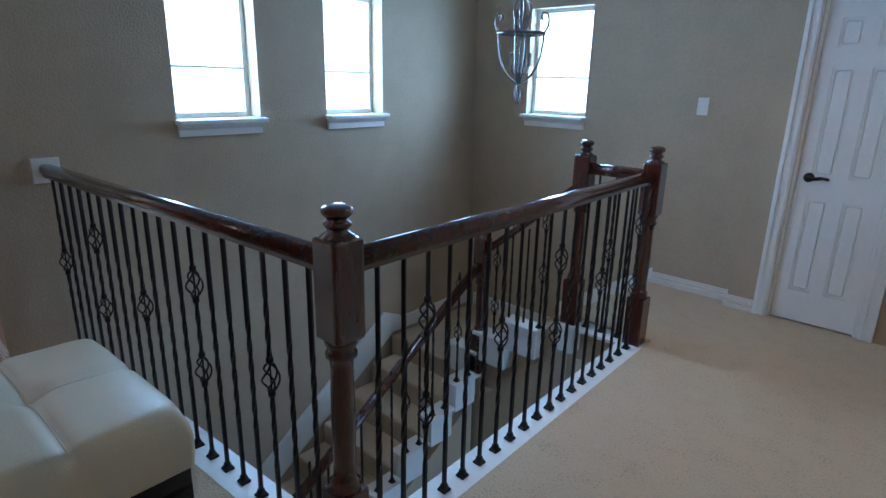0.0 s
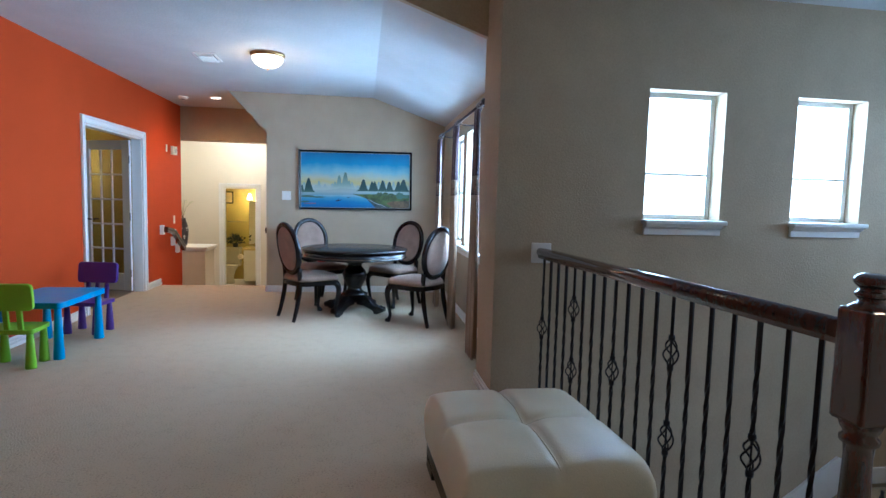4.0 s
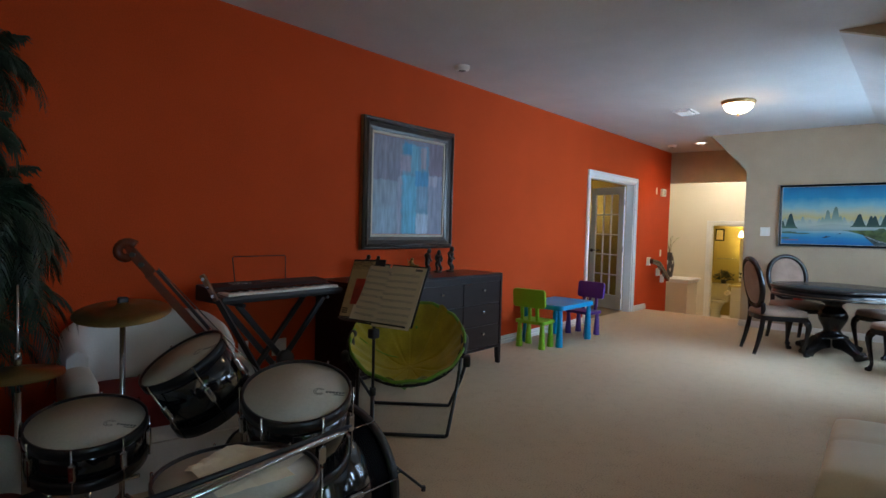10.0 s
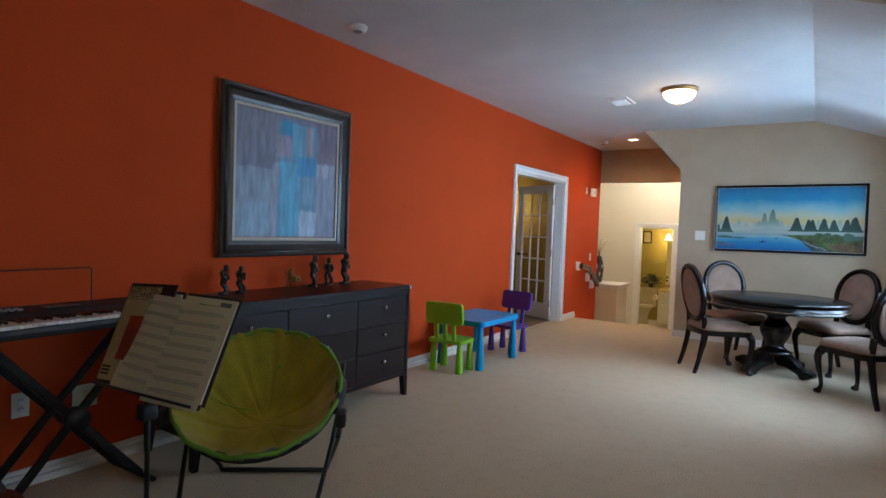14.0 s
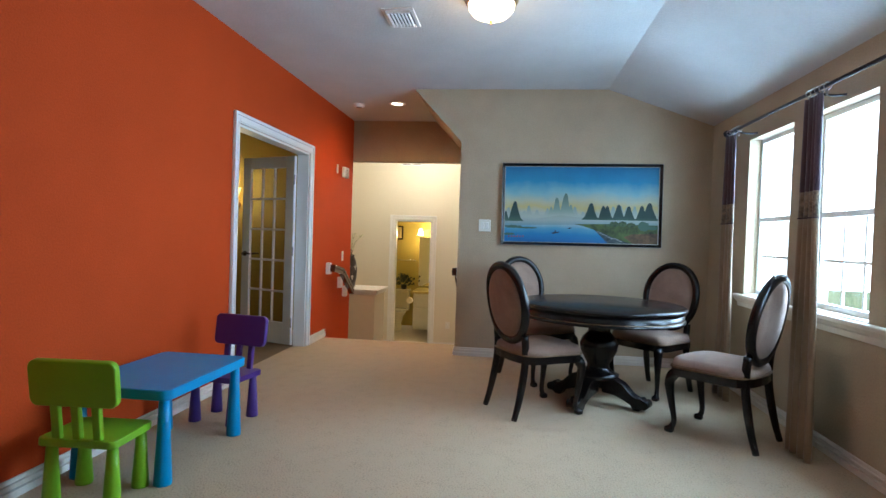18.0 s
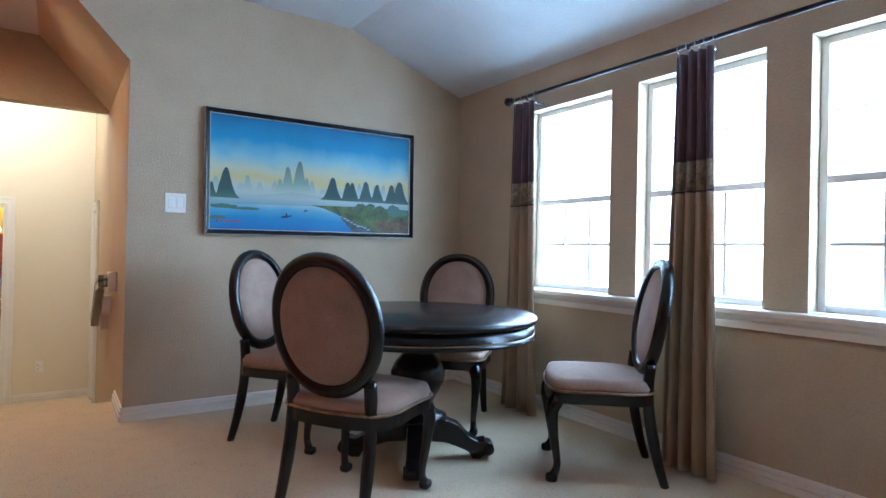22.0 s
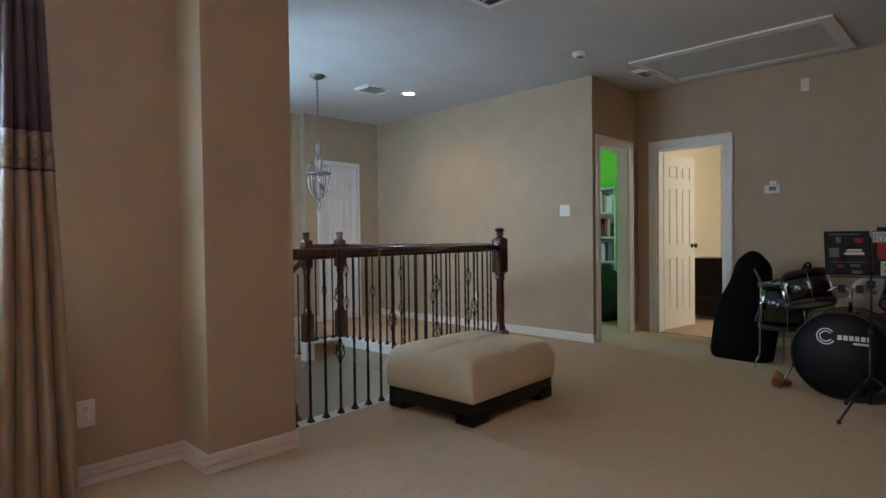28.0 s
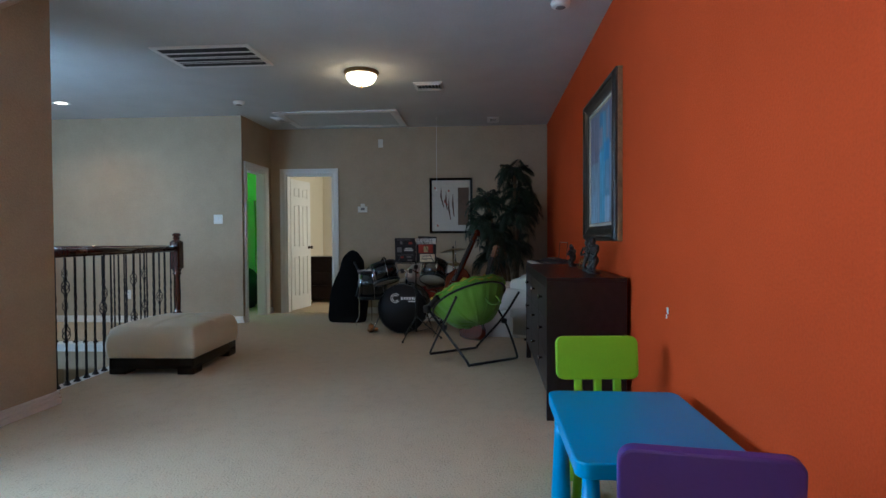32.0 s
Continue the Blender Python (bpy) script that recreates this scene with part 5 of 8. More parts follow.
part("bottom_cymbal", lathe([(0, 0.735), (0.02, 0.738), (0.03, 0.748), (0.135, 0.757), (0.135, 0.755), (0.02, 0.73), (0, 0.725)], 40), CYMBAL, hh, "bronze hi-hat cymbal")
part("clutch", lathe([(0, 0.79), (0.012, 0.79), (0.012, 0.83), (0.006, 0.835), (0, 0.835)], 10), CHROME, hh)
tripod(hh, 0.24, 0.24, CHROME, 0.007, 10)

# papers and sticks on the floor tom
for x, y, a, w, h in ((8.095, 2.29, 25, 0.18, 0.22), (8.14, 2.34, -8, 0.18, 0.20)):
    bm = bmesh.new()
    n = 8
    g = [[bm.verts.new(((i / n - 0.5) * w, (j / n - 0.5) * h, 0.002 + 0.006 * abs(noise.noise(Vector((i * 0.5, j * 0.4, a)))))) for j in range(n + 1)] for i in range(n + 1)]
    for i in range(n):
        for j in range(n):
            bm.faces.new([g[i][j], g[i + 1][j], g[i + 1][j + 1], g[i][j + 1]])
    ob = part("sheet", bm, PAPER)
    ob.matrix_world = pose(x, y, 0.689 + (0.008 if a < 0 else 0), 0, 0, a)
    tagged(ob, "loose white sheet of paper on the floor tom", "paper")
for k, (dx, a) in enumerate(((0.0, 0), (0.02, 3), (-0.02, -2))):
    bm = tube([(-0.34, 0, 0), (0.26, 0, 0), (0.305, 0, 0), (0.32, 0, 0), (0.34, 0, 0)], [0.008, 0.007, 0.0045, 0.006, 0.003], 10)
    ob = part("metal_rod", bm, BLACK_MATT if k == 2 else CHROME)
    ob.matrix_world = pose(8.155 + dx, 2.38 + dx, 0.712 + 0.004 * k, 0, 0, 186 + a)
    tagged(ob, "slim metal rod lying across the floor tom", "rod", "rods on the drum")

# music stand with open books
ms = thing("music_stand", pose(7.06, 1.63, 0), "black folding music stand with open method books", "music stand")
part("pole", tube([(0, 0, 0.08), (0, 0, 0.52)], 0.010, 10), BLACK_STEEL, ms)
part("inner_pole", tube([(0, 0, 0.5), (0, 0, 0.86)], 0.007, 10), BLACK_STEEL, ms)
part("collar", lathe([(0, 0.5), (0.015, 0.5), (0.015, 0.535), (0, 0.535)], 12), BLACK_MATT, ms)
part("clamp", smooth(box((-0.02, -0.02, 0.765), (0.025, 0.02, 0.81), 0.008, 2)), BLACK_MATT, ms)
tripod(ms, 0.24, 0.27, BLACK_STEEL, 0.007, 35)
DESK = pose(0, 0, 0.83, 0, 0, -84) @ pose(0, 0.0, 0, 25)
desk = part("desk", tube([(-0.20, 0.0, 0.0), (0.20, 0.0, 0.0)], 0.005, 6), BLACK_STEEL, ms)
desk.matrix_basis = DESK
for x in (-0.2, 0, 0.2):
    part("desk_rib", tube([(x, 0, 0), (x * 0.4, 0, 0.26)], 0.004, 6), BLACK_STEEL, desk)
part("ledge", tube([(-0.20, 0.0, 0.0), (-0.20, 0.035, 0.0), (0.20, 0.035, 0.0), (0.20, 0, 0)], 0.004, 6), BLACK_STEEL, desk)


def slab(parent, name, a, b, material, label=""):
    return part(name, box(a, b), material, parent, label)


bk = thing("music_book", ms.matrix_world @ DESK, "open method book with dark covers on the stand", "book")
for s in (-1, 1):
    cov = slab(bk, "cover", (0.006 if s > 0 else -0.222, 0.004, 0.006), (0.222 if s > 0 else -0.006, 0.0075, 0.297), INK_BLACK, "dark printed cover")
    slab(bk, "page_block", (0.012 if s > 0 else -0.212, 0.008, 0.010), (0.212 if s > 0 else -0.012, 0.013, 0.288), PAPER)
# outside of the covers: blocks of print
for x0, z0, x1, z1, mt in ((-0.20, 0.275, -0.05, 0.281, INK), (-0.165, 0.225, -0.14, 0.262, INK), (-0.075, 0.225, -0.035, 0.252, INK_RED), (-0.20, 0.13, -0.15, 0.19, INK), (-0.13, 0.145, -0.03, 0.163, INK_WHITE), (-0.12, 0.168, -0.04, 0.182, INK_WHITE), (-0.20, 0.095, -0.02, 0.099, INK), (-0.10, 0.065, -0.05, 0.082, INK), (-0.17, 0.06, -0.13, 0.08, INK_RED), (-0.09, 0.02, -0.04, 0.042, INK)):
    part("print", box((x0, 0.0025, z0), (x1, 0.0042, z1)), mt, bk)
part("print", box((0.045, 0.0025, 0.012), (0.205, 0.0042, 0.105)), PAPER, bk)
part("print", box((0.03, 0.0025, 0.118), (0.185, 0.0042, 0.222)), INK_RED, bk)
part("print", box((0.01, 0.0025, 0.226), (0.216, 0.0040, 0.292)), INK_WHITE, bk)
for z, x1 in ((0.085, 0.15), (0.072, 0.13), (0.05, 0.17), (0.035, 0.12)):
    part("print", box((0.06, 0.0019, z), (x1, 0.0026, z + 0.005)), INK_BLACK, bk)
part("print", box((0.085, 0.0019, 0.13), (0.135, 0.0026, 0.20)), INK_TAN, bk)


def lettering(text, size, material, parent, m, label=""):
    cu = bpy.data.curves.new("title", "FONT")
    cu.body, cu.size, cu.extrude = text, size, 0.0004
    tmp = bpy.data.objects.new("title", cu)
    me = bpy.data.meshes.new_from_object(tmp)
    bpy.data.objects.remove(tmp)
    me.materials.append(material)
    ob = new("title", me)
    ob.parent, ob.matrix_basis = parent, m
    if label:
        ob["label"] = label
    return ob


lettering("ESSENTIAL", 0.036, INK_BLACK, bk, pose(0.014, 0.0020, 0.262, 90, 0, 0), "printed title")
lettering("ELEMENTS", 0.036, INK_BLACK, bk, pose(0.014, 0.0020, 0.231, 90, 0, 0), "printed title")
b3 = thing("music_book", ms.matrix_world @ DESK @ pose(-0.205, 0.014, 0.004, 0, -1, 0), "dark method book leaning behind the open one", "book")
slab(b3, "cover", (0.01, 0.0, 0.01), (0.205, 0.006, 0.262), INK_BLACK, "dark printed cover")
for z0, z1, mt in ((0.245, 0.275, INK), (0.15, 0.20, INK_TAN), (0.04, 0.075, INK)):
    slab(b3, "print", (0.015, -0.0015, z0), (0.055, 0.0005, z1), mt)
b2 = thing("music_book", ms.matrix_world @ DESK @ pose(0.012, 0.016, 0.012, -1, 3, 0), "tan and black method book behind loose sheets", "book")
slab(b2, "cover", (0.0, 0, 0), (0.20, 0.005, 0.30), INK_BLACK, "black cover")
slab(b2, "print", (0.075, 0.005, 0.01), (0.196, 0.0062, 0.25), INK_TAN)
slab(b2, "print", (0.09, 0.0062, 0.07), (0.15, 0.0072, 0.20), INK_RED)
slab(b2, "title_band", (0.06, 0.005, 0.252), (0.196, 0.0062, 0.290), INK_TAN)
for z in (0.045, 0.035, 0.025):
    slab(b2, "print", (0.155, 0.0062, z), (0.19, 0.0070, z + 0.006), INK_BLACK)
lettering("ESSENTIAL", 0.026, INK_BLACK, b2, pose(0.194, 0.0064, 0.276, 90, 0, 180), "printed title")
lettering("TECHNIQUE", 0.026, INK_BLACK, b2, pose(0.194, 0.0064, 0.256, 90, 0, 180), "printed title")
for k, (x, z, a) in enumerate(((-0.025, -0.004, -2), (-0.172, -0.012, 1))):
    sh = thing("sheet_music", ms.matrix_world @ DESK @ pose(x, 0.024 + 0.003 * k, z, 0, a, 0), "loose white sheet of printed music", "paper", "sheets of music")
    bm = bmesh.new()
    n = 10
    g = [[bm.verts.new(((i / n) * 0.216 - 0.05, 0.010 * math.sin(math.pi * i / n) * (j / n), j / n * 0.275)) for j in range(n + 1)] for i in range(n + 1)]
    for i in range(n):
        for j in range(n):
            bm.faces.new([g[i][j], g[i + 1][j], g[i + 1][j + 1], g[i][j + 1]]).smooth = True
    part("page", bm, PAPER, sh)
    for r in range(8):
        z0 = 0.03 + r * 0.031
        bm = bmesh.new()
        for q in range(3):
            zz = z0 + q * 0.004
            pts = [((i / n) * 0.18 - 0.032, 0.010 * math.sin(math.pi * ((i / n) * 0.833 + 0.083)) * (zz / 0.29) + 0.0012, zz) for i in range(n + 1)]
            add_tube(bm, pts, 0.0006, 3)
        part("printed_line", bm, INK, sh)

# saucer chair
sc = thing("saucer_chair", pose(6.15, 0.99, 0, 0, 0, 38), "round lime-green saucer chair on a black folding frame", "chair")
AX = pose(0.075, 0.0, 0.55, 0, 33, 0)          # local z of the dish points forward and up
bm = bmesh.new()
NR, NA = 16, 120
verts = []
for k in range(NR + 1):
    s = k / NR
    row = []
    for i in range(NA):
        a = 2 * math.pi * i / NA
        pucker = -0.05 * max(0.0, 1 - 4 * abs(math.sin(a * 5 + 0.5 * math.sin(2 * a)))) * s * (1.25 - s) + 0.012 * math.sin(23 * a) * s ** 6 + 0.03 * noise.noise(Vector((math.cos(a) * 2 * s, math.sin(a) * 2 * s, 3.0)))
        r = 0.365 * s
        z = -0.275 * (1 - s ** 2.4) + pucker
        row.append(bm.verts.new((r * math.cos(a), r * math.sin(a), z)))
    verts.append(row)
for p, q in zip(verts[1:], verts[2:]):
    for i in range(NA):
        bm.faces.new([p[i], p[(i + 1) % NA], q[(i + 1) % NA], q[i]]).smooth = True
bm.faces.new(verts[1])
for v in verts[0]:
    bm.verts.remove(v)
outer = bm.copy()
bmesh.ops.translate(bm, vec=(0, 0, 0.030), verts=bm.verts[:])
bmesh.ops.transform(bm, matrix=AX, verts=bm.verts[:])
bmesh.ops.transform(outer, matrix=AX, verts=outer.verts[:])
part("seat_pad", bm, YELLOW_CLOTH, sc, "yellow-green plush inside of the seat")
part("seat_shell", outer, GREEN_CLOTH, sc, "lime green quilted back of the seat")
bm = tube([(AX @ Vector((0.367 * math.cos(2 * math.pi * i / 48), 0.367 * math.sin(2 * math.pi * i / 48), 0.016 + 0.010 * math.sin(i * 1.57)))) for i in range(48)], 0.011, 8, closed=True)
part("rim", bm, GREEN_CLOTH, sc, "padded lime green rim")
for s in (-1, 1):
    part("seam", tube([AX @ Vector((s * 0.14 * (0.3 + 0.7 * t), (t - 0.5) * 0.64, -0.28 + 0.275 * ((abs(s * 0.14) ** 2 + ((t - 0.5) * 0.64) ** 2) ** 0.5 / 0.365) ** 2.4 - 0.004)) for t in [q / 14 for q in range(15)]], 0.004, 6), GREEN_CLOTH, sc)
part("carry_handle", tube([AX @ Vector(p) for p in curve([(-0.255, -0.10, -0.12), (-0.29, -0.095, -0.22), (-0.29, 0.02, -0.22), (-0.255, 0.03, -0.12)], 14)], 0.009, 6), GREEN_CLOTH, sc, "pale green carrying strap")
for s in (-1, 1):
    y = s * 0.27
    part("cross_leg", tube(curve([(0.30, y, 0.016), (0.27, y * 1.05, 0.06), (-0.02, y * 1.25, 0.34), (-0.24, y * 1.30, 0.60)], 18), 0.011, 8), BLACK_STEEL, sc)
    part("cross_leg", tube(curve([(-0.30, y, 0.016), (-0.28, y * 1.05, 0.06), (-0.06, y * 1.30, 0.28), (0.18, y * 1.42, 0.47)], 18), 0.011, 8), BLACK_STEEL, sc)
    part("pivot", smooth(box((-0.06, y * 1.27 - 0.02, 0.29), (-0.01, y * 1.27 + 0.02, 0.335), 0.008, 2)), BLACK_MATT, sc)
    part("hinge_block", smooth(box((0.14, y * 1.42 - 0.022, 0.42), (0.22, y * 1.42 + 0.022, 0.49), 0.012, 2)), BLACK_MATT, sc)
    part("arm_sleeve", tube([AX @ Vector((0.367 * math.cos(radians(a)), s * 0.367 * math.sin(radians(a)), -0.005)) for a in range(72, 100, 3)], 0.026, 8), BLACK_MATT, sc, "black fabric sleeve on the rim")
for x in (0.30, -0.30):
    part("floor_rail", tube([(x, -0.27, 0.014), (x, 0.27, 0.014)], 0.012, 8), BLACK_STEEL, sc)
part("frame_ring", tube([AX @ Vector((0.352 * math.cos(2 * math.pi * i / 40), 0.352 * math.sin(2 * math.pi * i / 40), -0.035)) for i in range(40)], 0.010, 8, closed=True), BLACK_STEEL, sc)

# electronic keyboard on its cross stand
kb = thing("keyboard", pose(6.69, 0.25, 0.79, 0, 0, 3), "black electronic keyboard with white and black keys", "keyboard")
part("case", prism([(-0.15, 0.0), (0.15, 0.0), (0.16, 0.025), (0.155, 0.045), (0.02, 0.055), (-0.02, 0.085), (-0.14, 0.10), (-0.15, 0.09)], 0.94, "x", -0.47, 0.004), BLACK_MATT, kb)
KEYW = mat("ivory plastic keys", (0.72, 0.70, 0.64), 0.3, 0.02, 10, 60, 0.0)
for i in range(36):
    part("white_key", box((-0.43 + i * 0.0239, 0.03, 0.046), (-0.43 + i * 0.0239 + 0.0225, 0.152, 0.062), 0.0015, 1), KEYW, kb)
    if i % 7 not in (2, 6) and i < 35:
        part("black_key", box((-0.43 + i * 0.0239 + 0.0165, 0.03, 0.062), (-0.43 + i * 0.0239 + 0.0300, 0.10, 0.073), 0.002, 1), BLACK_GLOSS, kb)
part("display", box((-0.10, -0.09, 0.094), (0.06, -0.04, 0.099), 0.002, 1), mat("grey display", (0.12, 0.13, 0.13), 0.2, 0.1, 10, 60, 0), kb)
for i in range(10):
    part("button", box((0.14 + (i % 5) * 0.03, -0.10 + (i // 5) * 0.04, 0.092), (0.16 + (i % 5) * 0.03, -0.085 + (i // 5) * 0.04, 0.101), 0.002, 1), INK, kb)
part("music_rest", tube([(-0.20, -0.145, 0.09), (-0.21, -0.16, 0.255), (-0.20, -0.161, 0.262), (0.20, -0.161, 0.262), (0.21, -0.16, 0.255), (0.20, -0.145, 0.09)], 0.0035, 6), BLACK_STEEL, kb, "thin wire music rest")
ks = thing("keyboard_stand", pose(6.69, 0.25, 0, 0, 0, 3), "black folding cross stand under the keyboard", "stand")
for y in (-0.10, 0.10):
    for s in (-1, 1):
        part("cross_bar", box((-0.50, -0.012, -0.018), (0.50, 0.012, 0.018), 0.004, 1, pose(0, y + 0.014 * s, 0.395, 0, s * 49, 0)), BLACK_STEEL, ks)
for s in (-1, 1):
    part("top_rail", tube([(s * 0.33, -0.16, 0.775), (s * 0.33, 0.16, 0.775)], 0.013, 8), BLACK_STEEL, ks)
    part("floor_rail", tube([(s * 0.33, -0.20, 0.014), (s * 0.33, 0.20, 0.014)], 0.013, 8), BLACK_STEEL, ks)
part("locking_wheel", lathe([(0, -0.03), (0.05, -0.03), (0.055, 0), (0.05, 0.03), (0, 0.03)], 20, pose(0, 0.13, 0.395, 90)), BLACK_MATT, ks)


def armchair(m, label, big=1.0):
    """A slip-covered tub armchair; local +y is its front."""
    d = thing("armchair", m, label, "armchair")
    part("base", box((-0.38, -0.36, 0.02), (0.38, 0.36, 0.30), 0.04, 3), SLIP, d)
    o = rounded(0.56, 0.60, 0.08)
    part("seat_cushion", cushion(bmesh.new(), [(x, y + 0.06) for x, y in o], 0.30, 0.40, 0.04), RED_CLOTH, d, "deep red seat cushion")
    for s in (-1, 1):
        bm = box((s * 0.29, -0.33, 0.30), (s * 0.42, 0.36, 0.56), 0.05, 4)
        part("arm", smooth(bm), SLIP, d)
    pts = curve([(-0.355, 0.05, 0.62), (-0.36, -0.20, 0.70), (-0.22, -0.36, 0.74), (0.22, -0.36, 0.74), (0.36, -0.20, 0.70), (0.355, 0.05, 0.62)], 30)
    bm = bmesh.new()
    inn = [bm.verts.new((p.x * 0.86, p.y * 0.84, 0.30)) for p in pts], [bm.verts.new((p.x * 0.86, p.y * 0.84, p.z - 0.02)) for p in pts]
    out = [bm.verts.new((p.x * 1.12, p.y * 1.12, 0.04)) for p in pts], [bm.verts.new((p.x * 1.12, p.y * 1.12, p.z - 0.02)) for p in pts], [bm.verts.new((p.x, p.y, p.z + 0.015)) for p in pts]
    for a, b in ((inn[0], inn[1]), (inn[1], out[2]), (out[2], out[1]), (out[1], out[0]), (out[0], inn[0])):
        for i in range(len(pts) - 1):
            bm.faces.new([a[i], a[i + 1], b[i + 1], b[i]]).smooth = True
    for e in (0, -1):
        bm.faces.new([inn[0][e], inn[1][e], out[2][e], out[1][e], out[0][e]])
    part("back", bm, SLIP, d, "curved white slipcovered back")
    part("skirt", prism(rounded(0.80, 0.76, 0.05), 0.22, "z", 0.008), SLIP, d)
    return d


armchair(pose(7.55, 0.47, 0, 0, 0, -12), "white slipcovered tub armchair with a red cushion")
armchair(pose(8.72, 1.59, 0, 0, 0, 84), "white slipcovered armchair behind the drum kit")
def leaning(foot, top, front):
    """A pose that stands at foot, its z towards top, its -y towards front."""
    z = (Vector(top) - Vector(foot)).normalized()
    y = -Vector(front)
    y = (y - z * y.dot(z)).normalized()
    m = Matrix((y.cross(z), y, z)).transposed().to_4x4()
    m.translation = foot
    return m


bag = thing("gig_bag", leaning((8.19, 2.71, 0.0), (8.64, 2.71, 0.96), (-1, 0.1, 0.3)), "black padded guitar bag leaning on the wall", "guitar bag")
bm = prism([(x, z) for x, z in [(p.x, p.y) for p in curve([(-0.22, 0.03, 0), (0, 0.0, 0), (0.22, 0.03, 0), (0.25, 0.20, 0), (0.25, 0.38, 0), (0.22, 0.54, 0), (0.165, 0.68, 0), (0.125, 0.86, 0), (0, 0.95, 0), (-0.125, 0.86, 0), (-0.165, 0.68, 0), (-0.22, 0.54, 0), (-0.25, 0.38, 0), (-0.25, 0.20, 0)], 56, True)]], 0.15, "y", 0.0, 0.02)
bmesh.ops.transform(bm, matrix=Matrix.Diagonal((1, 1, 1.1, 1)), verts=bm.verts[:])
part("bag", smooth(bm), mat("black nylon", (0.003, 0.003, 0.0035), 0.9, 0.2, 6, 160, 0.3, spec=0.1), bag)
part("strap", tube(curve([(0.05, -0.01, 0.85), (0.16, -0.04, 0.62), (0.12, -0.01, 0.36)], 14), 0.014, 6), BLACK_MATT, bag)


def string_body(w, h, t):
    half = [(0.0, 0.0), (0.30, 0.01), (0.46, 0.08), (0.50, 0.20), (0.44, 0.33), (0.33, 0.42), (0.31, 0.52), (0.36, 0.62), (0.41, 0.70), (0.40, 0.82), (0.30, 0.92), (0.12, 0.99)]
    pts = [(x * w, z * h, 0) for x, z in half] + [(-x * w, z * h, 0) for x, z in reversed(half[1:])]
    return prism([(p.x, p.y) for p in curve(pts, 70, True)], t, "y", -t / 2, 0.008)


ce = thing("cello", leaning((7.14, 1.45, 0.004), (7.93, 0.95, 1.15), (-0.75, 0.4, 0.3)) @ Matrix.Scale(1.08, 4), "small red-brown cello leaning on the armchair", "cello")
part("body", string_body(0.34, 0.58, 0.10), CELLO, ce).location = (0, 0, 0.27)
part("endpin", tube([(0, 0, 0), (0, 0, 0.28)], [0.003, 0.007], 8), BLACK_STEEL, ce)
part("neck", prism([(-0.015, 0.84), (0.015, 0.84), (0.013, 1.22), (-0.013, 1.22)], 0.03, "y", -0.055), CELLO, ce)
part("fingerboard", prism([(-0.022, 0.66), (0.022, 0.66), (0.014, 1.21), (-0.014, 1.21)], 0.012, "y", -0.08), EBONY, ce)
part("scroll", tube([(0.0, -0.035 - 0.042 * math.cos(a) * (1 - a / 9), 1.335 + 0.042 * math.sin(a) * (1 - a / 9)) for a in [q * 0.35 for q in range(22)]], 0.018, 8), CELLO, ce)
part("pegbox", box((-0.018, -0.07, 1.21), (0.018, -0.03, 1.33), 0.004, 2), CELLO, ce)
for z, s in ((1.235, 1), (1.26, -1), (1.285, 1), (1.31, -1)):
    part("peg", tube([(0, -0.05, z), (s * 0.06, -0.05, z)], [0.005, 0.010], 8), EBONY, ce)
part("bridge", box((-0.04, -0.11, 0.51), (0.04, -0.05, 0.522), 0.003, 1), PAPER, ce)
for x in (-0.009, -0.003, 0.003, 0.009):
    part("string", tube([(x * 2, -0.10, 0.40), (x * 2, -0.11, 0.516), (x, -0.083, 1.215)], 0.0012, 4), CHROME, ce)
gt = thing("guitar", leaning((7.03, 1.04, 0.004), (7.47, 0.735, 0.98), (-0.7, 0.5, 0.2)) @ Matrix.Scale(1.08, 4), "small acoustic guitar leaning behind the drums", "guitar")
part("body", string_body(0.28, 0.40, 0.08), CELLO, gt)
part("neck", prism([(-0.022, 0.39), (0.022, 0.39), (0.019, 0.90), (-0.019, 0.90)], 0.022, "y", -0.055), EBONY, gt)
part("headstock", box((-0.026, -0.050, 0.90), (0.026, -0.030, 1.04), 0.004, 1), mat("brown stained maple", (0.16, 0.08, 0.04), 0.4, 0.2, 6, 60, 0.05), gt)
for k in range(6):
    part("tuner", tube([(0, -0.042, 0.93 + 0.045 * (k // 2)), ((1 if k % 2 else -1) * 0.05, -0.042, 0.93 + 0.045 * (k // 2))], [0.004, 0.008], 6), CHROME, gt)

# tall artificial palm in the corner
FROND = mat("dark green palm leaf", (0.012, 0.028, 0.012), 0.6, 0.4, 7, 50, 0.1, rand=0.35)
TRUNK = mat("fibrous palm trunk", (0.16, 0.11, 0.065), 0.9, 0.3, 9, 60, 0.8)


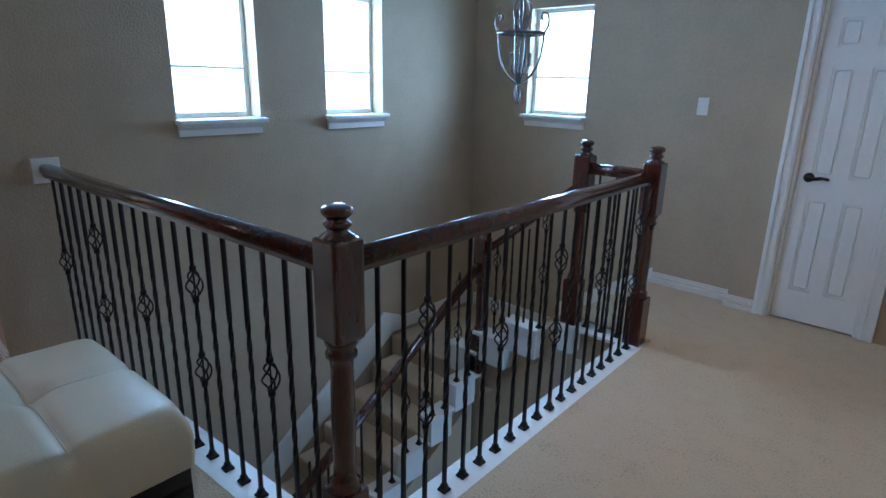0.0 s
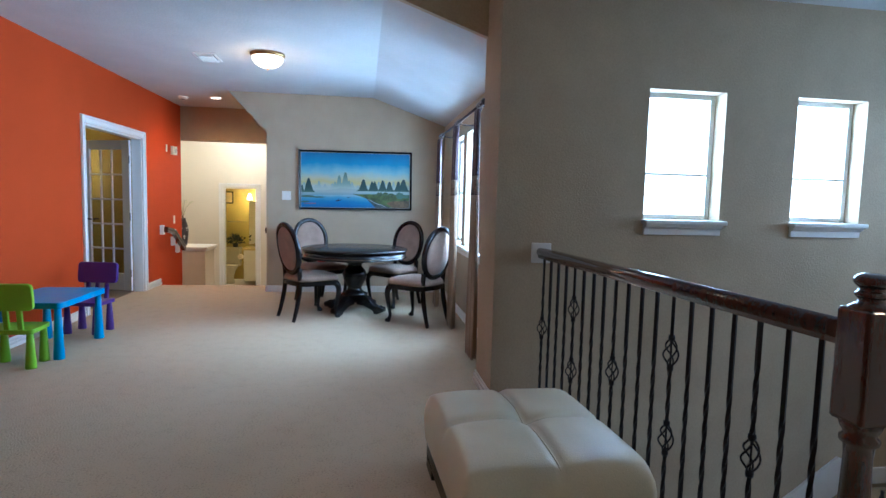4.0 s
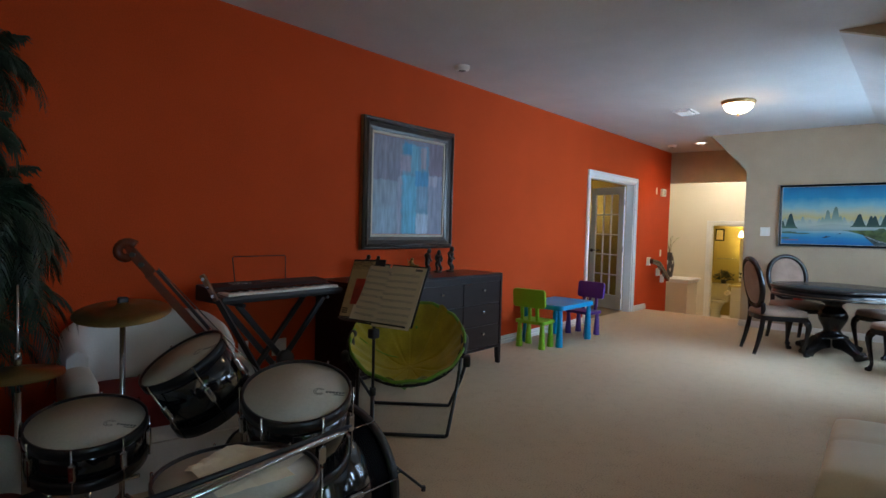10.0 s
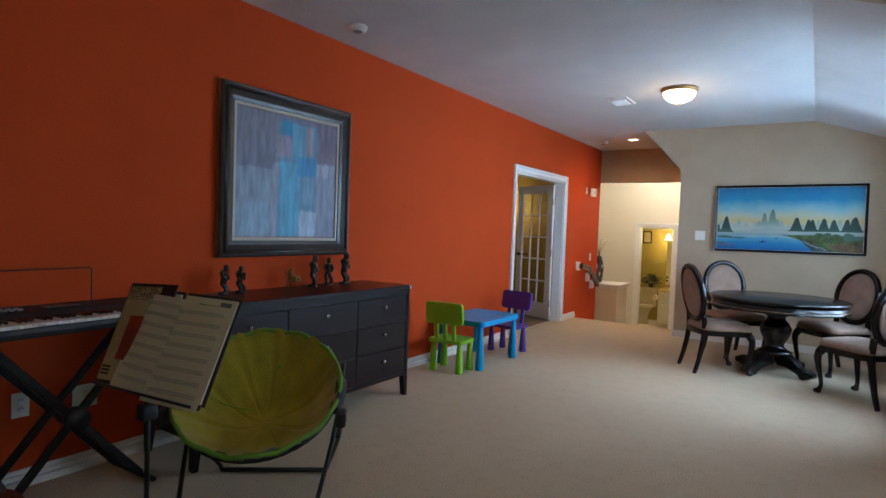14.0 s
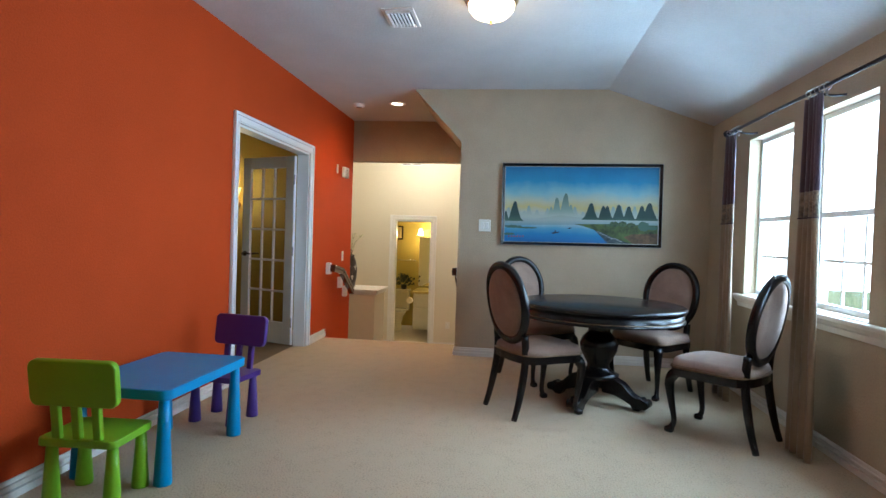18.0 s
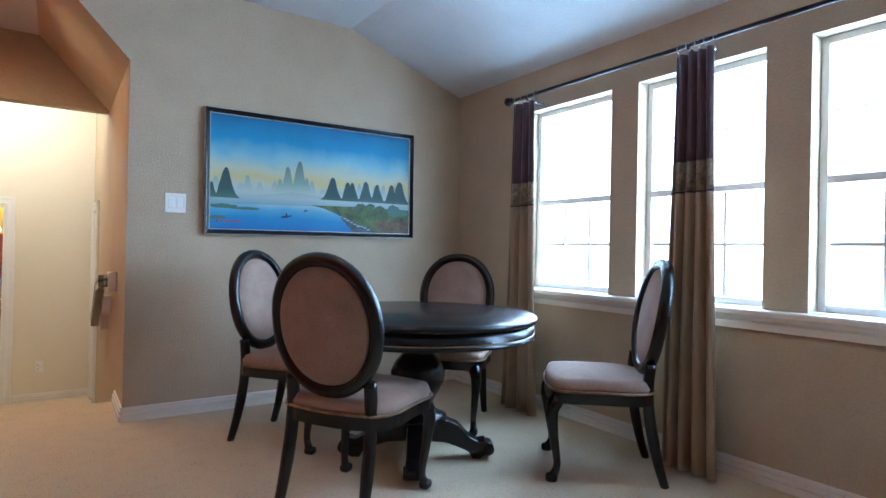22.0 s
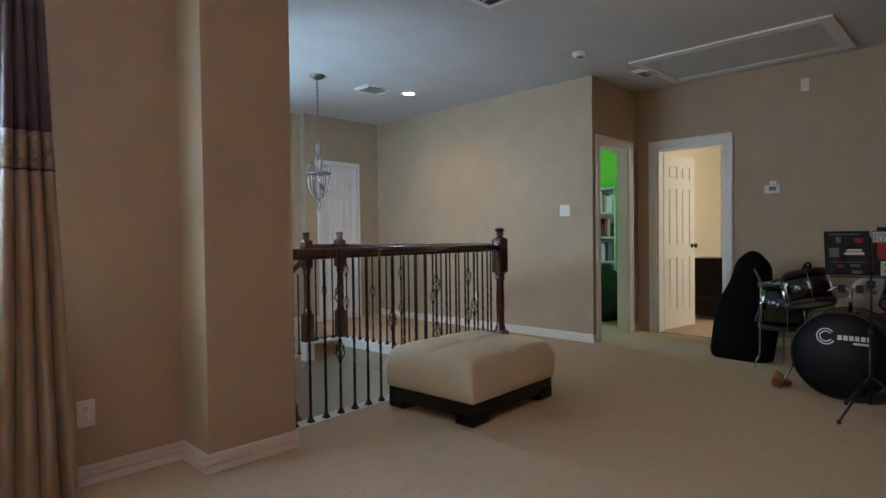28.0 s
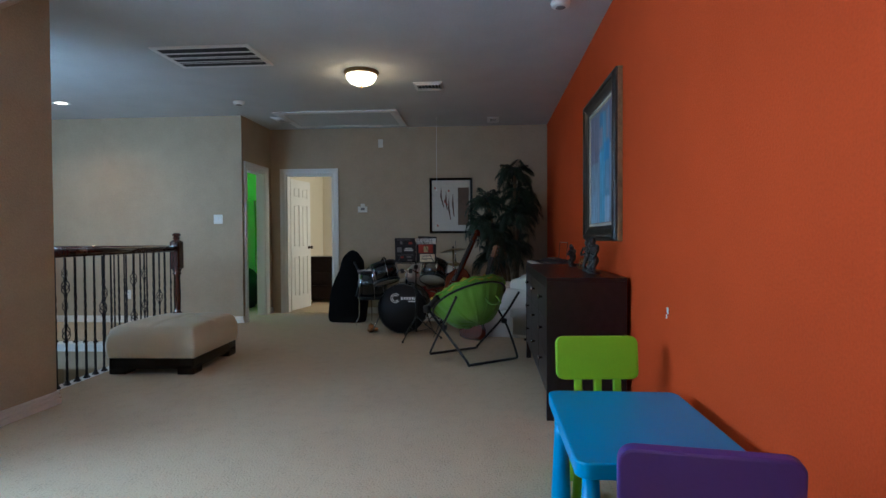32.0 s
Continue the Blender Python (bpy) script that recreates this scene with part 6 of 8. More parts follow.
def frond_mesh(length, start, end, seed):
    """A feathery frond that starts at one angle above the level and arches over to another."""
    bm = bmesh.new()
    rnd = random.Random(seed)
    n = 24
    p, spine, dirs = Vector((0, 0, 0)), [], []
    for k in range(n + 1):
        a = radians(start + (end - start) * (k / n) ** 0.8)
        d = Vector((math.cos(a), 0, math.sin(a)))
        spine.append(p.copy()), dirs.append(d)
        p = p + d * length / n
    add_tube(bm, spine, [0.006 * (1 - k / n) + 0.0012 for k in range(n + 1)], 4)
    for k in range(2, n + 1):
        t = k / n
        ll = (0.05 + 0.085 * math.sin(math.pi * min(1, 0.12 + t * 0.85))) * rnd.uniform(0.8, 1.15)
        for s in (-1, 1):
            d = (dirs[k] * 0.75 + Vector((0, s * 0.8, -0.25 + rnd.uniform(-0.2, 0.12)))).normalized()
            q = spine[k] + d * ll * 0.5
            r = spine[k] + d * ll + Vector((0, 0, -0.35 * ll))
            wv = dirs[k] * 0.0085
            v = [bm.verts.new(c) for c in (spine[k], q - wv, r, q + wv)]
            bm.faces.new([v[0], v[1], v[3]]), bm.faces.new([v[1], v[2], v[3]])
    me = bpy.data.meshes.new("frond")
    bm.to_mesh(me), bm.free()
    me.materials.append(FROND)
    return me


FRONDS = [frond_mesh(l, a, b, i) for i, (l, a, b) in enumerate(((0.42, 55, -85), (0.48, 35, -94), (0.36, 65, -60), (0.50, 15, -96), (0.30, 78, 10)))]
pm = thing("palm_tree", pose(8.42, 0.50, 0), "tall artificial palm with several drooping crowns", "plant")
part("pot", lathe([(0, 0), (0.13, 0), (0.15, 0.02), (0.18, 0.26), (0.185, 0.30), (0.165, 0.30), (0.16, 0.27), (0, 0.26)], 28), mat("dark glazed pot", (0.03, 0.02, 0.018), 0.3, 0.2, 6, 50, 0.05), pm)
CROWNS = ((-0.10, 0.0, 1.98, 34), (0.05, 0.36, 1.60, 32), (0.14, -0.10, 1.56, 32), (-0.10, 0.28, 1.22, 32), (-0.12, -0.02, 1.40, 34), (0.05, 0.0, 1.02, 30), (0.16, 0.20, 1.15, 30), (0.02, -0.06, 1.72, 30), (-0.04, 0.42, 1.34, 30), (-0.16, 0.14, 1.02, 30), (0.0, 0.30, 0.86, 26))
rnd = random.Random(5)
for cx, cy, cz, nf in CROWNS:
    way = curve([(cx * 0.15, cy * 0.15, 0.26), (cx * 0.5 + 0.03, cy * 0.5, cz * 0.5), (cx, cy, cz)], 12)
    part("trunk", tube(way, [0.030 - 0.001 * k for k in range(len(way))], 8), TRUNK, pm)
    for k in range(nf):
        f = new("frond", FRONDS[4] if k % 6 == 5 else FRONDS[rnd.randrange(4)])
        f.parent = pm
        f.matrix_basis = pose(cx, cy, cz - rnd.uniform(0, 0.10), 0, 0, 360 * k / nf + rnd.uniform(-14, 14)) @ pose(0, 0, 0, rnd.uniform(-10, 10), rnd.uniform(-12, 14), 0) @ Matrix.Scale(rnd.uniform(0.65, 0.9), 4)

# ---- fixtures, pictures and small things ----
FROST = mat("lit frosted glass", (1.0, 0.84, 0.58), 0.4, 0.03, 6, 40, 0.0, emit=5.0)
CAN_GLOW = mat("lit recessed lens", (1.0, 0.85, 0.62), 0.4, 0.02, 6, 40, 0.0, emit=9.0)
# dark colour that stands for the shade inside vents; no duct is built
DARK_GAP = mat("painted vent shade", (0.05, 0.05, 0.05), 0.9, 0.1, 5, 40, 0.0)


def ceiling_light(x, y):
    d = thing("ceiling_light", pose(x, y, H), "lit flush ceiling light with an alabaster glass bowl", "ceiling light", "flush ceiling lights")
    part("canopy", lathe([(0, 0), (0.165, 0), (0.17, -0.012), (0.16, -0.03), (0.15, -0.036), (0, -0.036)], 40), BRASS_OLD, d)
    part("shade", lathe([(0.148, -0.034), (0.14, -0.07), (0.11, -0.105), (0.06, -0.128), (0, -0.135)], 40), FROST, d, "glowing alabaster glass bowl").visible_shadow = False
    part("finial", lathe([(0, -0.13), (0.012, -0.135), (0.009, -0.15), (0.004, -0.158), (0, -0.16)], 12), BRASS_OLD, d)


ceiling_light(2.17, 1.96)
ceiling_light(6.36, 2.06)


def can_light(x, y, z=H):
    d = thing("recessed_light", pose(x, y, z), "lit white recessed ceiling light", "recessed light", "recessed lights")
    part("trim_ring", lathe([(0.065, 0.0), (0.095, 0.0), (0.095, -0.006), (0.07, -0.009), (0.065, 0.0)], 32), WHITE, d)
    part("lens", lathe([(0, -0.004), (0.066, -0.004), (0.066, -0.002), (0, -0.002)], 32), CAN_GLOW, d, "glowing lens").visible_shadow = False


can_light(-0.63, 0.785)
can_light(7.25, 5.83)


def vent(x, y, w, l, turn, label, slats=7, z=H):
    d = thing("ceiling_vent", pose(x, y, z, 0, 0, turn), label, "vent", "ceiling vents")
    f = 0.028
    for a, b in (((-w / 2, -l / 2), (w / 2, -l / 2 + f)), ((-w / 2, l / 2 - f), (w / 2, l / 2)), ((-w / 2, -l / 2 + f), (-w / 2 + f, l / 2 - f)), ((w / 2 - f, -l / 2 + f), (w / 2, l / 2 - f))):
        part("frame", box((*a, -0.012), (*b, 0), 0.003, 1), WHITE, d)
    for s in (-1, 1):
        part("core_side", box((s * (w / 2 - f), -l / 2 + f, -0.026), (s * (w / 2 - f - 0.008), l / 2 - f, -0.002)), WHITE, d)
    part("backing", box((-w / 2 + f, -l / 2 + f, -0.002), (w / 2 - f, l / 2 - f, -0.0005)), DARK_GAP, d)
    for i in range(slats):
        y0 = -l / 2 + f + (l - 2 * f) * (i + 0.5) / slats
        part("slat", box((-w / 2 + f, -0.008, -0.001), (w / 2 - f, 0.008, 0.001), 0, 1, pose(0, y0, -0.018, 58)), WHITE, d)


vent(1.90, 1.33, 0.32, 0.22, 0, "white ceiling air vent")
vent(6.91, 1.465, 0.28, 0.30, 0, "white ceiling air vent")
vent(6.84, 5.95, 0.34, 0.26, 0, "white ceiling air vent over the stairs")
vent(8.42, 3.60, 0.30, 0.22, 0, "white ceiling air vent by the doors")
vent(8.70, 0.77, 0.34, 0.16, 0, "white ceiling air vent in the corner")
rg = thing("return_grille", pose(5.77, 3.24, H), "large white return air grille with dark slots", "vent")
for a, b in (((-0.28, -0.43), (0.28, -0.39)), ((-0.28, 0.39), (0.28, 0.43)), ((-0.28, -0.39), (-0.24, 0.39)), ((0.24, -0.39), (0.28, 0.39))):
    part("frame", box((*a, -0.016), (*b, 0), 0.003, 1), WHITE, rg)
part("backing", box((-0.24, -0.39, -0.002), (0.24, 0.39, -0.0005)), DARK_GAP, rg)
for i in range(4):
    part("divider", box((-0.24 + 0.48 * (i + 0.5) / 4 + 0.045, -0.39, -0.014), (-0.24 + 0.48 * (i + 0.5) / 4 + 0.06, 0.39, -0.003)), WHITE, rg) if i < 3 else None
# most slats are coloured dark, giving the slots their shade
for i in range(26):
    x = -0.235 + 0.47 * i / 25
    part("slat", box((-0.006, -0.39, -0.0008), (0.006, 0.39, 0.0008), 0, 1, pose(x, 0, -0.008, 0, 40, 0)), DARK_GAP if i % 7 else WHITE, rg)
ht = thing("attic_hatch", pose(8.48, 2.78, H), "white trimmed attic hatch in the ceiling", "hatch")
for a, b in (((-0.50, -0.80), (0.50, -0.70)), ((-0.50, 0.70), (0.50, 0.80)), ((-0.50, -0.70), (-0.40, 0.70)), ((0.40, -0.70), (0.50, 0.70))):
    part("trim", box((*a, -0.018), (*b, 0), 0.005, 2), WHITE, ht)
part("panel", box((-0.40, -0.70, -0.008), (0.40, 0.70, 0), 0.002, 1), PAINT_CEIL, ht)
pc = thing("pull_cord", pose(8.544, 1.53, H), "thin white pull cord with a bell-shaped knob", "pull cord")
part("ceiling_eye", lathe([(0, 0), (0.012, 0), (0.010, -0.008), (0.004, -0.014), (0, -0.014)], 12), WHITE, pc)
part("cord", tube([(0, 0, -0.012), (0.002, 0, (1.78 - H) / 2), (0, 0, 1.78 - H)], 0.0022, 6), WHITE, pc)
part("cord_knob", lathe([(0, 0.030), (0.006, 0.028), (0.009, 0.012), (0.014, -0.010), (0.016, -0.026), (0, -0.028)], 14, pose(0, 0, 1.755 - H)), WHITE, pc)


def smoke(x, y):
    d = thing("smoke_detector", pose(x, y, H), "round white smoke detector on the ceiling", "smoke detector", "smoke detectors")
    part("housing", lathe([(0, 0), (0.065, 0), (0.068, -0.01), (0.06, -0.032), (0.045, -0.038), (0, -0.038)], 28), WHITE_PLASTIC, d)
    part("sensor_ring", lathe([(0.03, -0.038), (0.034, -0.042), (0.025, -0.044), (0, -0.044)], 20), INK, d)


smoke(-0.66, 0.33)
smoke(7.40, 3.75)
smoke(4.88, 0.35)


def plate(name, m, w, h, label, category, toggles=0, sockets=0):
    """A wall plate; local +y points into the room."""
    d = thing(name, m, label, category)
    part("cover", box((-w / 2, 0, -h / 2), (w / 2, 0.006, h / 2), 0.003, 2), WHITE_PLASTIC, d)
    for i in range(toggles):
        x = (i - (toggles - 1) / 2) * 0.046
        part("rocker", box((x - 0.016, 0.004, -0.032), (x + 0.016, 0.009, 0.032), 0.002, 1), WHITE, d)
    for i in range(sockets):
        z = (i - (sockets - 1) / 2) * 0.039
        s = part("socket", lathe([(0, 0.004), (0.016, 0.004), (0.016, 0.0085), (0, 0.0085)], 18, pose(0, 0, z, -90)), WHITE, d)
        for x in (-0.005, 0.005):
            part("slot", box((x - 0.001, 0.0075, z - 0.001), (x + 0.001, 0.0092, z + 0.007)), INK_BLACK, s)
    return d


plate("light_switch", pose(0, 1.86, 1.335, 0, 0, -90), 0.12, 0.12, "white double rocker switch beside the painting", "light switch", 2)
plate("light_switch", pose(6.54, YN, 1.36, 0, 0, 180), 0.075, 0.12, "white single rocker switch by the closet", "light switch", 1)
plate("light_switch", pose(XE, 4.37, 1.36, 0, 0, 90), 0.12, 0.12, "white double rocker switch by the green room", "light switch", 2)
plate("outlet", pose(3.62, 4.036, 0.322, 0, 0, 180), 0.075, 0.12, "white wall outlet under the windows", "outlet", 0, 2)
plate("outlet", pose(6.765, 0, 0.40), 0.075, 0.12, "white wall outlet behind the keyboard", "outlet", 0, 2)
plate("outlet", pose(6.48, 0, 0.38), 0.12, 0.12, "white double wall outlet behind the keyboard", "outlet", 0, 2)
plate("outlet", pose(XE, 5.62, 0.37, 0, 0, 90), 0.075, 0.12, "white wall outlet on the landing", "outlet", 0, 2)
plate("outlet", pose(-3.72, 1.11, -0.285, 0, 0, -90), 0.075, 0.12, "white wall outlet beside the bathroom door", "outlet", 0, 2)
plate("door_chime", pose(XT, 2.40, 2.48, 0, 0, 90), 0.07, 0.12, "small white box high on the wall", "wall box")
plate("wall_sensor", pose(-0.95, 0, 1.99), 0.055, 0.11, "small cream alarm sensor on the orange wall", "wall sensor")
plate("light_switch", pose(-1.25, 0, 0.92), 0.075, 0.12, "white switch plate above the handrail", "light switch", 1)
ab = thing("alarm_box", pose(-1.22, 0, 1.975), "white plastic alarm box with a grille", "alarm")
part("housing", box((-0.09, 0, -0.065), (0.09, 0.045, 0.065), 0.012, 3), WHITE_PLASTIC, ab)
for i in range(4):
    part("grille_slot", box((-0.05, 0.0445, -0.03 + i * 0.018), (0.05, 0.0465, -0.024 + i * 0.018)), INK, ab)
th = thing("thermostat", pose(XT, 2.67, 1.52, 0, 0, 90), "white thermostat with a grey display", "thermostat")
part("housing", box((-0.07, 0, -0.04), (0.07, 0.028, 0.045), 0.008, 2), WHITE_PLASTIC, th)
part("display", box((-0.035, 0.027, -0.012), (0.025, 0.030, 0.025)), INK, th)
part("base_plate", box((-0.035, 0, 0.045), (0.03, 0.012, 0.085), 0.004, 1), WHITE_PLASTIC, th)

# handrails of the steps down
def wall_rail(name, pts, side, label):
    """A square-cut rail on white wall blocks that starts level and bends down the steps."""
    d = thing(name, pose(0, 0, 0), label, "handrail", "short handrails")
    pts = [Vector(p) for p in pts]
    for i, (p, q) in enumerate(zip(pts, pts[1:])):
        u = (q - p).normalized()
        m = Matrix((u, Vector((0, 1, 0)), u.cross(Vector((0, 1, 0))))).transposed().to_4x4()
        m.translation = p
        w = (q - p).length
        part("rail" if i else "level_rail", box((-0.018 if i else 0, -0.03, -0.042), (w + 0.018, 0.03, 0.042), 0.008, 2, m), CHERRY, d)
        # not cut in: a dark strip laid on, painting a groove's shade
        part("groove", box((0, -side * 0.029, -0.012), (w, side * 0.0315, 0.004), 0.001, 1, m), BLACKWOOD, d)
    for x, z in ((pts[0].x - 0.02, pts[0].z), (pts[1].x * 0.75 + pts[2].x * 0.25, pts[1].z * 0.75 + pts[2].z * 0.25 - 0.07), (pts[2].x * 0.7 + pts[1].x * 0.3, pts[2].z * 0.7 + pts[1].z * 0.3 - 0.07)):
        part("block", box((x - 0.035, pts[0].y - side * 0.078, z - 0.075), (x + 0.035, pts[0].y - side * 0.025, z + 0.06), 0.006, 2), WHITE, d, "white wall block")


wall_rail("wall_handrail", ((-0.62, 0.08, 0.80), (-0.98, 0.08, 0.745), (-1.45, 0.08, 0.46)), 1, "short square cherry handrail on the orange wall")
wall_rail("wall_handrail", ((-0.55, 1.513, 0.82), (-0.90, 1.513, 0.77), (-1.45, 1.513, 0.45)), -1, "short square cherry handrail on the beige wall")
sp = thing("landing_steps", pose(0, 0, 0), "carpeted steps down to the bathroom landing", "stairs", kind="structure")
for i in range(1, 4):
    part("step", box((-0.55 - i * 0.27, 0.0, -0.66), (-0.55 - (i - 1) * 0.27, 1.593, -i * 0.165), 0.018, 2), CARPET, sp)
lw = thing("half_wall", pose(0, 0, 0), "low cream half wall with a white ledge", "half wall", kind="structure")
part("knee_wall", box((-2.55, -1.13, -0.66), (-1.95, 0.27, 0.40)), PAINT_CREAM, lw)
part("ledge", box((-2.60, -1.13, 0.40), (-1.90, 0.32, 0.435), 0.006, 2), WHITE, lw)
part("ledge_moulding", box((-2.575, -1.13, 0.36), (-1.925, 0.295, 0.40), 0.006, 1), WHITE, lw)
vs = thing("vase", pose(-2.22, -0.16, 0.435), "tall dark vase with cream blossom branches", "vase")
part("body", lathe([(0, 0), (0.06, 0), (0.065, 0.02), (0.085, 0.16), (0.09, 0.26), (0.07, 0.38), (0.045, 0.44), (0.05, 0.47), (0.042, 0.47), (0.035, 0.44), (0, 0.43)], 24), mat("dark mottled ceramic", (0.05, 0.045, 0.05), 0.3, 0.5, 12, 50, 0.05), vs)
VASEWHITE = mat("pale glaze", (0.55, 0.55, 0.52), 0.35, 0.1, 10, 50, 0.02)
for a in (0, 60, 120, 180, 240, 300):
    for z, r in ((0.15, 0.085), (0.29, 0.089)):
        bm = bmesh.new()
        bm.faces.new([bm.verts.new((0.004, u * 0.026, v * 0.045)) for u, v in ((-0.2, -1), (0.5, -0.6), (0.2, -0.1), (1, 0.2), (0.3, 0.5), (0, 1), (-0.4, 0.4), (-1, 0.3), (-0.3, -0.2))])
        bmesh.ops.transform(bm, matrix=pose(0, 0, z, 0, 0, a + 200 * z) @ pose(r, 0, 0), verts=bm.verts[:])
        part("leaf_motif", bm, VASEWHITE, vs, "pale leaf motif")
rnd = random.Random(8)
BLOSSOM = mat("cream silk blossom", (0.62, 0.60, 0.40), 0.8, 0.12, 8, 60, 0.1)
for k in range(9):
    a, r, h = rnd.uniform(-2.2, 2.2), rnd.uniform(0.08, 0.26), rnd.uniform(0.16, 0.36)
    st_pts = curve([(0, 0, 0.43), (r * 0.3 * math.cos(a), r * 0.3 * math.sin(a), 0.43 + h * 0.6), (r * math.cos(a), r * math.sin(a), 0.43 + h)], 10)
    sm = part("branch", tube(st_pts, 0.003, 5), TRUNK, vs)
    bm = bmesh.new()
    for q in range(14):
        p = st_pts[rnd.randrange(3, len(st_pts))] + Vector((rnd.uniform(-1, 1), rnd.uniform(-1, 1), rnd.uniform(-1, 1))) * 0.03
        bmesh.ops.create_icosphere(bm, subdivisions=1, radius=rnd.uniform(0.008, 0.016), matrix=Matrix.Translation(p))
    part("blossoms", bm, BLOSSOM, sm)

# bathroom seen through its doorway
PORCELAIN = mat("cream porcelain", (0.66, 0.60, 0.42), 0.15, 0.02, 6, 40, 0.0)
tl = thing("toilet", pose(-5.15, -0.06, -0.655, 0, 0, -90), "cream toilet beside the vanity", "toilet")
part("bowl", lathe([(0, 0), (0.11, 0), (0.12, 0.03), (0.10, 0.14), (0.14, 0.28), (0.19, 0.36), (0.20, 0.39), (0.17, 0.39), (0, 0.36)], 28), PORCELAIN, tl)
part("seat", lathe([(0, 0.40), (0.20, 0.40), (0.205, 0.41), (0.20, 0.425), (0, 0.43)], 28), PORCELAIN, tl)
part("tank", box((-0.20, -0.38, 0.36), (0.20, -0.18, 0.76), 0.02, 2), PORCELAIN, tl)
part("tank_lid", box((-0.21, -0.39, 0.76), (0.21, -0.17, 0.79), 0.008, 2), PORCELAIN, tl)
vn = thing("vanity", pose(-5.05, 0.66, -0.655), "cream vanity cabinet with a yellow stone top", "vanity")
part("cabinet", box((-0.45, -0.32, 0.10), (0.30, 0.60, 0.78), 0.004, 1), PORCELAIN, vn)
part("countertop", box((-0.47, -0.36, 0.78), (0.33, 0.62, 0.82), 0.006, 2), mat("yellow cultured marble", (0.55, 0.42, 0.14), 0.2, 0.1, 3, 20, 0.0), vn)
for z0, z1 in ((0.14, 0.50), (0.53, 0.75)):
    part("door", box((0.30, -0.28, z0), (0.315, 0.10, z1), 0.004, 1), PORCELAIN, vn)
    part("end_panel", box((-0.40, -0.335, z0), (0.25, -0.32, z1), 0.004, 1), PORCELAIN, vn)
part("faucet", tube(curve([(-0.1, 0.1, 0.82), (-0.1, 0.1, 0.95), (-0.1, 0.02, 0.99), (-0.1, -0.04, 0.94)], 14), 0.012, 8), CHROME, vn)
MIRROR = mat("silvered mirror", (0.9, 0.9, 0.9), 0.02, 0.0, 5, 40, 0.0, metal=1.0)
mr = thing("bathroom_mirror", pose(-5.80, 0.60, 0.63, 0, 0, -90), "plain wall mirror over the vanity", "mirror")
part("mirror_glass", box((-0.35, 0, -0.45), (0.35, 0.008, 0.55), 0.003, 1), MIRROR, mr)
vl = thing("vanity_light", pose(-5.80, 0.42, 1.32, 0, 0, -90), "lit brass vanity light with glass shades", "vanity light")
part("bar", box((-0.2, 0, -0.03), (0.2, 0.03, 0.03), 0.008, 2), BRASS_OLD, vl)
for x in (-0.14, 0.14):
    part("shade", lathe([(0.02, 0.02), (0.03, 0.0), (0.06, -0.10), (0.065, -0.12)], 20, pose(x, 0.09, 0.02)), FROST, vl, "glowing glass shade").visible_shadow = False
bp = thing("bathroom_picture", pose(-5.80, -0.20, 1.26, 0, 0, -90), "small brown framed print", "picture")
part("frame", box((-0.10, 0, -0.14), (0.10, 0.02, 0.14), 0.006, 1), BLACKWOOD, bp)
part("print", box((-0.075, 0.0195, -0.115), (0.075, 0.0225, 0.115)), INK_TAN, bp)
bl = thing("towel_bar", pose(-5.80, -0.02, 0.70, 0, 0, -90), "chrome towel bar on the mustard wall", "towel bar")
part("bar", tube([(-0.2, 0.06, 0), (0.2, 0.06, 0)], 0.008, 8), CHROME, bl)
for s in (-0.2, 0.2):
    part("post", tube([(s, 0, 0), (s, 0.06, 0)], 0.010, 8), CHROME, bl)
pf = thing("potted_plant", pose(-5.43, 0.02, 0.135), "leafy green plant on the toilet tank", "plant")
part("pot", lathe([(0, 0), (0.05, 0), (0.065, 0.09), (0.055, 0.09), (0, 0.08)], 18), BLACK_MATT, pf)
bm = bmesh.new()
for k in range(150):
    a, e, l = rnd.uniform(0, 6.28), rnd.uniform(0.0, 1.3), rnd.uniform(0.10, 0.24)
    c = Vector((math.cos(a) * math.cos(e) * l, math.sin(a) * math.cos(e) * l, 0.09 + math.sin(e) * l))
    n = Vector((rnd.uniform(-1, 1), rnd.uniform(-1, 1), rnd.uniform(-0.4, 1))).normalized()
    u = n.orthogonal().normalized()
    v = n.cross(u)
    bm.faces.new([bm.verts.new(c + u * p * 0.035 + v * q * 0.018) for p, q in ((-1, 0), (-0.2, 1), (1, 0), (-0.2, -1))])
part("leaves", bm, FROND, pf)
tp = thing("toilet_paper", pose(-4.80, 0.26, -0.02), "white toilet paper roll on a chrome holder", "toilet paper")
part("roll", tube([(-0.055, 0, 0), (0.055, 0, 0)], 0.055, 20), PAPER, tp)
part("holder", tube([(-0.07, 0.055, 0.0), (-0.07, 0, 0), (0.07, 0, 0)], 0.006, 6), CHROME, tp)
hv = thing("wall_vent", pose(-3.72, 0.42, 2.46, 0, 0, -90), "white wall air vent above the bathroom door", "vent")
for x in (-0.09, 0.09):
    part("frame", box((x - 0.085, 0, -0.07), (x + 0.085, 0.012, 0.07), 0.004, 1), WHITE, hv)
    # these dark strips paint the shaded gaps between the vent's slats
    for i in range(5):
        part("slat", box((x - 0.07, 0.010, -0.055 + i * 0.025), (x + 0.07, 0.0135, -0.043 + i * 0.025)), DARK_GAP, hv)
scn = thing("wall_sconce", pose(-0.9, -1.25, 1.60, 0, 0, -90), "lit amber glass wall sconce in the study", "wall light")
part("back_plate", lathe([(0, 0), (0.05, 0), (0.05, 0.012), (0, 0.016)], 20, pose(0, 0, -0.08, -90)), BRASS_OLD, scn)
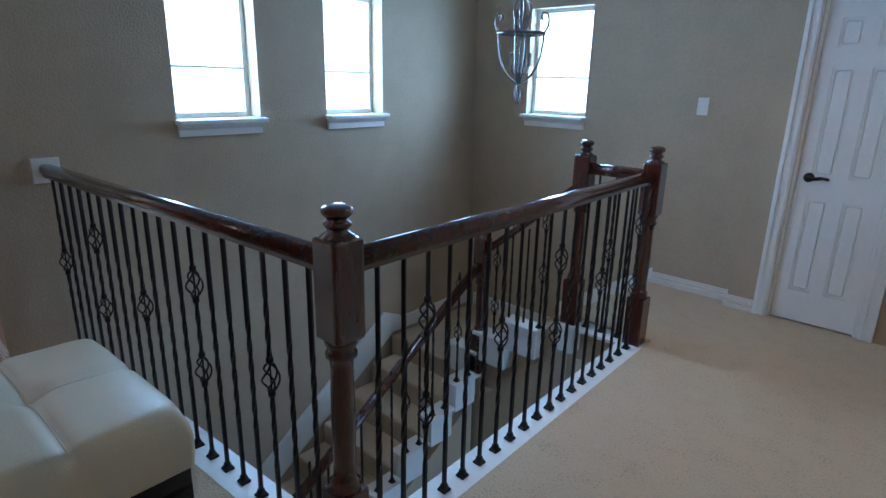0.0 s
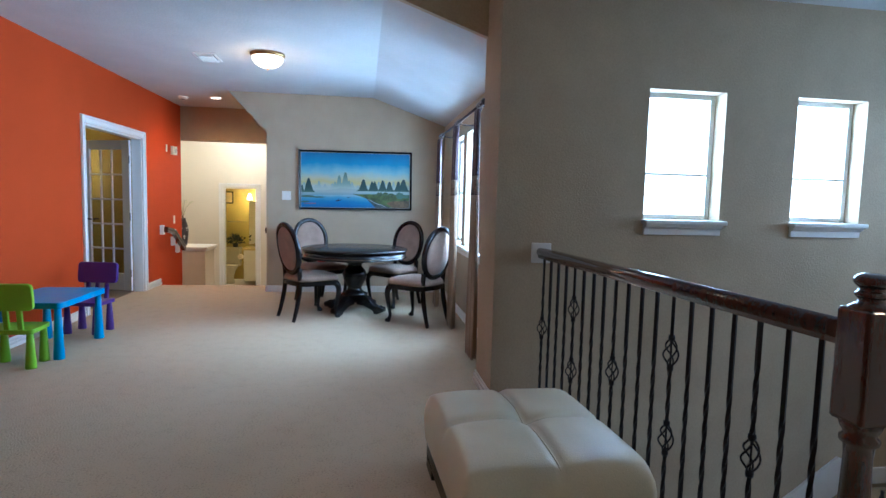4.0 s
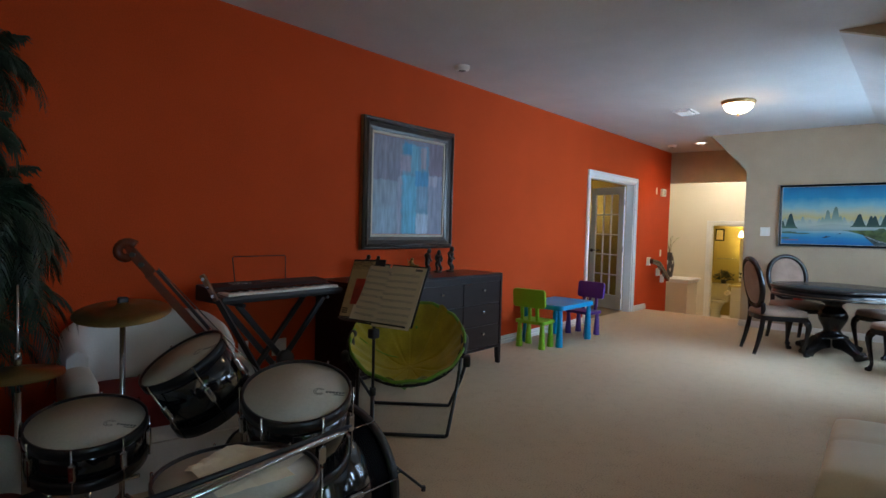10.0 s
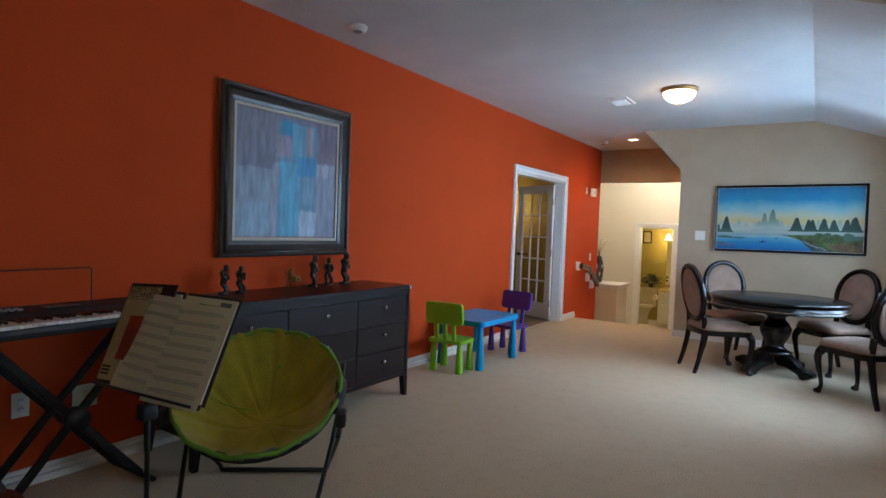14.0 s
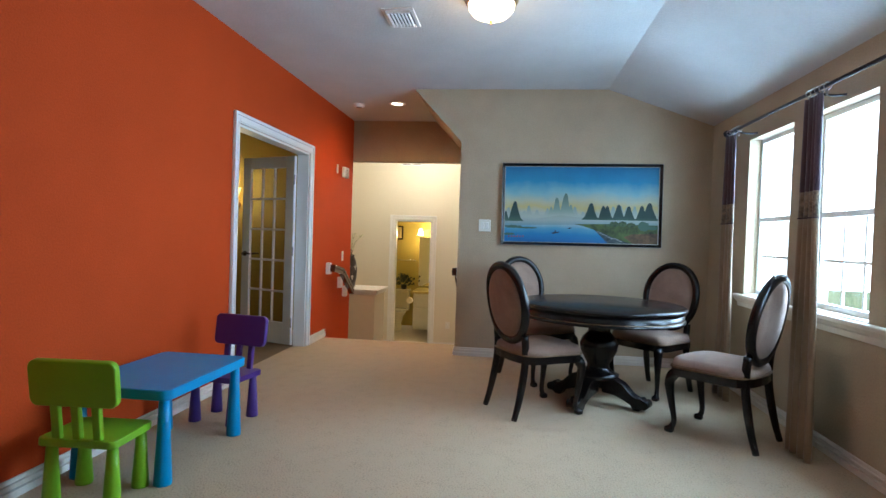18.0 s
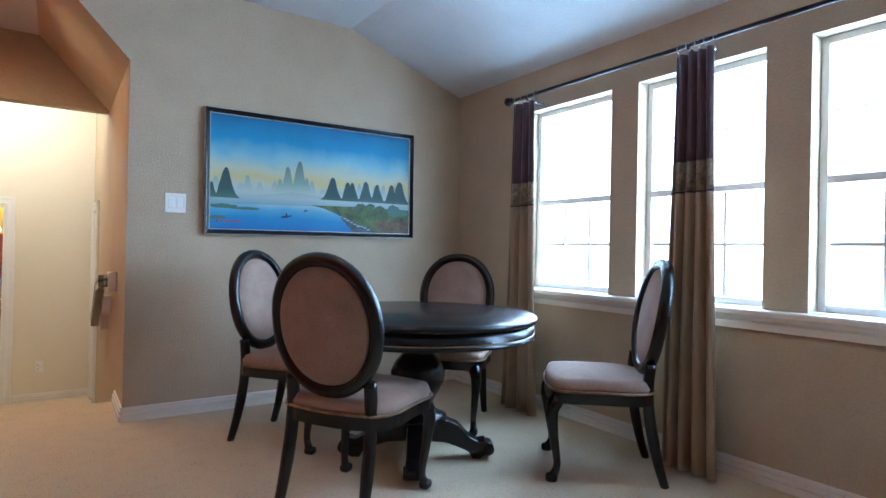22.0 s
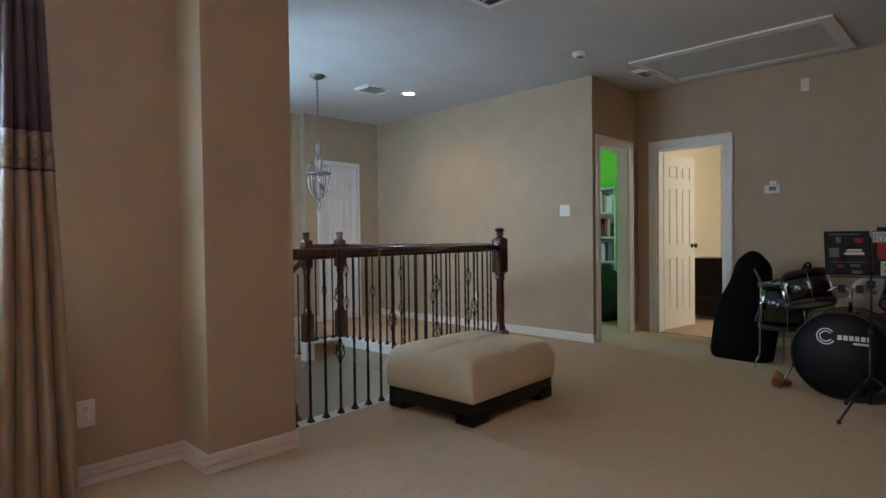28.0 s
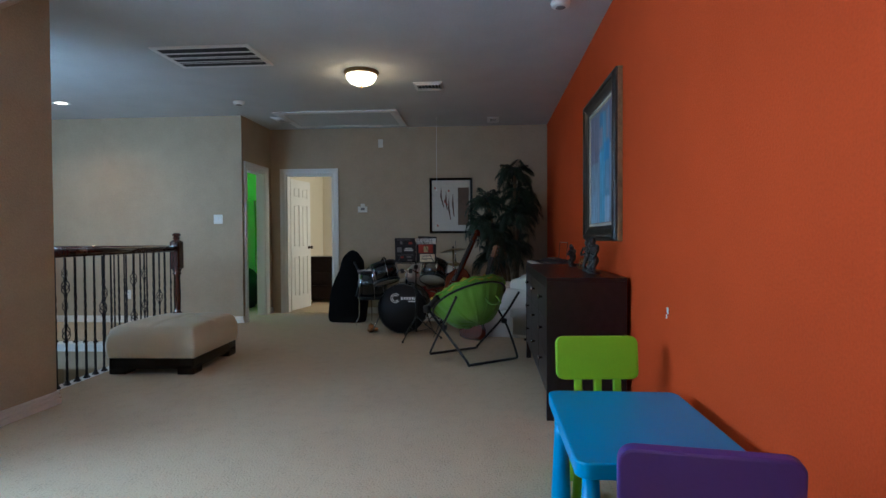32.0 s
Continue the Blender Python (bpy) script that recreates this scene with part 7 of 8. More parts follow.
part("arm", tube(curve([(0, 0.01, -0.08), (0, 0.08, -0.10), (0, 0.10, -0.04)], 10), 0.008, 8), BRASS_OLD, scn)
part("shade", lathe([(0.03, -0.06), (0.06, 0.02), (0.085, 0.12)], 24, pose(0, 0.10, 0)), mat("lit amber glass", (1.0, 0.66, 0.20), 0.4, 0.03, 6, 40, 0.0, emit=4.0), scn, "glowing amber shade").visible_shadow = False

# chandelier over the stairs
PEWTER = mat("dark brushed pewter", (0.20, 0.20, 0.20), 0.35, 0.15, 8, 60, 0.05, metal=1.0)
ch = thing("chandelier", pose(6.12, 5.93, 0), "pewter lantern chandelier on a chain over the stairs", "chandelier")
part("canopy", lathe([(0, H), (0.075, H), (0.078, H - 0.012), (0.05, H - 0.03), (0.012, H - 0.045), (0, H - 0.045)], 24), PEWTER, ch)
for k in range(17):
    z = H - 0.06 - k * 0.038
    if z < 2.10:
        break
    pts = [(0.010 * math.cos(a), 0, z + 0.024 * math.sin(a)) if k % 2 else (0, 0.010 * math.cos(a), z + 0.024 * math.sin(a)) for a in [2 * math.pi * q / 12 for q in range(12)]]
    part("chain_link", tube(pts, 0.0028, 5, closed=True), PEWTER, ch)
part("loop", tube([(0.028 * math.cos(a), 0, 2.035 + 0.028 * math.sin(a)) for a in [2 * math.pi * q / 18 for q in range(18)]], 0.004, 6, closed=True), PEWTER, ch)
for k in range(4):
    a = math.pi / 2 * k + 0.4
    c, s = math.cos(a), math.sin(a)
    for nm, prof in (("upper_bow", [(0.004, 2.01), (0.022, 1.96), (0.006, 1.90)]), ("upper_bow", [(0.006, 1.90), (0.042, 1.83), (0.038, 1.78), (0.010, 1.715)]),
                     ("cage_bar", [(0.120, 1.70), (0.118, 1.64), (0.100, 1.55), (0.062, 1.485), (0.012, 1.445)]), ("scroll", [(0.120, 1.70), (0.142, 1.74), (0.138, 1.79), (0.112, 1.80), (0.104, 1.775), (0.116, 1.765)])):
        part(nm, tube([(c * p.x, s * p.x, p.z) for p in curve([(r, 0, z) for r, z in prof], 14)], 0.006, 6), PEWTER, ch)
    part("spoke", tube([(0, 0, 1.705), (c * 0.12, s * 0.12, 1.70)], 0.004, 6), PEWTER, ch)
    part("drop_bow", tube([(c * p.x, s * p.x, p.z) for p in curve([(0.006, 0, 1.44), (0.020, 0, 1.395), (0.004, 0, 1.335)], 10)], 0.004, 6), PEWTER, ch)
part("ring", tube([(0.122 * math.cos(a), 0.122 * math.sin(a), 1.70) for a in [2 * math.pi * q / 40 for q in range(40)]], 0.008, 8, closed=True), PEWTER, ch)
part("centre_rod", tube([(0, 0, 1.44), (0, 0, 1.72)], 0.005, 8), PEWTER, ch)
BULB = glass("clear bulb glass", (0.9, 0.93, 0.95))
for k in range(3):
    a = 2 * math.pi * k / 3 + 0.2
    x, y = 0.055 * math.cos(a), 0.055 * math.sin(a)
    cd = part("candle", lathe([(0, 1.535), (0.017, 1.535), (0.012, 1.545), (0.0115, 1.60), (0, 1.60)], 12, Matrix.Translation((x, y, 0))), PEWTER, ch)
    part("arm", tube(curve([(0, 0, 1.50), (x * 0.7, y * 0.7, 1.495), (x, y, 1.538)], 10), 0.005, 6), PEWTER, ch)
    part("bulb", lathe([(0, 1.60), (0.011, 1.602), (0.017, 1.63), (0.012, 1.665), (0.003, 1.69), (0, 1.692)], 14, Matrix.Translation((x, y, 0))), BULB, cd)
for p in ch.children:
    if not p.name.startswith(("canopy", "chain_link")):
        p.location.z += 0.04

# pictures
def frame_parts(d, w, h, fw, depth, material, lip=None, lipw=0.02):
    """A mitred picture frame; local x across, z up, +y into the room, centred on the origin."""
    prof = [(0, 0), (0, depth * 0.8), (fw * 0.15, depth), (fw * 0.45, depth * 0.9), (fw * 0.75, depth * 0.6), (fw, depth * 0.5), (fw, 0)]
    co = [(-w / 2, -h / 2, 1, 1), (w / 2, -h / 2, -1, 1), (w / 2, h / 2, -1, -1), (-w / 2, h / 2, 1, -1)]
    for i in range(4):
        a, b = co[i], co[(i + 1) % 4]
        bm = bmesh.new()
        ends = [[bm.verts.new((c[0] + c[2] * u, y, c[1] + c[3] * u)) for u, y in prof] for c in (a, b)]
        for k in range(len(prof)):
            q = (k + 1) % len(prof)
            bm.faces.new([ends[0][k], ends[0][q], ends[1][q], ends[1][k]])
        part("frame_side", bm, material, d)
    if lip:
        iw, ih = w - 2 * fw, h - 2 * fw
        for a, b in (((-iw / 2, -ih / 2), (iw / 2, -ih / 2 + lipw)), ((-iw / 2, ih / 2 - lipw), (iw / 2, ih / 2)), ((-iw / 2, -ih / 2 + lipw), (-iw / 2 + lipw, ih / 2 - lipw)), ((iw / 2 - lipw, -ih / 2 + lipw), (iw / 2, ih / 2 - lipw))):
            part("liner", box((a[0], 0.002, a[1]), (b[0], depth * 0.42, b[1]), 0.003, 1), lip, d, "cream inner liner")


def flat(parent, name, poly, y, material, label=""):
    bm = bmesh.new()
    bm.faces.new([bm.verts.new((u, y, v)) for u, v in poly])
    ob = part(name, bm, material, parent, label)
    return ob


def grad(name, stops, z0, z1, rough=0.55, wob=0.03):
    """Paint that changes with height between z0 and z1, with brushy unevenness."""
    m = bpy.data.materials.new(name)
    m.use_nodes = True
    nt = m.node_tree
    b = nt.nodes["Principled BSDF"]
    tc, sep, mr, nz, ad, rp = (nt.nodes.new("ShaderNode" + k) for k in ("TexCoord", "SeparateXYZ", "MapRange", "TexNoise", "Math", "ValToRGB"))
    nz.inputs["Scale"].default_value, nz.inputs["Detail"].default_value = 5, 5
    nt.links.new(tc.outputs["Object"], sep.inputs[0]), nt.links.new(tc.outputs["Object"], nz.inputs["Vector"])
    ad.operation = "MULTIPLY_ADD"
    ad.inputs[1].default_value = wob
    nt.links.new(nz.outputs["Fac"], ad.inputs[0]), nt.links.new(sep.outputs["Z"], ad.inputs[2])
    nt.links.new(ad.outputs[0], mr.inputs[0])
    mr.inputs[1].default_value, mr.inputs[2].default_value = z0 + wob / 2, z1 + wob / 2
    nt.links.new(mr.outputs[0], rp.inputs[0])
    el = rp.color_ramp.elements
    while len(el) < len(stops):
        el.new(0.5)
    for e, (p, c) in zip(el, stops):
        e.position, e.color = p, (*c, 1)
    nt.links.new(rp.outputs[0], b.inputs["Base Color"])
    b.inputs["Roughness"].default_value = rough
    return m


lp = thing("landscape_painting", pose(0.002, 2.802, 1.566, 0, 0.6, -90), "blue landscape painting of karst peaks over a river", "painting")
LW, LH = 1.555, 0.815
SILVER = mat("worn silver leaf", (0.42, 0.40, 0.36), 0.4, 0.2, 14, 90, 0.1, metal=0.7)


def edging(d, w, h, t, y0, y1, material):
    """Four thin strips along the rim of a rectangle w by h."""
    for a, b in (((-w / 2, -h / 2), (w / 2, -h / 2 + t)), ((-w / 2, h / 2 - t), (w / 2, h / 2)), ((-w / 2, -h / 2 + t), (-w / 2 + t, h / 2 - t)), ((w / 2 - t, -h / 2 + t), (w / 2, h / 2 - t))):
        part("edging", box((a[0], y0, a[1]), (b[0], y1, b[1]), 0.001, 1), material, d, "thin silver edge")


frame_parts(lp, LW, LH, 0.030, 0.04, BLACKWOOD)
edging(lp, LW + 0.006, LH + 0.006, 0.005, 0.0, 0.034, SILVER)
edging(lp, LW - 0.056, LH - 0.056, 0.005, 0.004, 0.022, SILVER)
w2, h2 = LW / 2 - 0.028, LH / 2 - 0.028
flat(lp, "sky", [(-w2, -h2), (w2, -h2), (w2, h2), (-w2, h2)], 0.010, grad("painted sky", [(0.0, (0.30, 0.40, 0.38)), (0.38, (0.42, 0.47, 0.40)), (0.47, (0.52, 0.44, 0.17)), (0.55, (0.45, 0.47, 0.32)), (0.66, (0.22, 0.42, 0.47)), (0.80, (0.02, 0.23, 0.42)), (1.0, (0.006, 0.125, 0.27))], -h2, h2, wob=0.13), "blue sky fading to yellow")
rnd = random.Random(3)


def peaks(name, specs, base, y, material, label):
    """Steep rounded cones; each is given by its middle, width and height, counted to the viewer's right."""
    prof = ((-0.78, 0.0), (-0.52, 0.16), (-0.40, 0.42), (-0.28, 0.70), (-0.17, 0.92), (-0.04, 1.0), (0.08, 0.98), (0.18, 0.86), (0.27, 0.62), (0.42, 0.34), (0.56, 0.14), (0.82, 0.0))
    for x, w, h in specs:
        lean = rnd.uniform(-0.06, 0.06)
        pts = [(x + w * (u + lean * v + rnd.uniform(-0.02, 0.02)), base + h * v) for u, v in prof]
        flat(lp, name, [(-u, v) for u, v in reversed(pts)], y, material, label)


def blob(name, x, z, rx, rz, y, material, label, seed):
    flat(lp, name, [(-x - rx * (1 + 0.22 * noise.noise(Vector((math.cos(a) * 2, math.sin(a) * 2, seed)))) * math.cos(a), z + rz * (1 + 0.5 * noise.noise(Vector((math.cos(a) * 3, math.sin(a) * 3, seed + 7)))) * math.sin(a)) for a in [2 * math.pi * q / 30 for q in range(30)]], y, material, label)


FARP = grad("misty far peaks", [(0.0, (0.42, 0.47, 0.40)), (1.0, (0.20, 0.30, 0.28))], -0.12, 0.0)
MIDP = grad("misty middle peaks", [(0.0, (0.42, 0.47, 0.40)), (0.35, (0.22, 0.32, 0.26)), (1.0, (0.10, 0.17, 0.13))], -0.12, 0.10)
DARKP = grad("dark near peaks", [(0.0, (0.06, 0.13, 0.09)), (0.3, (0.022, 0.062, 0.05)), (1.0, (0.012, 0.04, 0.045))], -0.17, 0.03)
peaks("far_peak", [(-0.70 + 0.072 * i + rnd.uniform(-0.02, 0.02), 0.065, rnd.uniform(0.06, 0.13)) for i in range(20)], -0.13, 0.0108, FARP, "misty far peak")
peaks("middle_peak", [(-0.226, 0.085, 0.19), (-0.148, 0.105, 0.235), (-0.09, 0.06, 0.12), (-0.285, 0.06, 0.10)], -0.12, 0.0114, MIDP, "tall grey-green peak")
flat(lp, "mist", [(-w2, -0.215), (w2, -0.215), (w2, -0.135), (0.45, -0.145), (0.2, -0.105), (-0.1, -0.13), (-0.4, -0.14), (-w2, -0.12)], 0.0120, grad("painted mist", [(0.0, (0.16, 0.30, 0.34)), (0.6, (0.36, 0.42, 0.39)), (1.0, (0.34, 0.40, 0.34))], -0.215, -0.11), "pale mist")
peaks("near_peak", [(0.10, 0.115, 0.165), (0.225, 0.09, 0.14), (0.262, 0.085, 0.14), (0.368, 0.10, 0.155), (0.469, 0.095, 0.14), (0.588, 0.095, 0.145), (0.662, 0.12, 0.175)], -0.145, 0.0124, DARKP, "dark teal peak")
peaks("near_peak", [(-0.645, 0.11, 0.20), (-0.735, 0.06, 0.10)], -0.17, 0.0124, DARKP, "dark green peak")
flat(lp, "river", [(-w2, -h2), (w2, -h2), (w2, -0.215), (0.45, -0.205), (0.2, -0.20), (-0.05, -0.195), (-w2, -0.20)], 0.0130, grad("painted river", [(0.0, (0.008, 0.12, 0.34)), (0.45, (0.02, 0.20, 0.42)), (0.75, (0.10, 0.32, 0.46)), (1.0, (0.34, 0.46, 0.48))], -h2, -0.19, wob=0.06), "blue river")
GRASS = mat("painted grassy bank", (0.055, 0.085, 0.018), 0.6, 0.5, 9, 45, 0.0)
flat(lp, "bank", [(-w2, -h2), (-0.33, -h2), (-0.27, -0.34), (-0.21, -0.29), (-0.14, -0.245), (-0.02, -0.205), (0.06, -0.19), (-0.25, -0.185), (-w2, -0.19)], 0.0136, GRASS, "green river bank")
flat(lp, "field", [(-w2, -h2), (-0.52, -h2), (-0.42, -0.31), (-0.5, -0.28), (-w2, -0.27)], 0.0140, mat("painted brown field", (0.11, 0.065, 0.025), 0.6, 0.4, 9, 45, 0.0), "brown field")
flat(lp, "shore", [(-0.50, -h2), (-0.27, -h2), (-0.225, -0.33), (-0.15, -0.255), (-0.19, -0.258), (-0.32, -0.315)], 0.0143, mat("painted dark stones", (0.03, 0.045, 0.05), 0.6, 0.7, 40, 90, 0.0), "dark stony shore")
STONE = mat("painted pale stones", (0.26, 0.28, 0.28), 0.6, 0.3, 40, 90, 0.0)
for k in range(9):
    blob("stone", 0.17 + 0.028 * k, -0.265 - 0.011 * k + rnd.uniform(-0.008, 0.008), 0.014, 0.006, 0.0146, STONE, "pale stone", k)
BUSH = mat("painted bushes", (0.05, 0.085, 0.035), 0.6, 0.5, 30, 80, 0.0)
for k, (x, z, rx, rz) in enumerate(((0.33, -0.185, 0.045, 0.026), (0.41, -0.182, 0.04, 0.028), (0.49, -0.19, 0.04, 0.022), (0.27, -0.195, 0.03, 0.012))):
    blob("bush", x, z, rx, rz, 0.0146, BUSH, "leafy bush", 20 + k)
for k, (x, z, rx, rz) in enumerate(((0.61, -0.20, 0.055, 0.045), (0.70, -0.215, 0.05, 0.022), (-0.66, -0.225, 0.09, 0.014), (-0.52, -0.235, 0.10, 0.009), (-0.70, -0.30, 0.06, 0.012))):
    blob("bush", x, z, rx, rz, 0.0148, DARKP, "dark bush", 40 + k)
for x, z, q in ((-0.24, -0.277, 1.0), (-0.10, -0.232, 0.5)):
    flat(lp, "boat", [(-x + 0.045 * q, z - 0.006 * q), (-x + 0.02 * q, z - 0.014 * q), (-x - 0.03 * q, z - 0.002 * q), (-x - 0.045 * q, z + 0.012 * q), (-x - 0.01 * q, z + 0.003 * q), (-x, z + 0.026 * q), (-x + 0.008 * q, z + 0.003 * q)], 0.0150, INK_BLACK, "small dark boat")
for k in range(6):
    flat(lp, "signature_stroke", [(0.71 - 0.028 * k, -0.330), (0.695 - 0.028 * k, -0.332), (0.692 - 0.028 * k, -0.318 + 0.004 * (k % 2)), (0.704 - 0.028 * k, -0.315)], 0.0150, INK_RED, "red brush mark")

ap = thing("abstract_painting", pose(5.165, 0.002, 1.63), "large blue abstract painting in a wide dark frame", "painting")
AW, AH = 1.15, 1.10
BRONZE_FRAME = mat("dark bronze picture frame", (0.030, 0.021, 0.016), 0.32, 0.3, 9, 60, 0.10, spec=0.5)
frame_parts(ap, AW, AH, 0.105, 0.055, BRONZE_FRAME, mat("cream liner", (0.50, 0.44, 0.34), 0.6, 0.05, 8, 60, 0.05), 0.022)
for a, b in (((-1, -1), (1, -1)), ((1, -1), (1, 1)), ((1, 1), (-1, 1)), ((-1, 1), (-1, -1))):
    part("bead", tube([(a[0] * (AW / 2 - 0.032), 0.046, a[1] * (AH / 2 - 0.032)), (b[0] * (AW / 2 - 0.032), 0.046, b[1] * (AH / 2 - 0.032))], 0.016, 10), BRONZE_FRAME, ap, "rounded moulding of the frame")
edging(ap, AW + 0.004, AH + 0.004, 0.004, 0.0, 0.030, mat("rubbed gold edge", (0.30, 0.22, 0.12), 0.4, 0.2, 14, 90, 0.1, metal=0.6))
ABS = bpy.data.materials.new("abstract paint")
ABS.use_nodes = True
nt = ABS.node_tree
bs = nt.nodes["Principled BSDF"]


def node(kind, **values):
    n = nt.nodes.new("ShaderNode" + kind)
    for k, v in values.items():
        if k == "operation":
            n.operation = v
        else:
            n.inputs[int(k[1:])].default_value = v
    return n


# brushed drift of the coordinates, then soft-edged blocks of paint laid over one another
tc, sep, mp1, n1, n2 = node("TexCoord"), node("SeparateXYZ"), node("Mapping"), node("TexNoise"), node("TexNoise")
mp1.inputs["Scale"].default_value = (14, 1, 2.5)
n1.inputs["Scale"].default_value, n1.inputs["Detail"].default_value = 2.0, 6
n2.inputs["Scale"].default_value, n2.inputs["Detail"].default_value = 22, 5
nt.links.new(tc.outputs["Object"], sep.inputs[0]), nt.links.new(tc.outputs["Object"], mp1.inputs[0]), nt.links.new(mp1.outputs[0], n1.inputs["Vector"]), nt.links.new(tc.outputs["Object"], n2.inputs["Vector"])
drift = {}
for ax in "XZ":
    w = node("Math", operation="MULTIPLY_ADD", i1=0.05)
    nt.links.new(n2.outputs["Fac"], w.inputs[0]), nt.links.new(sep.outputs[ax], w.inputs[2])
    drift[ax] = w.outputs[0]
col = node("RGB")
col.outputs[0].default_value = (0.19, 0.19, 0.245, 1)
col = col.outputs[0]
for u0, u1, v0, v1, soft, c in ((0.0, 0.37, 0.26, 0.47, 0.03, (0.19, 0.19, 0.26)), (0.0, 0.37, 0.45, 1.0, 0.02, (0.25, 0.33, 0.41)), (0.05, 0.30, 0.72, 1.0, 0.08, (0.28, 0.40, 0.52)), (0.33, 0.43, 0.40, 1.0, 0.02, (0.30, 0.33, 0.43)),
                             (0.39, 0.78, 0.05, 1.0, 0.02, (0.12, 0.30, 0.44)), (0.40, 0.60, 0.38, 1.0, 0.03, (0.12, 0.40, 0.58)), (0.41, 0.53, 0.03, 0.16, 0.03, (0.04, 0.26, 0.48)), (0.37, 0.52, 0.17, 0.34, 0.03, (0.32, 0.27, 0.33)),
                             (0.52, 0.62, 0.06, 0.36, 0.02, (0.14, 0.36, 0.50)), (0.66, 0.74, 0.06, 0.30, 0.015, (0.31, 0.26, 0.29)), (0.58, 0.77, 0.32, 0.48, 0.02, (0.05, 0.25, 0.48)), (0.64, 0.75, 0.48, 0.72, 0.03, (0.20, 0.32, 0.46)),
                             (0.78, 1.0, 0.0, 0.36, 0.04, (0.17, 0.13, 0.18)), (0.77, 1.0, 0.35, 1.0, 0.02, (0.25, 0.29, 0.38)), (0.78, 0.91, 0.36, 0.47, 0.02, (0.36, 0.34, 0.42)), (0.60, 0.78, 0.78, 1.0, 0.03, (0.46, 0.55, 0.66))):
    masks = []
    for ax, mid, half in (("X", 0.475 - 0.45 * (u0 + u1), 0.45 * (u1 - u0)), ("Z", 0.445 - 0.42 * (v0 + v1), 0.42 * (v1 - v0))):
        off, size, edge = node("Math", operation="SUBTRACT", i1=mid), node("Math", operation="ABSOLUTE"), node("MapRange", i1=half + soft / 2, i2=half - soft / 2)
        edge.interpolation_type = "SMOOTHSTEP"
        nt.links.new(drift[ax], off.inputs[0]), nt.links.new(off.outputs[0], size.inputs[0]), nt.links.new(size.outputs[0], edge.inputs[0])
        masks.append(edge.outputs[0])
    both, cover, mix = node("Math", operation="MULTIPLY"), node("Math", operation="MULTIPLY", i1=0.8), node("MixRGB", i2=(*c, 1))
    nt.links.new(masks[0], both.inputs[0]), nt.links.new(masks[1], both.inputs[1]), nt.links.new(both.outputs[0], cover.inputs[0]), nt.links.new(cover.outputs[0], mix.inputs[0]), nt.links.new(col, mix.inputs[1])
    col = mix.outputs[0]
streak, hsv = node("MapRange", i1=0.3, i2=0.7, i3=0.72, i4=1.28), node("HueSaturation")
nt.links.new(n1.outputs["Fac"], streak.inputs[0]), nt.links.new(streak.outputs[0], hsv.inputs["Value"]), nt.links.new(col, hsv.inputs["Color"]), nt.links.new(hsv.outputs[0], bs.inputs["Base Color"])
bs.inputs["Roughness"].default_value = 0.5
bs.inputs["Specular IOR Level"].default_value = 0.3
flat(ap, "canvas", [(-0.45, -0.42), (0.45, -0.42), (0.45, 0.42), (-0.45, 0.42)], 0.012, ABS, "blue, violet and grey abstract canvas")

pr = thing("floral_print", pose(XT - 0.002, 1.375, 1.565, 0, 0, 90), "black-framed print of grasses on white", "picture")
frame_parts(pr, 0.62, 0.80, 0.035, 0.03, BLACKWOOD)
flat(pr, "paper", [(-0.28, -0.37), (0.28, -0.37), (0.28, 0.37), (-0.28, 0.37)], 0.008, mat("off-white print paper", (0.60, 0.57, 0.50), 0.5, 0.05, 3, 30, 0.0), "off-white paper")
flat(pr, "dark_panel", [(-0.26, -0.28), (-0.10, -0.28), (-0.10, 0.26), (-0.26, 0.26)], 0.009, mat("brown print panel", (0.10, 0.06, 0.035), 0.5, 0.2, 5, 30, 0.0), "brown panel")
for x0, z0, x1, z1 in ((0.10, -0.02, 0.14, 0.28), (0.05, -0.06, 0.07, 0.22), (0.0, -0.20, 0.03, 0.14), (-0.05, -0.16, -0.03, 0.20), (0.02, 0.0, 0.09, 0.10)):
    flat(pr, "grass_blade", [(x0, z0), (x0 + 0.012, z0), (x1 + 0.018, (z0 + z1) / 2), (x1, z1), (x1 - 0.008, (z0 + z1) / 2)], 0.0095, INK_RED if x0 == 0.02 else mat("brown grass ink", (0.10, 0.05, 0.03), 0.6, 0.1, 8, 40, 0), "brown blade of grass")
for x, z in ((0.22, 0.24), (0.18, -0.30), (0.02, 0.20)):
    flat(pr, "seed_mark", [(x, z), (x + 0.025, z), (x + 0.02, z + 0.03), (x + 0.004, z + 0.028)], 0.0095, INK_RED, "small red-brown mark")

# carvings on the dresser
EBON = mat("carved dark ebony wood", (0.012, 0.009, 0.008), 0.3, 0.2, 14, 80, 0.15, coat=0.2)
BRASSFIG = mat("aged brass casting", (0.32, 0.20, 0.06), 0.4, 0.3, 16, 90, 0.2, metal=0.8)


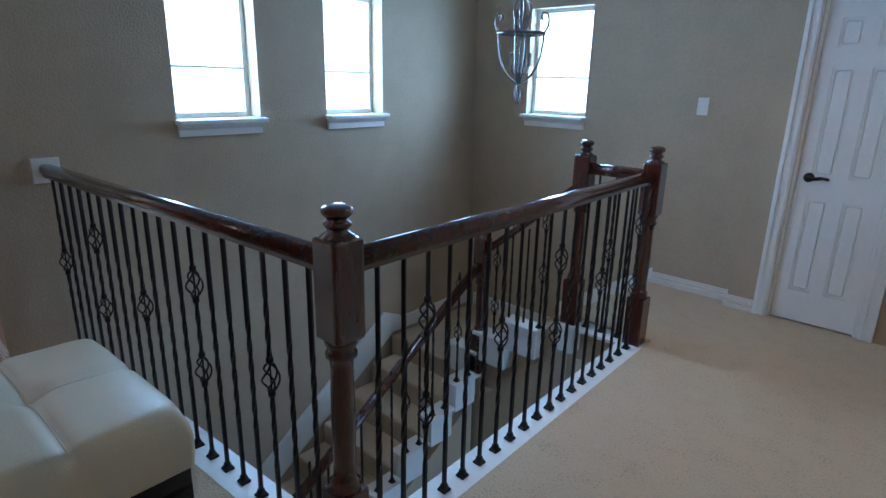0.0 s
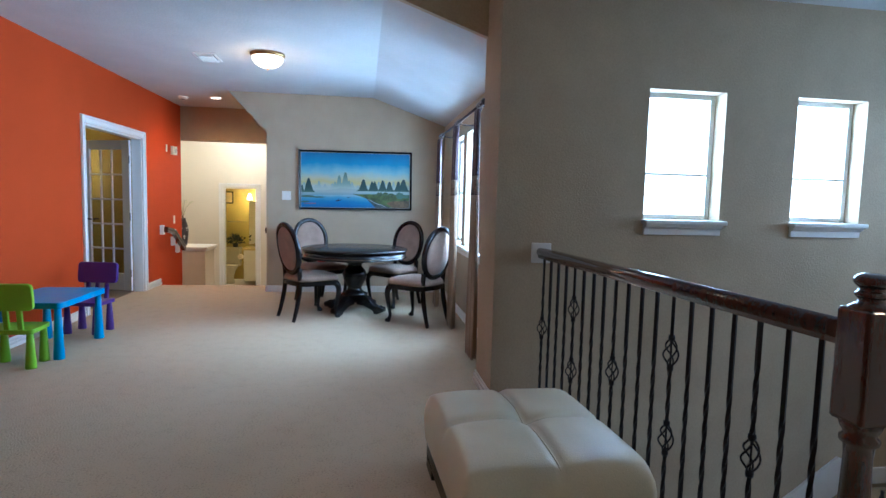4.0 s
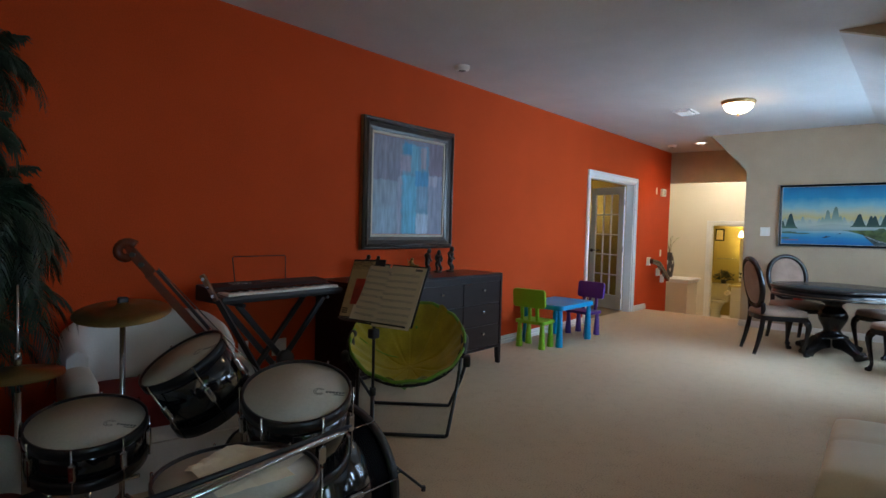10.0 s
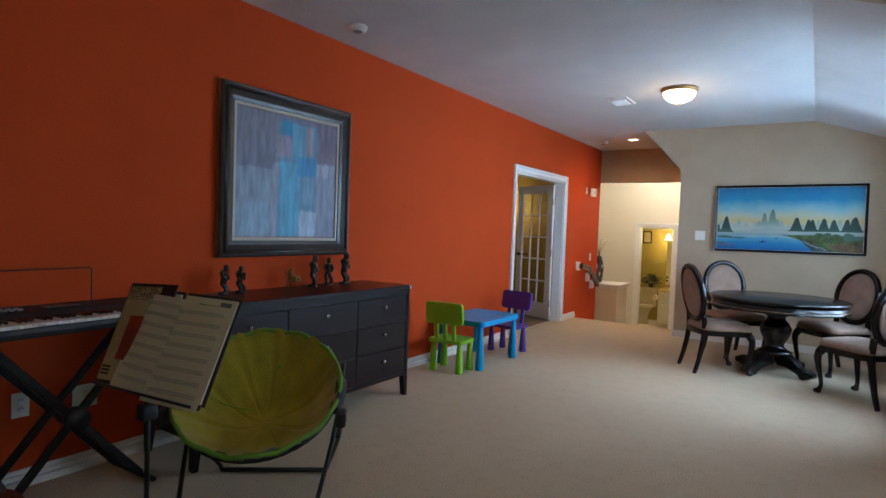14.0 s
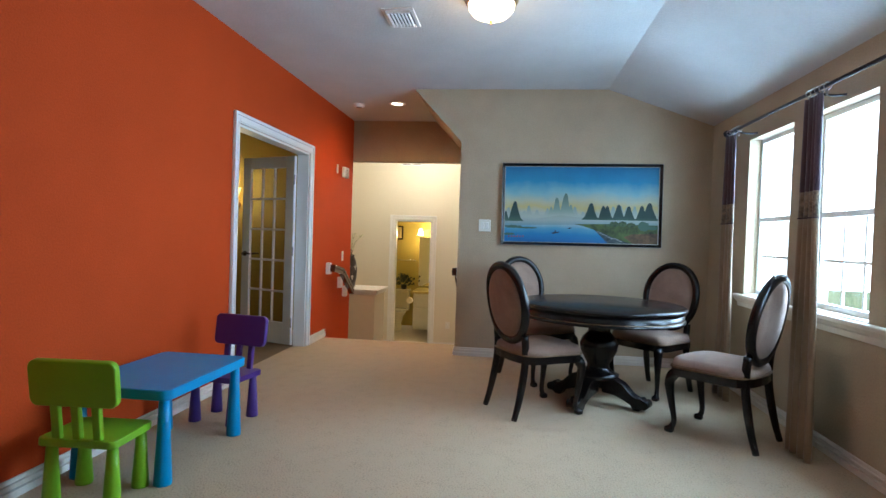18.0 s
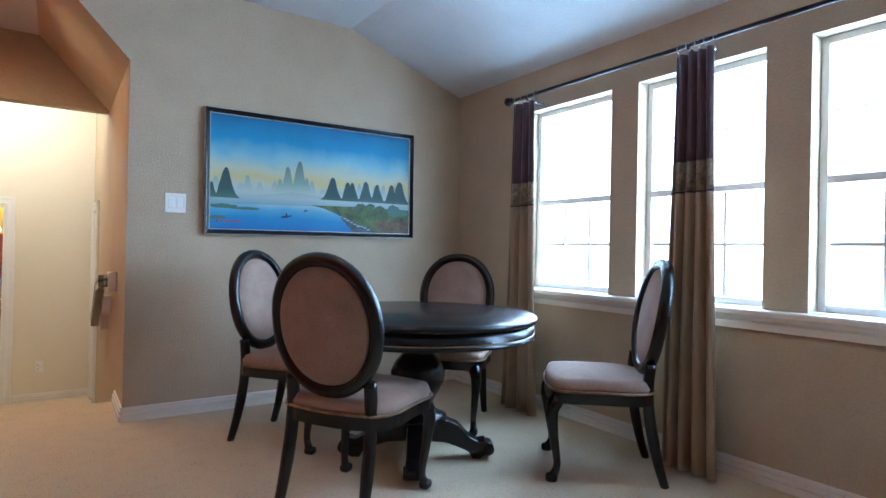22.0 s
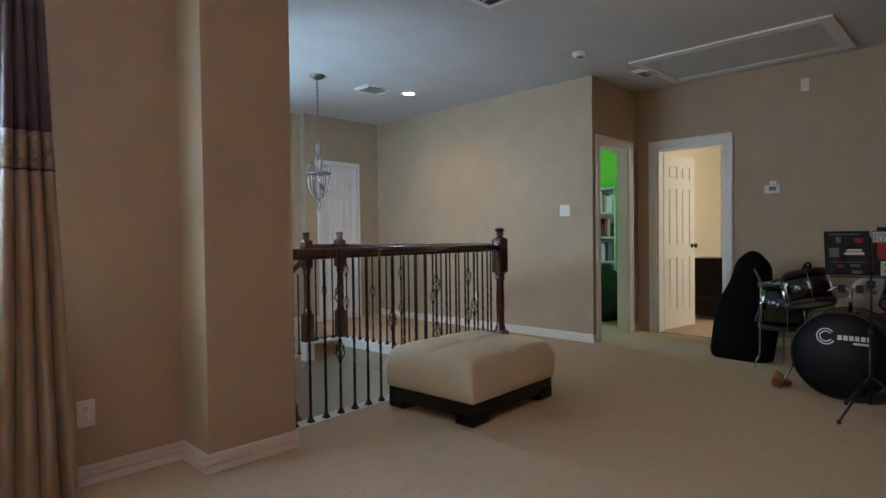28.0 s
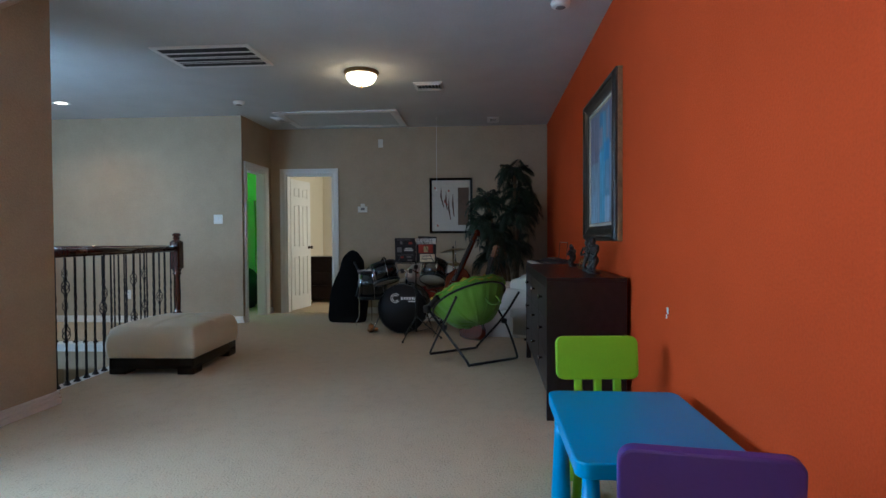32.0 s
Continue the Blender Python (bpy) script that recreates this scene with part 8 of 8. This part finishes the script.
def carving(x, y, h, turn, bend, label):
    """A slim stylised figure on a small plinth, carved in one piece."""
    bm = bmesh.new()
    k = h / 0.2
    for side in (-1, 1):
        add_tube(bm, curve([(side * 0.012 * k, 0, 0.01), (side * 0.022 * k, 0.006 + 0.016 * abs(bend), h * 0.18), (side * 0.014 * k, -0.004, h * 0.36), (side * 0.010 * k, 0, h * 0.46)], 12), [r * k for r in (0.011, 0.010, 0.010, 0.011, 0.012, 0.013, 0.013, 0.013, 0.014, 0.015, 0.015, 0.015, 0.014)], 8)
        add_tube(bm, curve([(side * 0.026 * k, 0, h * 0.76), (side * 0.038 * k, 0.010, h * 0.62), (side * (0.034 if bend > 0 else 0.016) * k, 0.026, h * 0.52), (side * 0.008 * k, 0.034, h * (0.56 if bend > 0 else 0.78))], 12), 0.007 * k, 7)
    add_tube(bm, curve([(0, 0, h * 0.40), (0.006 * bend, 0.004 * bend, h * 0.52), (-0.004 * bend, 0.002, h * 0.66), (0, 0.004 * bend, h * 0.78), (0, 0.010, h * 0.84)], 16), [r * k for r in (0.018, 0.022, 0.023, 0.022, 0.020, 0.019, 0.020, 0.022, 0.025, 0.027, 0.028, 0.027, 0.023, 0.016, 0.011, 0.010, 0.010)], 12)
    bmesh.ops.create_icosphere(bm, subdivisions=2, radius=0.020 * k, matrix=Matrix.Translation((0, 0.012 + 0.004 * bend, h * 0.91)) @ Matrix.Diagonal((0.85, 1.0, 1.2, 1)))
    add_lathe(bm, [(0, 0), (0.034 * k, 0), (0.034 * k, 0.012), (0.028 * k, 0.018), (0, 0.018)], 16)
    ob = part("carved_figure", smooth(bm), EBON)
    ob.matrix_world = pose(x, y, 0.862, 0, 0, turn)
    tagged(ob, label, "carving", "ebony carvings")


carving(4.73, 0.15, 0.235, 20, 1, "slim dark ebony carving on the dresser")
carving(4.89, 0.14, 0.205, -15, -1, "stooping dark ebony carving on the dresser")
carving(5.04, 0.14, 0.22, 60, 0.6, "upright dark ebony carving on the dresser")
carving(5.66, 0.15, 0.17, 10, -1, "seated dark ebony carving on the dresser")
carving(5.77, 0.14, 0.18, 40, 1, "tall dark ebony carving on the dresser")
rk = thing("rocking_chair_figurine", pose(5.20, 0.13, 0.862, 0, 0, 20), "small brass figurine of a rocking chair", "figurine")
for s in (-1, 1):
    part("rocker", tube([(s * 0.03, 0.055 * math.sin(a), 0.042 - 0.038 * math.cos(a)) for a in [-1.1 + 0.22 * q for q in range(11)]], 0.004, 6), BRASSFIG, rk)
    part("leg", tube([(s * 0.03, 0.03, 0.01), (s * 0.03, 0.025, 0.085)], 0.0035, 6), BRASSFIG, rk)
    part("post", tube([(s * 0.03, -0.03, 0.01), (s * 0.03, -0.05, 0.13)], 0.0035, 6), BRASSFIG, rk)
part("seat", box((-0.034, -0.035, 0.048), (0.034, 0.035, 0.056), 0.003, 1), BRASSFIG, rk)
bm = bmesh.new()
for x, y, z, r in ((0, -0.02, 0.075, 0.026), (0, -0.03, 0.105, 0.02), (0.012, 0.01, 0.07, 0.016), (-0.012, 0.02, 0.068, 0.014), (0, -0.02, 0.13, 0.013)):
    bmesh.ops.create_icosphere(bm, subdivisions=2, radius=r, matrix=Matrix.Translation((x, y, z)))
part("cushion", smooth(bm), BRASSFIG, rk, "worn brass filling of the little chair")

# rooms beyond the doorways
BCM = pose(10.23, 5.24, 0, 0, 0, -90)
bc = thing("bookcase", BCM, "white bookcase with rows of books", "bookcase")
part("back", box((-0.42, 0.13, 0), (0.42, 0.15, 1.75)), WHITE, bc)
for x in (-0.42, 0.40):
    part("side", box((x, -0.14, 0), (x + 0.02, 0.13, 1.75)), WHITE, bc)
for i in range(6):
    z = 0.05 + i * 0.335
    part("shelf", box((-0.40, -0.14, z), (0.40, 0.13, z + 0.02)), WHITE, bc)
rnd = random.Random(11)
for i in range(5):
    x = -0.37
    while x < 0.34:
        w, h = rnd.uniform(0.015, 0.04), rnd.uniform(0.16, 0.28)
        ob = part("book", box((x, -0.10, 0), (x + w, 0.10, h), 0.002, 1), (INK_BLACK, INK_TAN, INK_RED, INK, INK_WHITE)[rnd.randrange(5)])
        ob.matrix_world = BCM @ pose(0, 0, 0.07 + i * 0.335)
        tagged(ob, "upright book on the bookcase shelf", "book", "books on the shelves")
        x += w + 0.002
bn = thing("bean_bag", pose(9.70, 4.88, 0), "dark teal bean bag on the carpet", "bean bag")
bm = bmesh.new()
bmesh.ops.create_icosphere(bm, subdivisions=4, radius=0.42)
for v in bm.verts:
    f = 1 + 0.10 * noise.noise(v.co * 4)
    v.co = Vector((v.co.x * f, v.co.y * f, max(0, 0.30 + v.co.z * 0.92 * f)))
part("bag", smooth(bm), mat("dark teal cloth", (0.012, 0.030, 0.035), 0.7, 0.2, 5, 90, 0.3), bn)
bb = thing("bedroom_dresser", pose(10.75, 3.35, 0), "dark wooden bedroom dresser seen through the doorway", "dresser")
part("carcass", box((-0.25, -0.55, 0.04), (0.25, 0.60, 0.76), 0.006, 1), ESPRESSO, bb)
part("top", box((-0.27, -0.57, 0.76), (0.27, 0.62, 0.785), 0.004, 1), ESPRESSO, bb)
for i in range(3):
    part("drawer", box((-0.268, -0.50, 0.09 + i * 0.22), (-0.25, 0.55, 0.29 + i * 0.22), 0.004, 1), ESPRESSO, bb)
tc_ = thing("toy", pose(7.52, 2.22, 0), "small orange-brown plush toy on the carpet", "toy")
bm = bmesh.new()
for x, y, z, r in ((0, 0, 0.045, 0.045), (0.06, 0.02, 0.05, 0.035), (-0.05, 0.01, 0.03, 0.03), (0.03, -0.05, 0.025, 0.025), (0.085, 0.03, 0.07, 0.018)):
    bmesh.ops.create_icosphere(bm, subdivisions=2, radius=r, matrix=Matrix.Translation((x, y, z)))
part("plush", smooth(bm), mat("orange-brown plush", (0.35, 0.15, 0.05), 0.95, 0.2, 20, 150, 0.6), tc_)
ball = thing("toy", pose(0.72, 2.40, 0.475), "small red plastic toy lying on the chair seat", "toy")
part("shell", smooth(box((-0.09, -0.05, 0), (0.09, 0.05, 0.07), 0.025, 3)), mat("red toy plastic", (0.45, 0.02, 0.008), 0.35, 0.05, 6, 40, 0.02), ball)
CARD = mat("white card", (0.75, 0.74, 0.72), 0.6, 0.03, 8, 40, 0.0)
for x, z, w, h in ((3.685, 0.755, 0.022, 0.03), (3.70, 0.725, 0.012, 0.018)):
    ob = part("wall_card", box((x - w / 2, 0.0005, z - h / 2), (x + w / 2, 0.003, z + h / 2)), CARD)
    tagged(ob, "small white scrap stuck to the orange wall", "paper")
gm = thing("instrument_bag", pose(0, 0, 0), "slim soft black instrument bag leaning on the armchair", "instrument bag")
bm = tube(curve([(8.98, 3.02, 0.07), (8.90, 2.86, 0.22), (8.78, 2.60, 0.48), (8.69, 2.36, 0.70), (8.64, 2.25, 0.775)], 40), [(0.075 if k < 14 else 0.075 - 0.0013 * (k - 14)) + 0.004 * math.sin(k * 0.9) for k in range(41)], 16)
for v in bm.verts:
    v.co += Vector((0.010, 0.010, 0.008)) * noise.noise(v.co * 18)
    v.co.z = max(v.co.z, 0.004)
BAGCLOTH = mat("black nylon bag cloth", (0.006, 0.006, 0.007), 0.9, 0.3, 12, 140, 0.5, spec=0.15)
part("bag", smooth(bm), BAGCLOTH, gm)
part("loop", tube(curve([(8.66, 2.32, 0.77), (8.64, 2.29, 0.825), (8.63, 2.26, 0.83), (8.63, 2.25, 0.80)], 12), 0.010, 6), BAGCLOTH, gm, "black carrying loop")
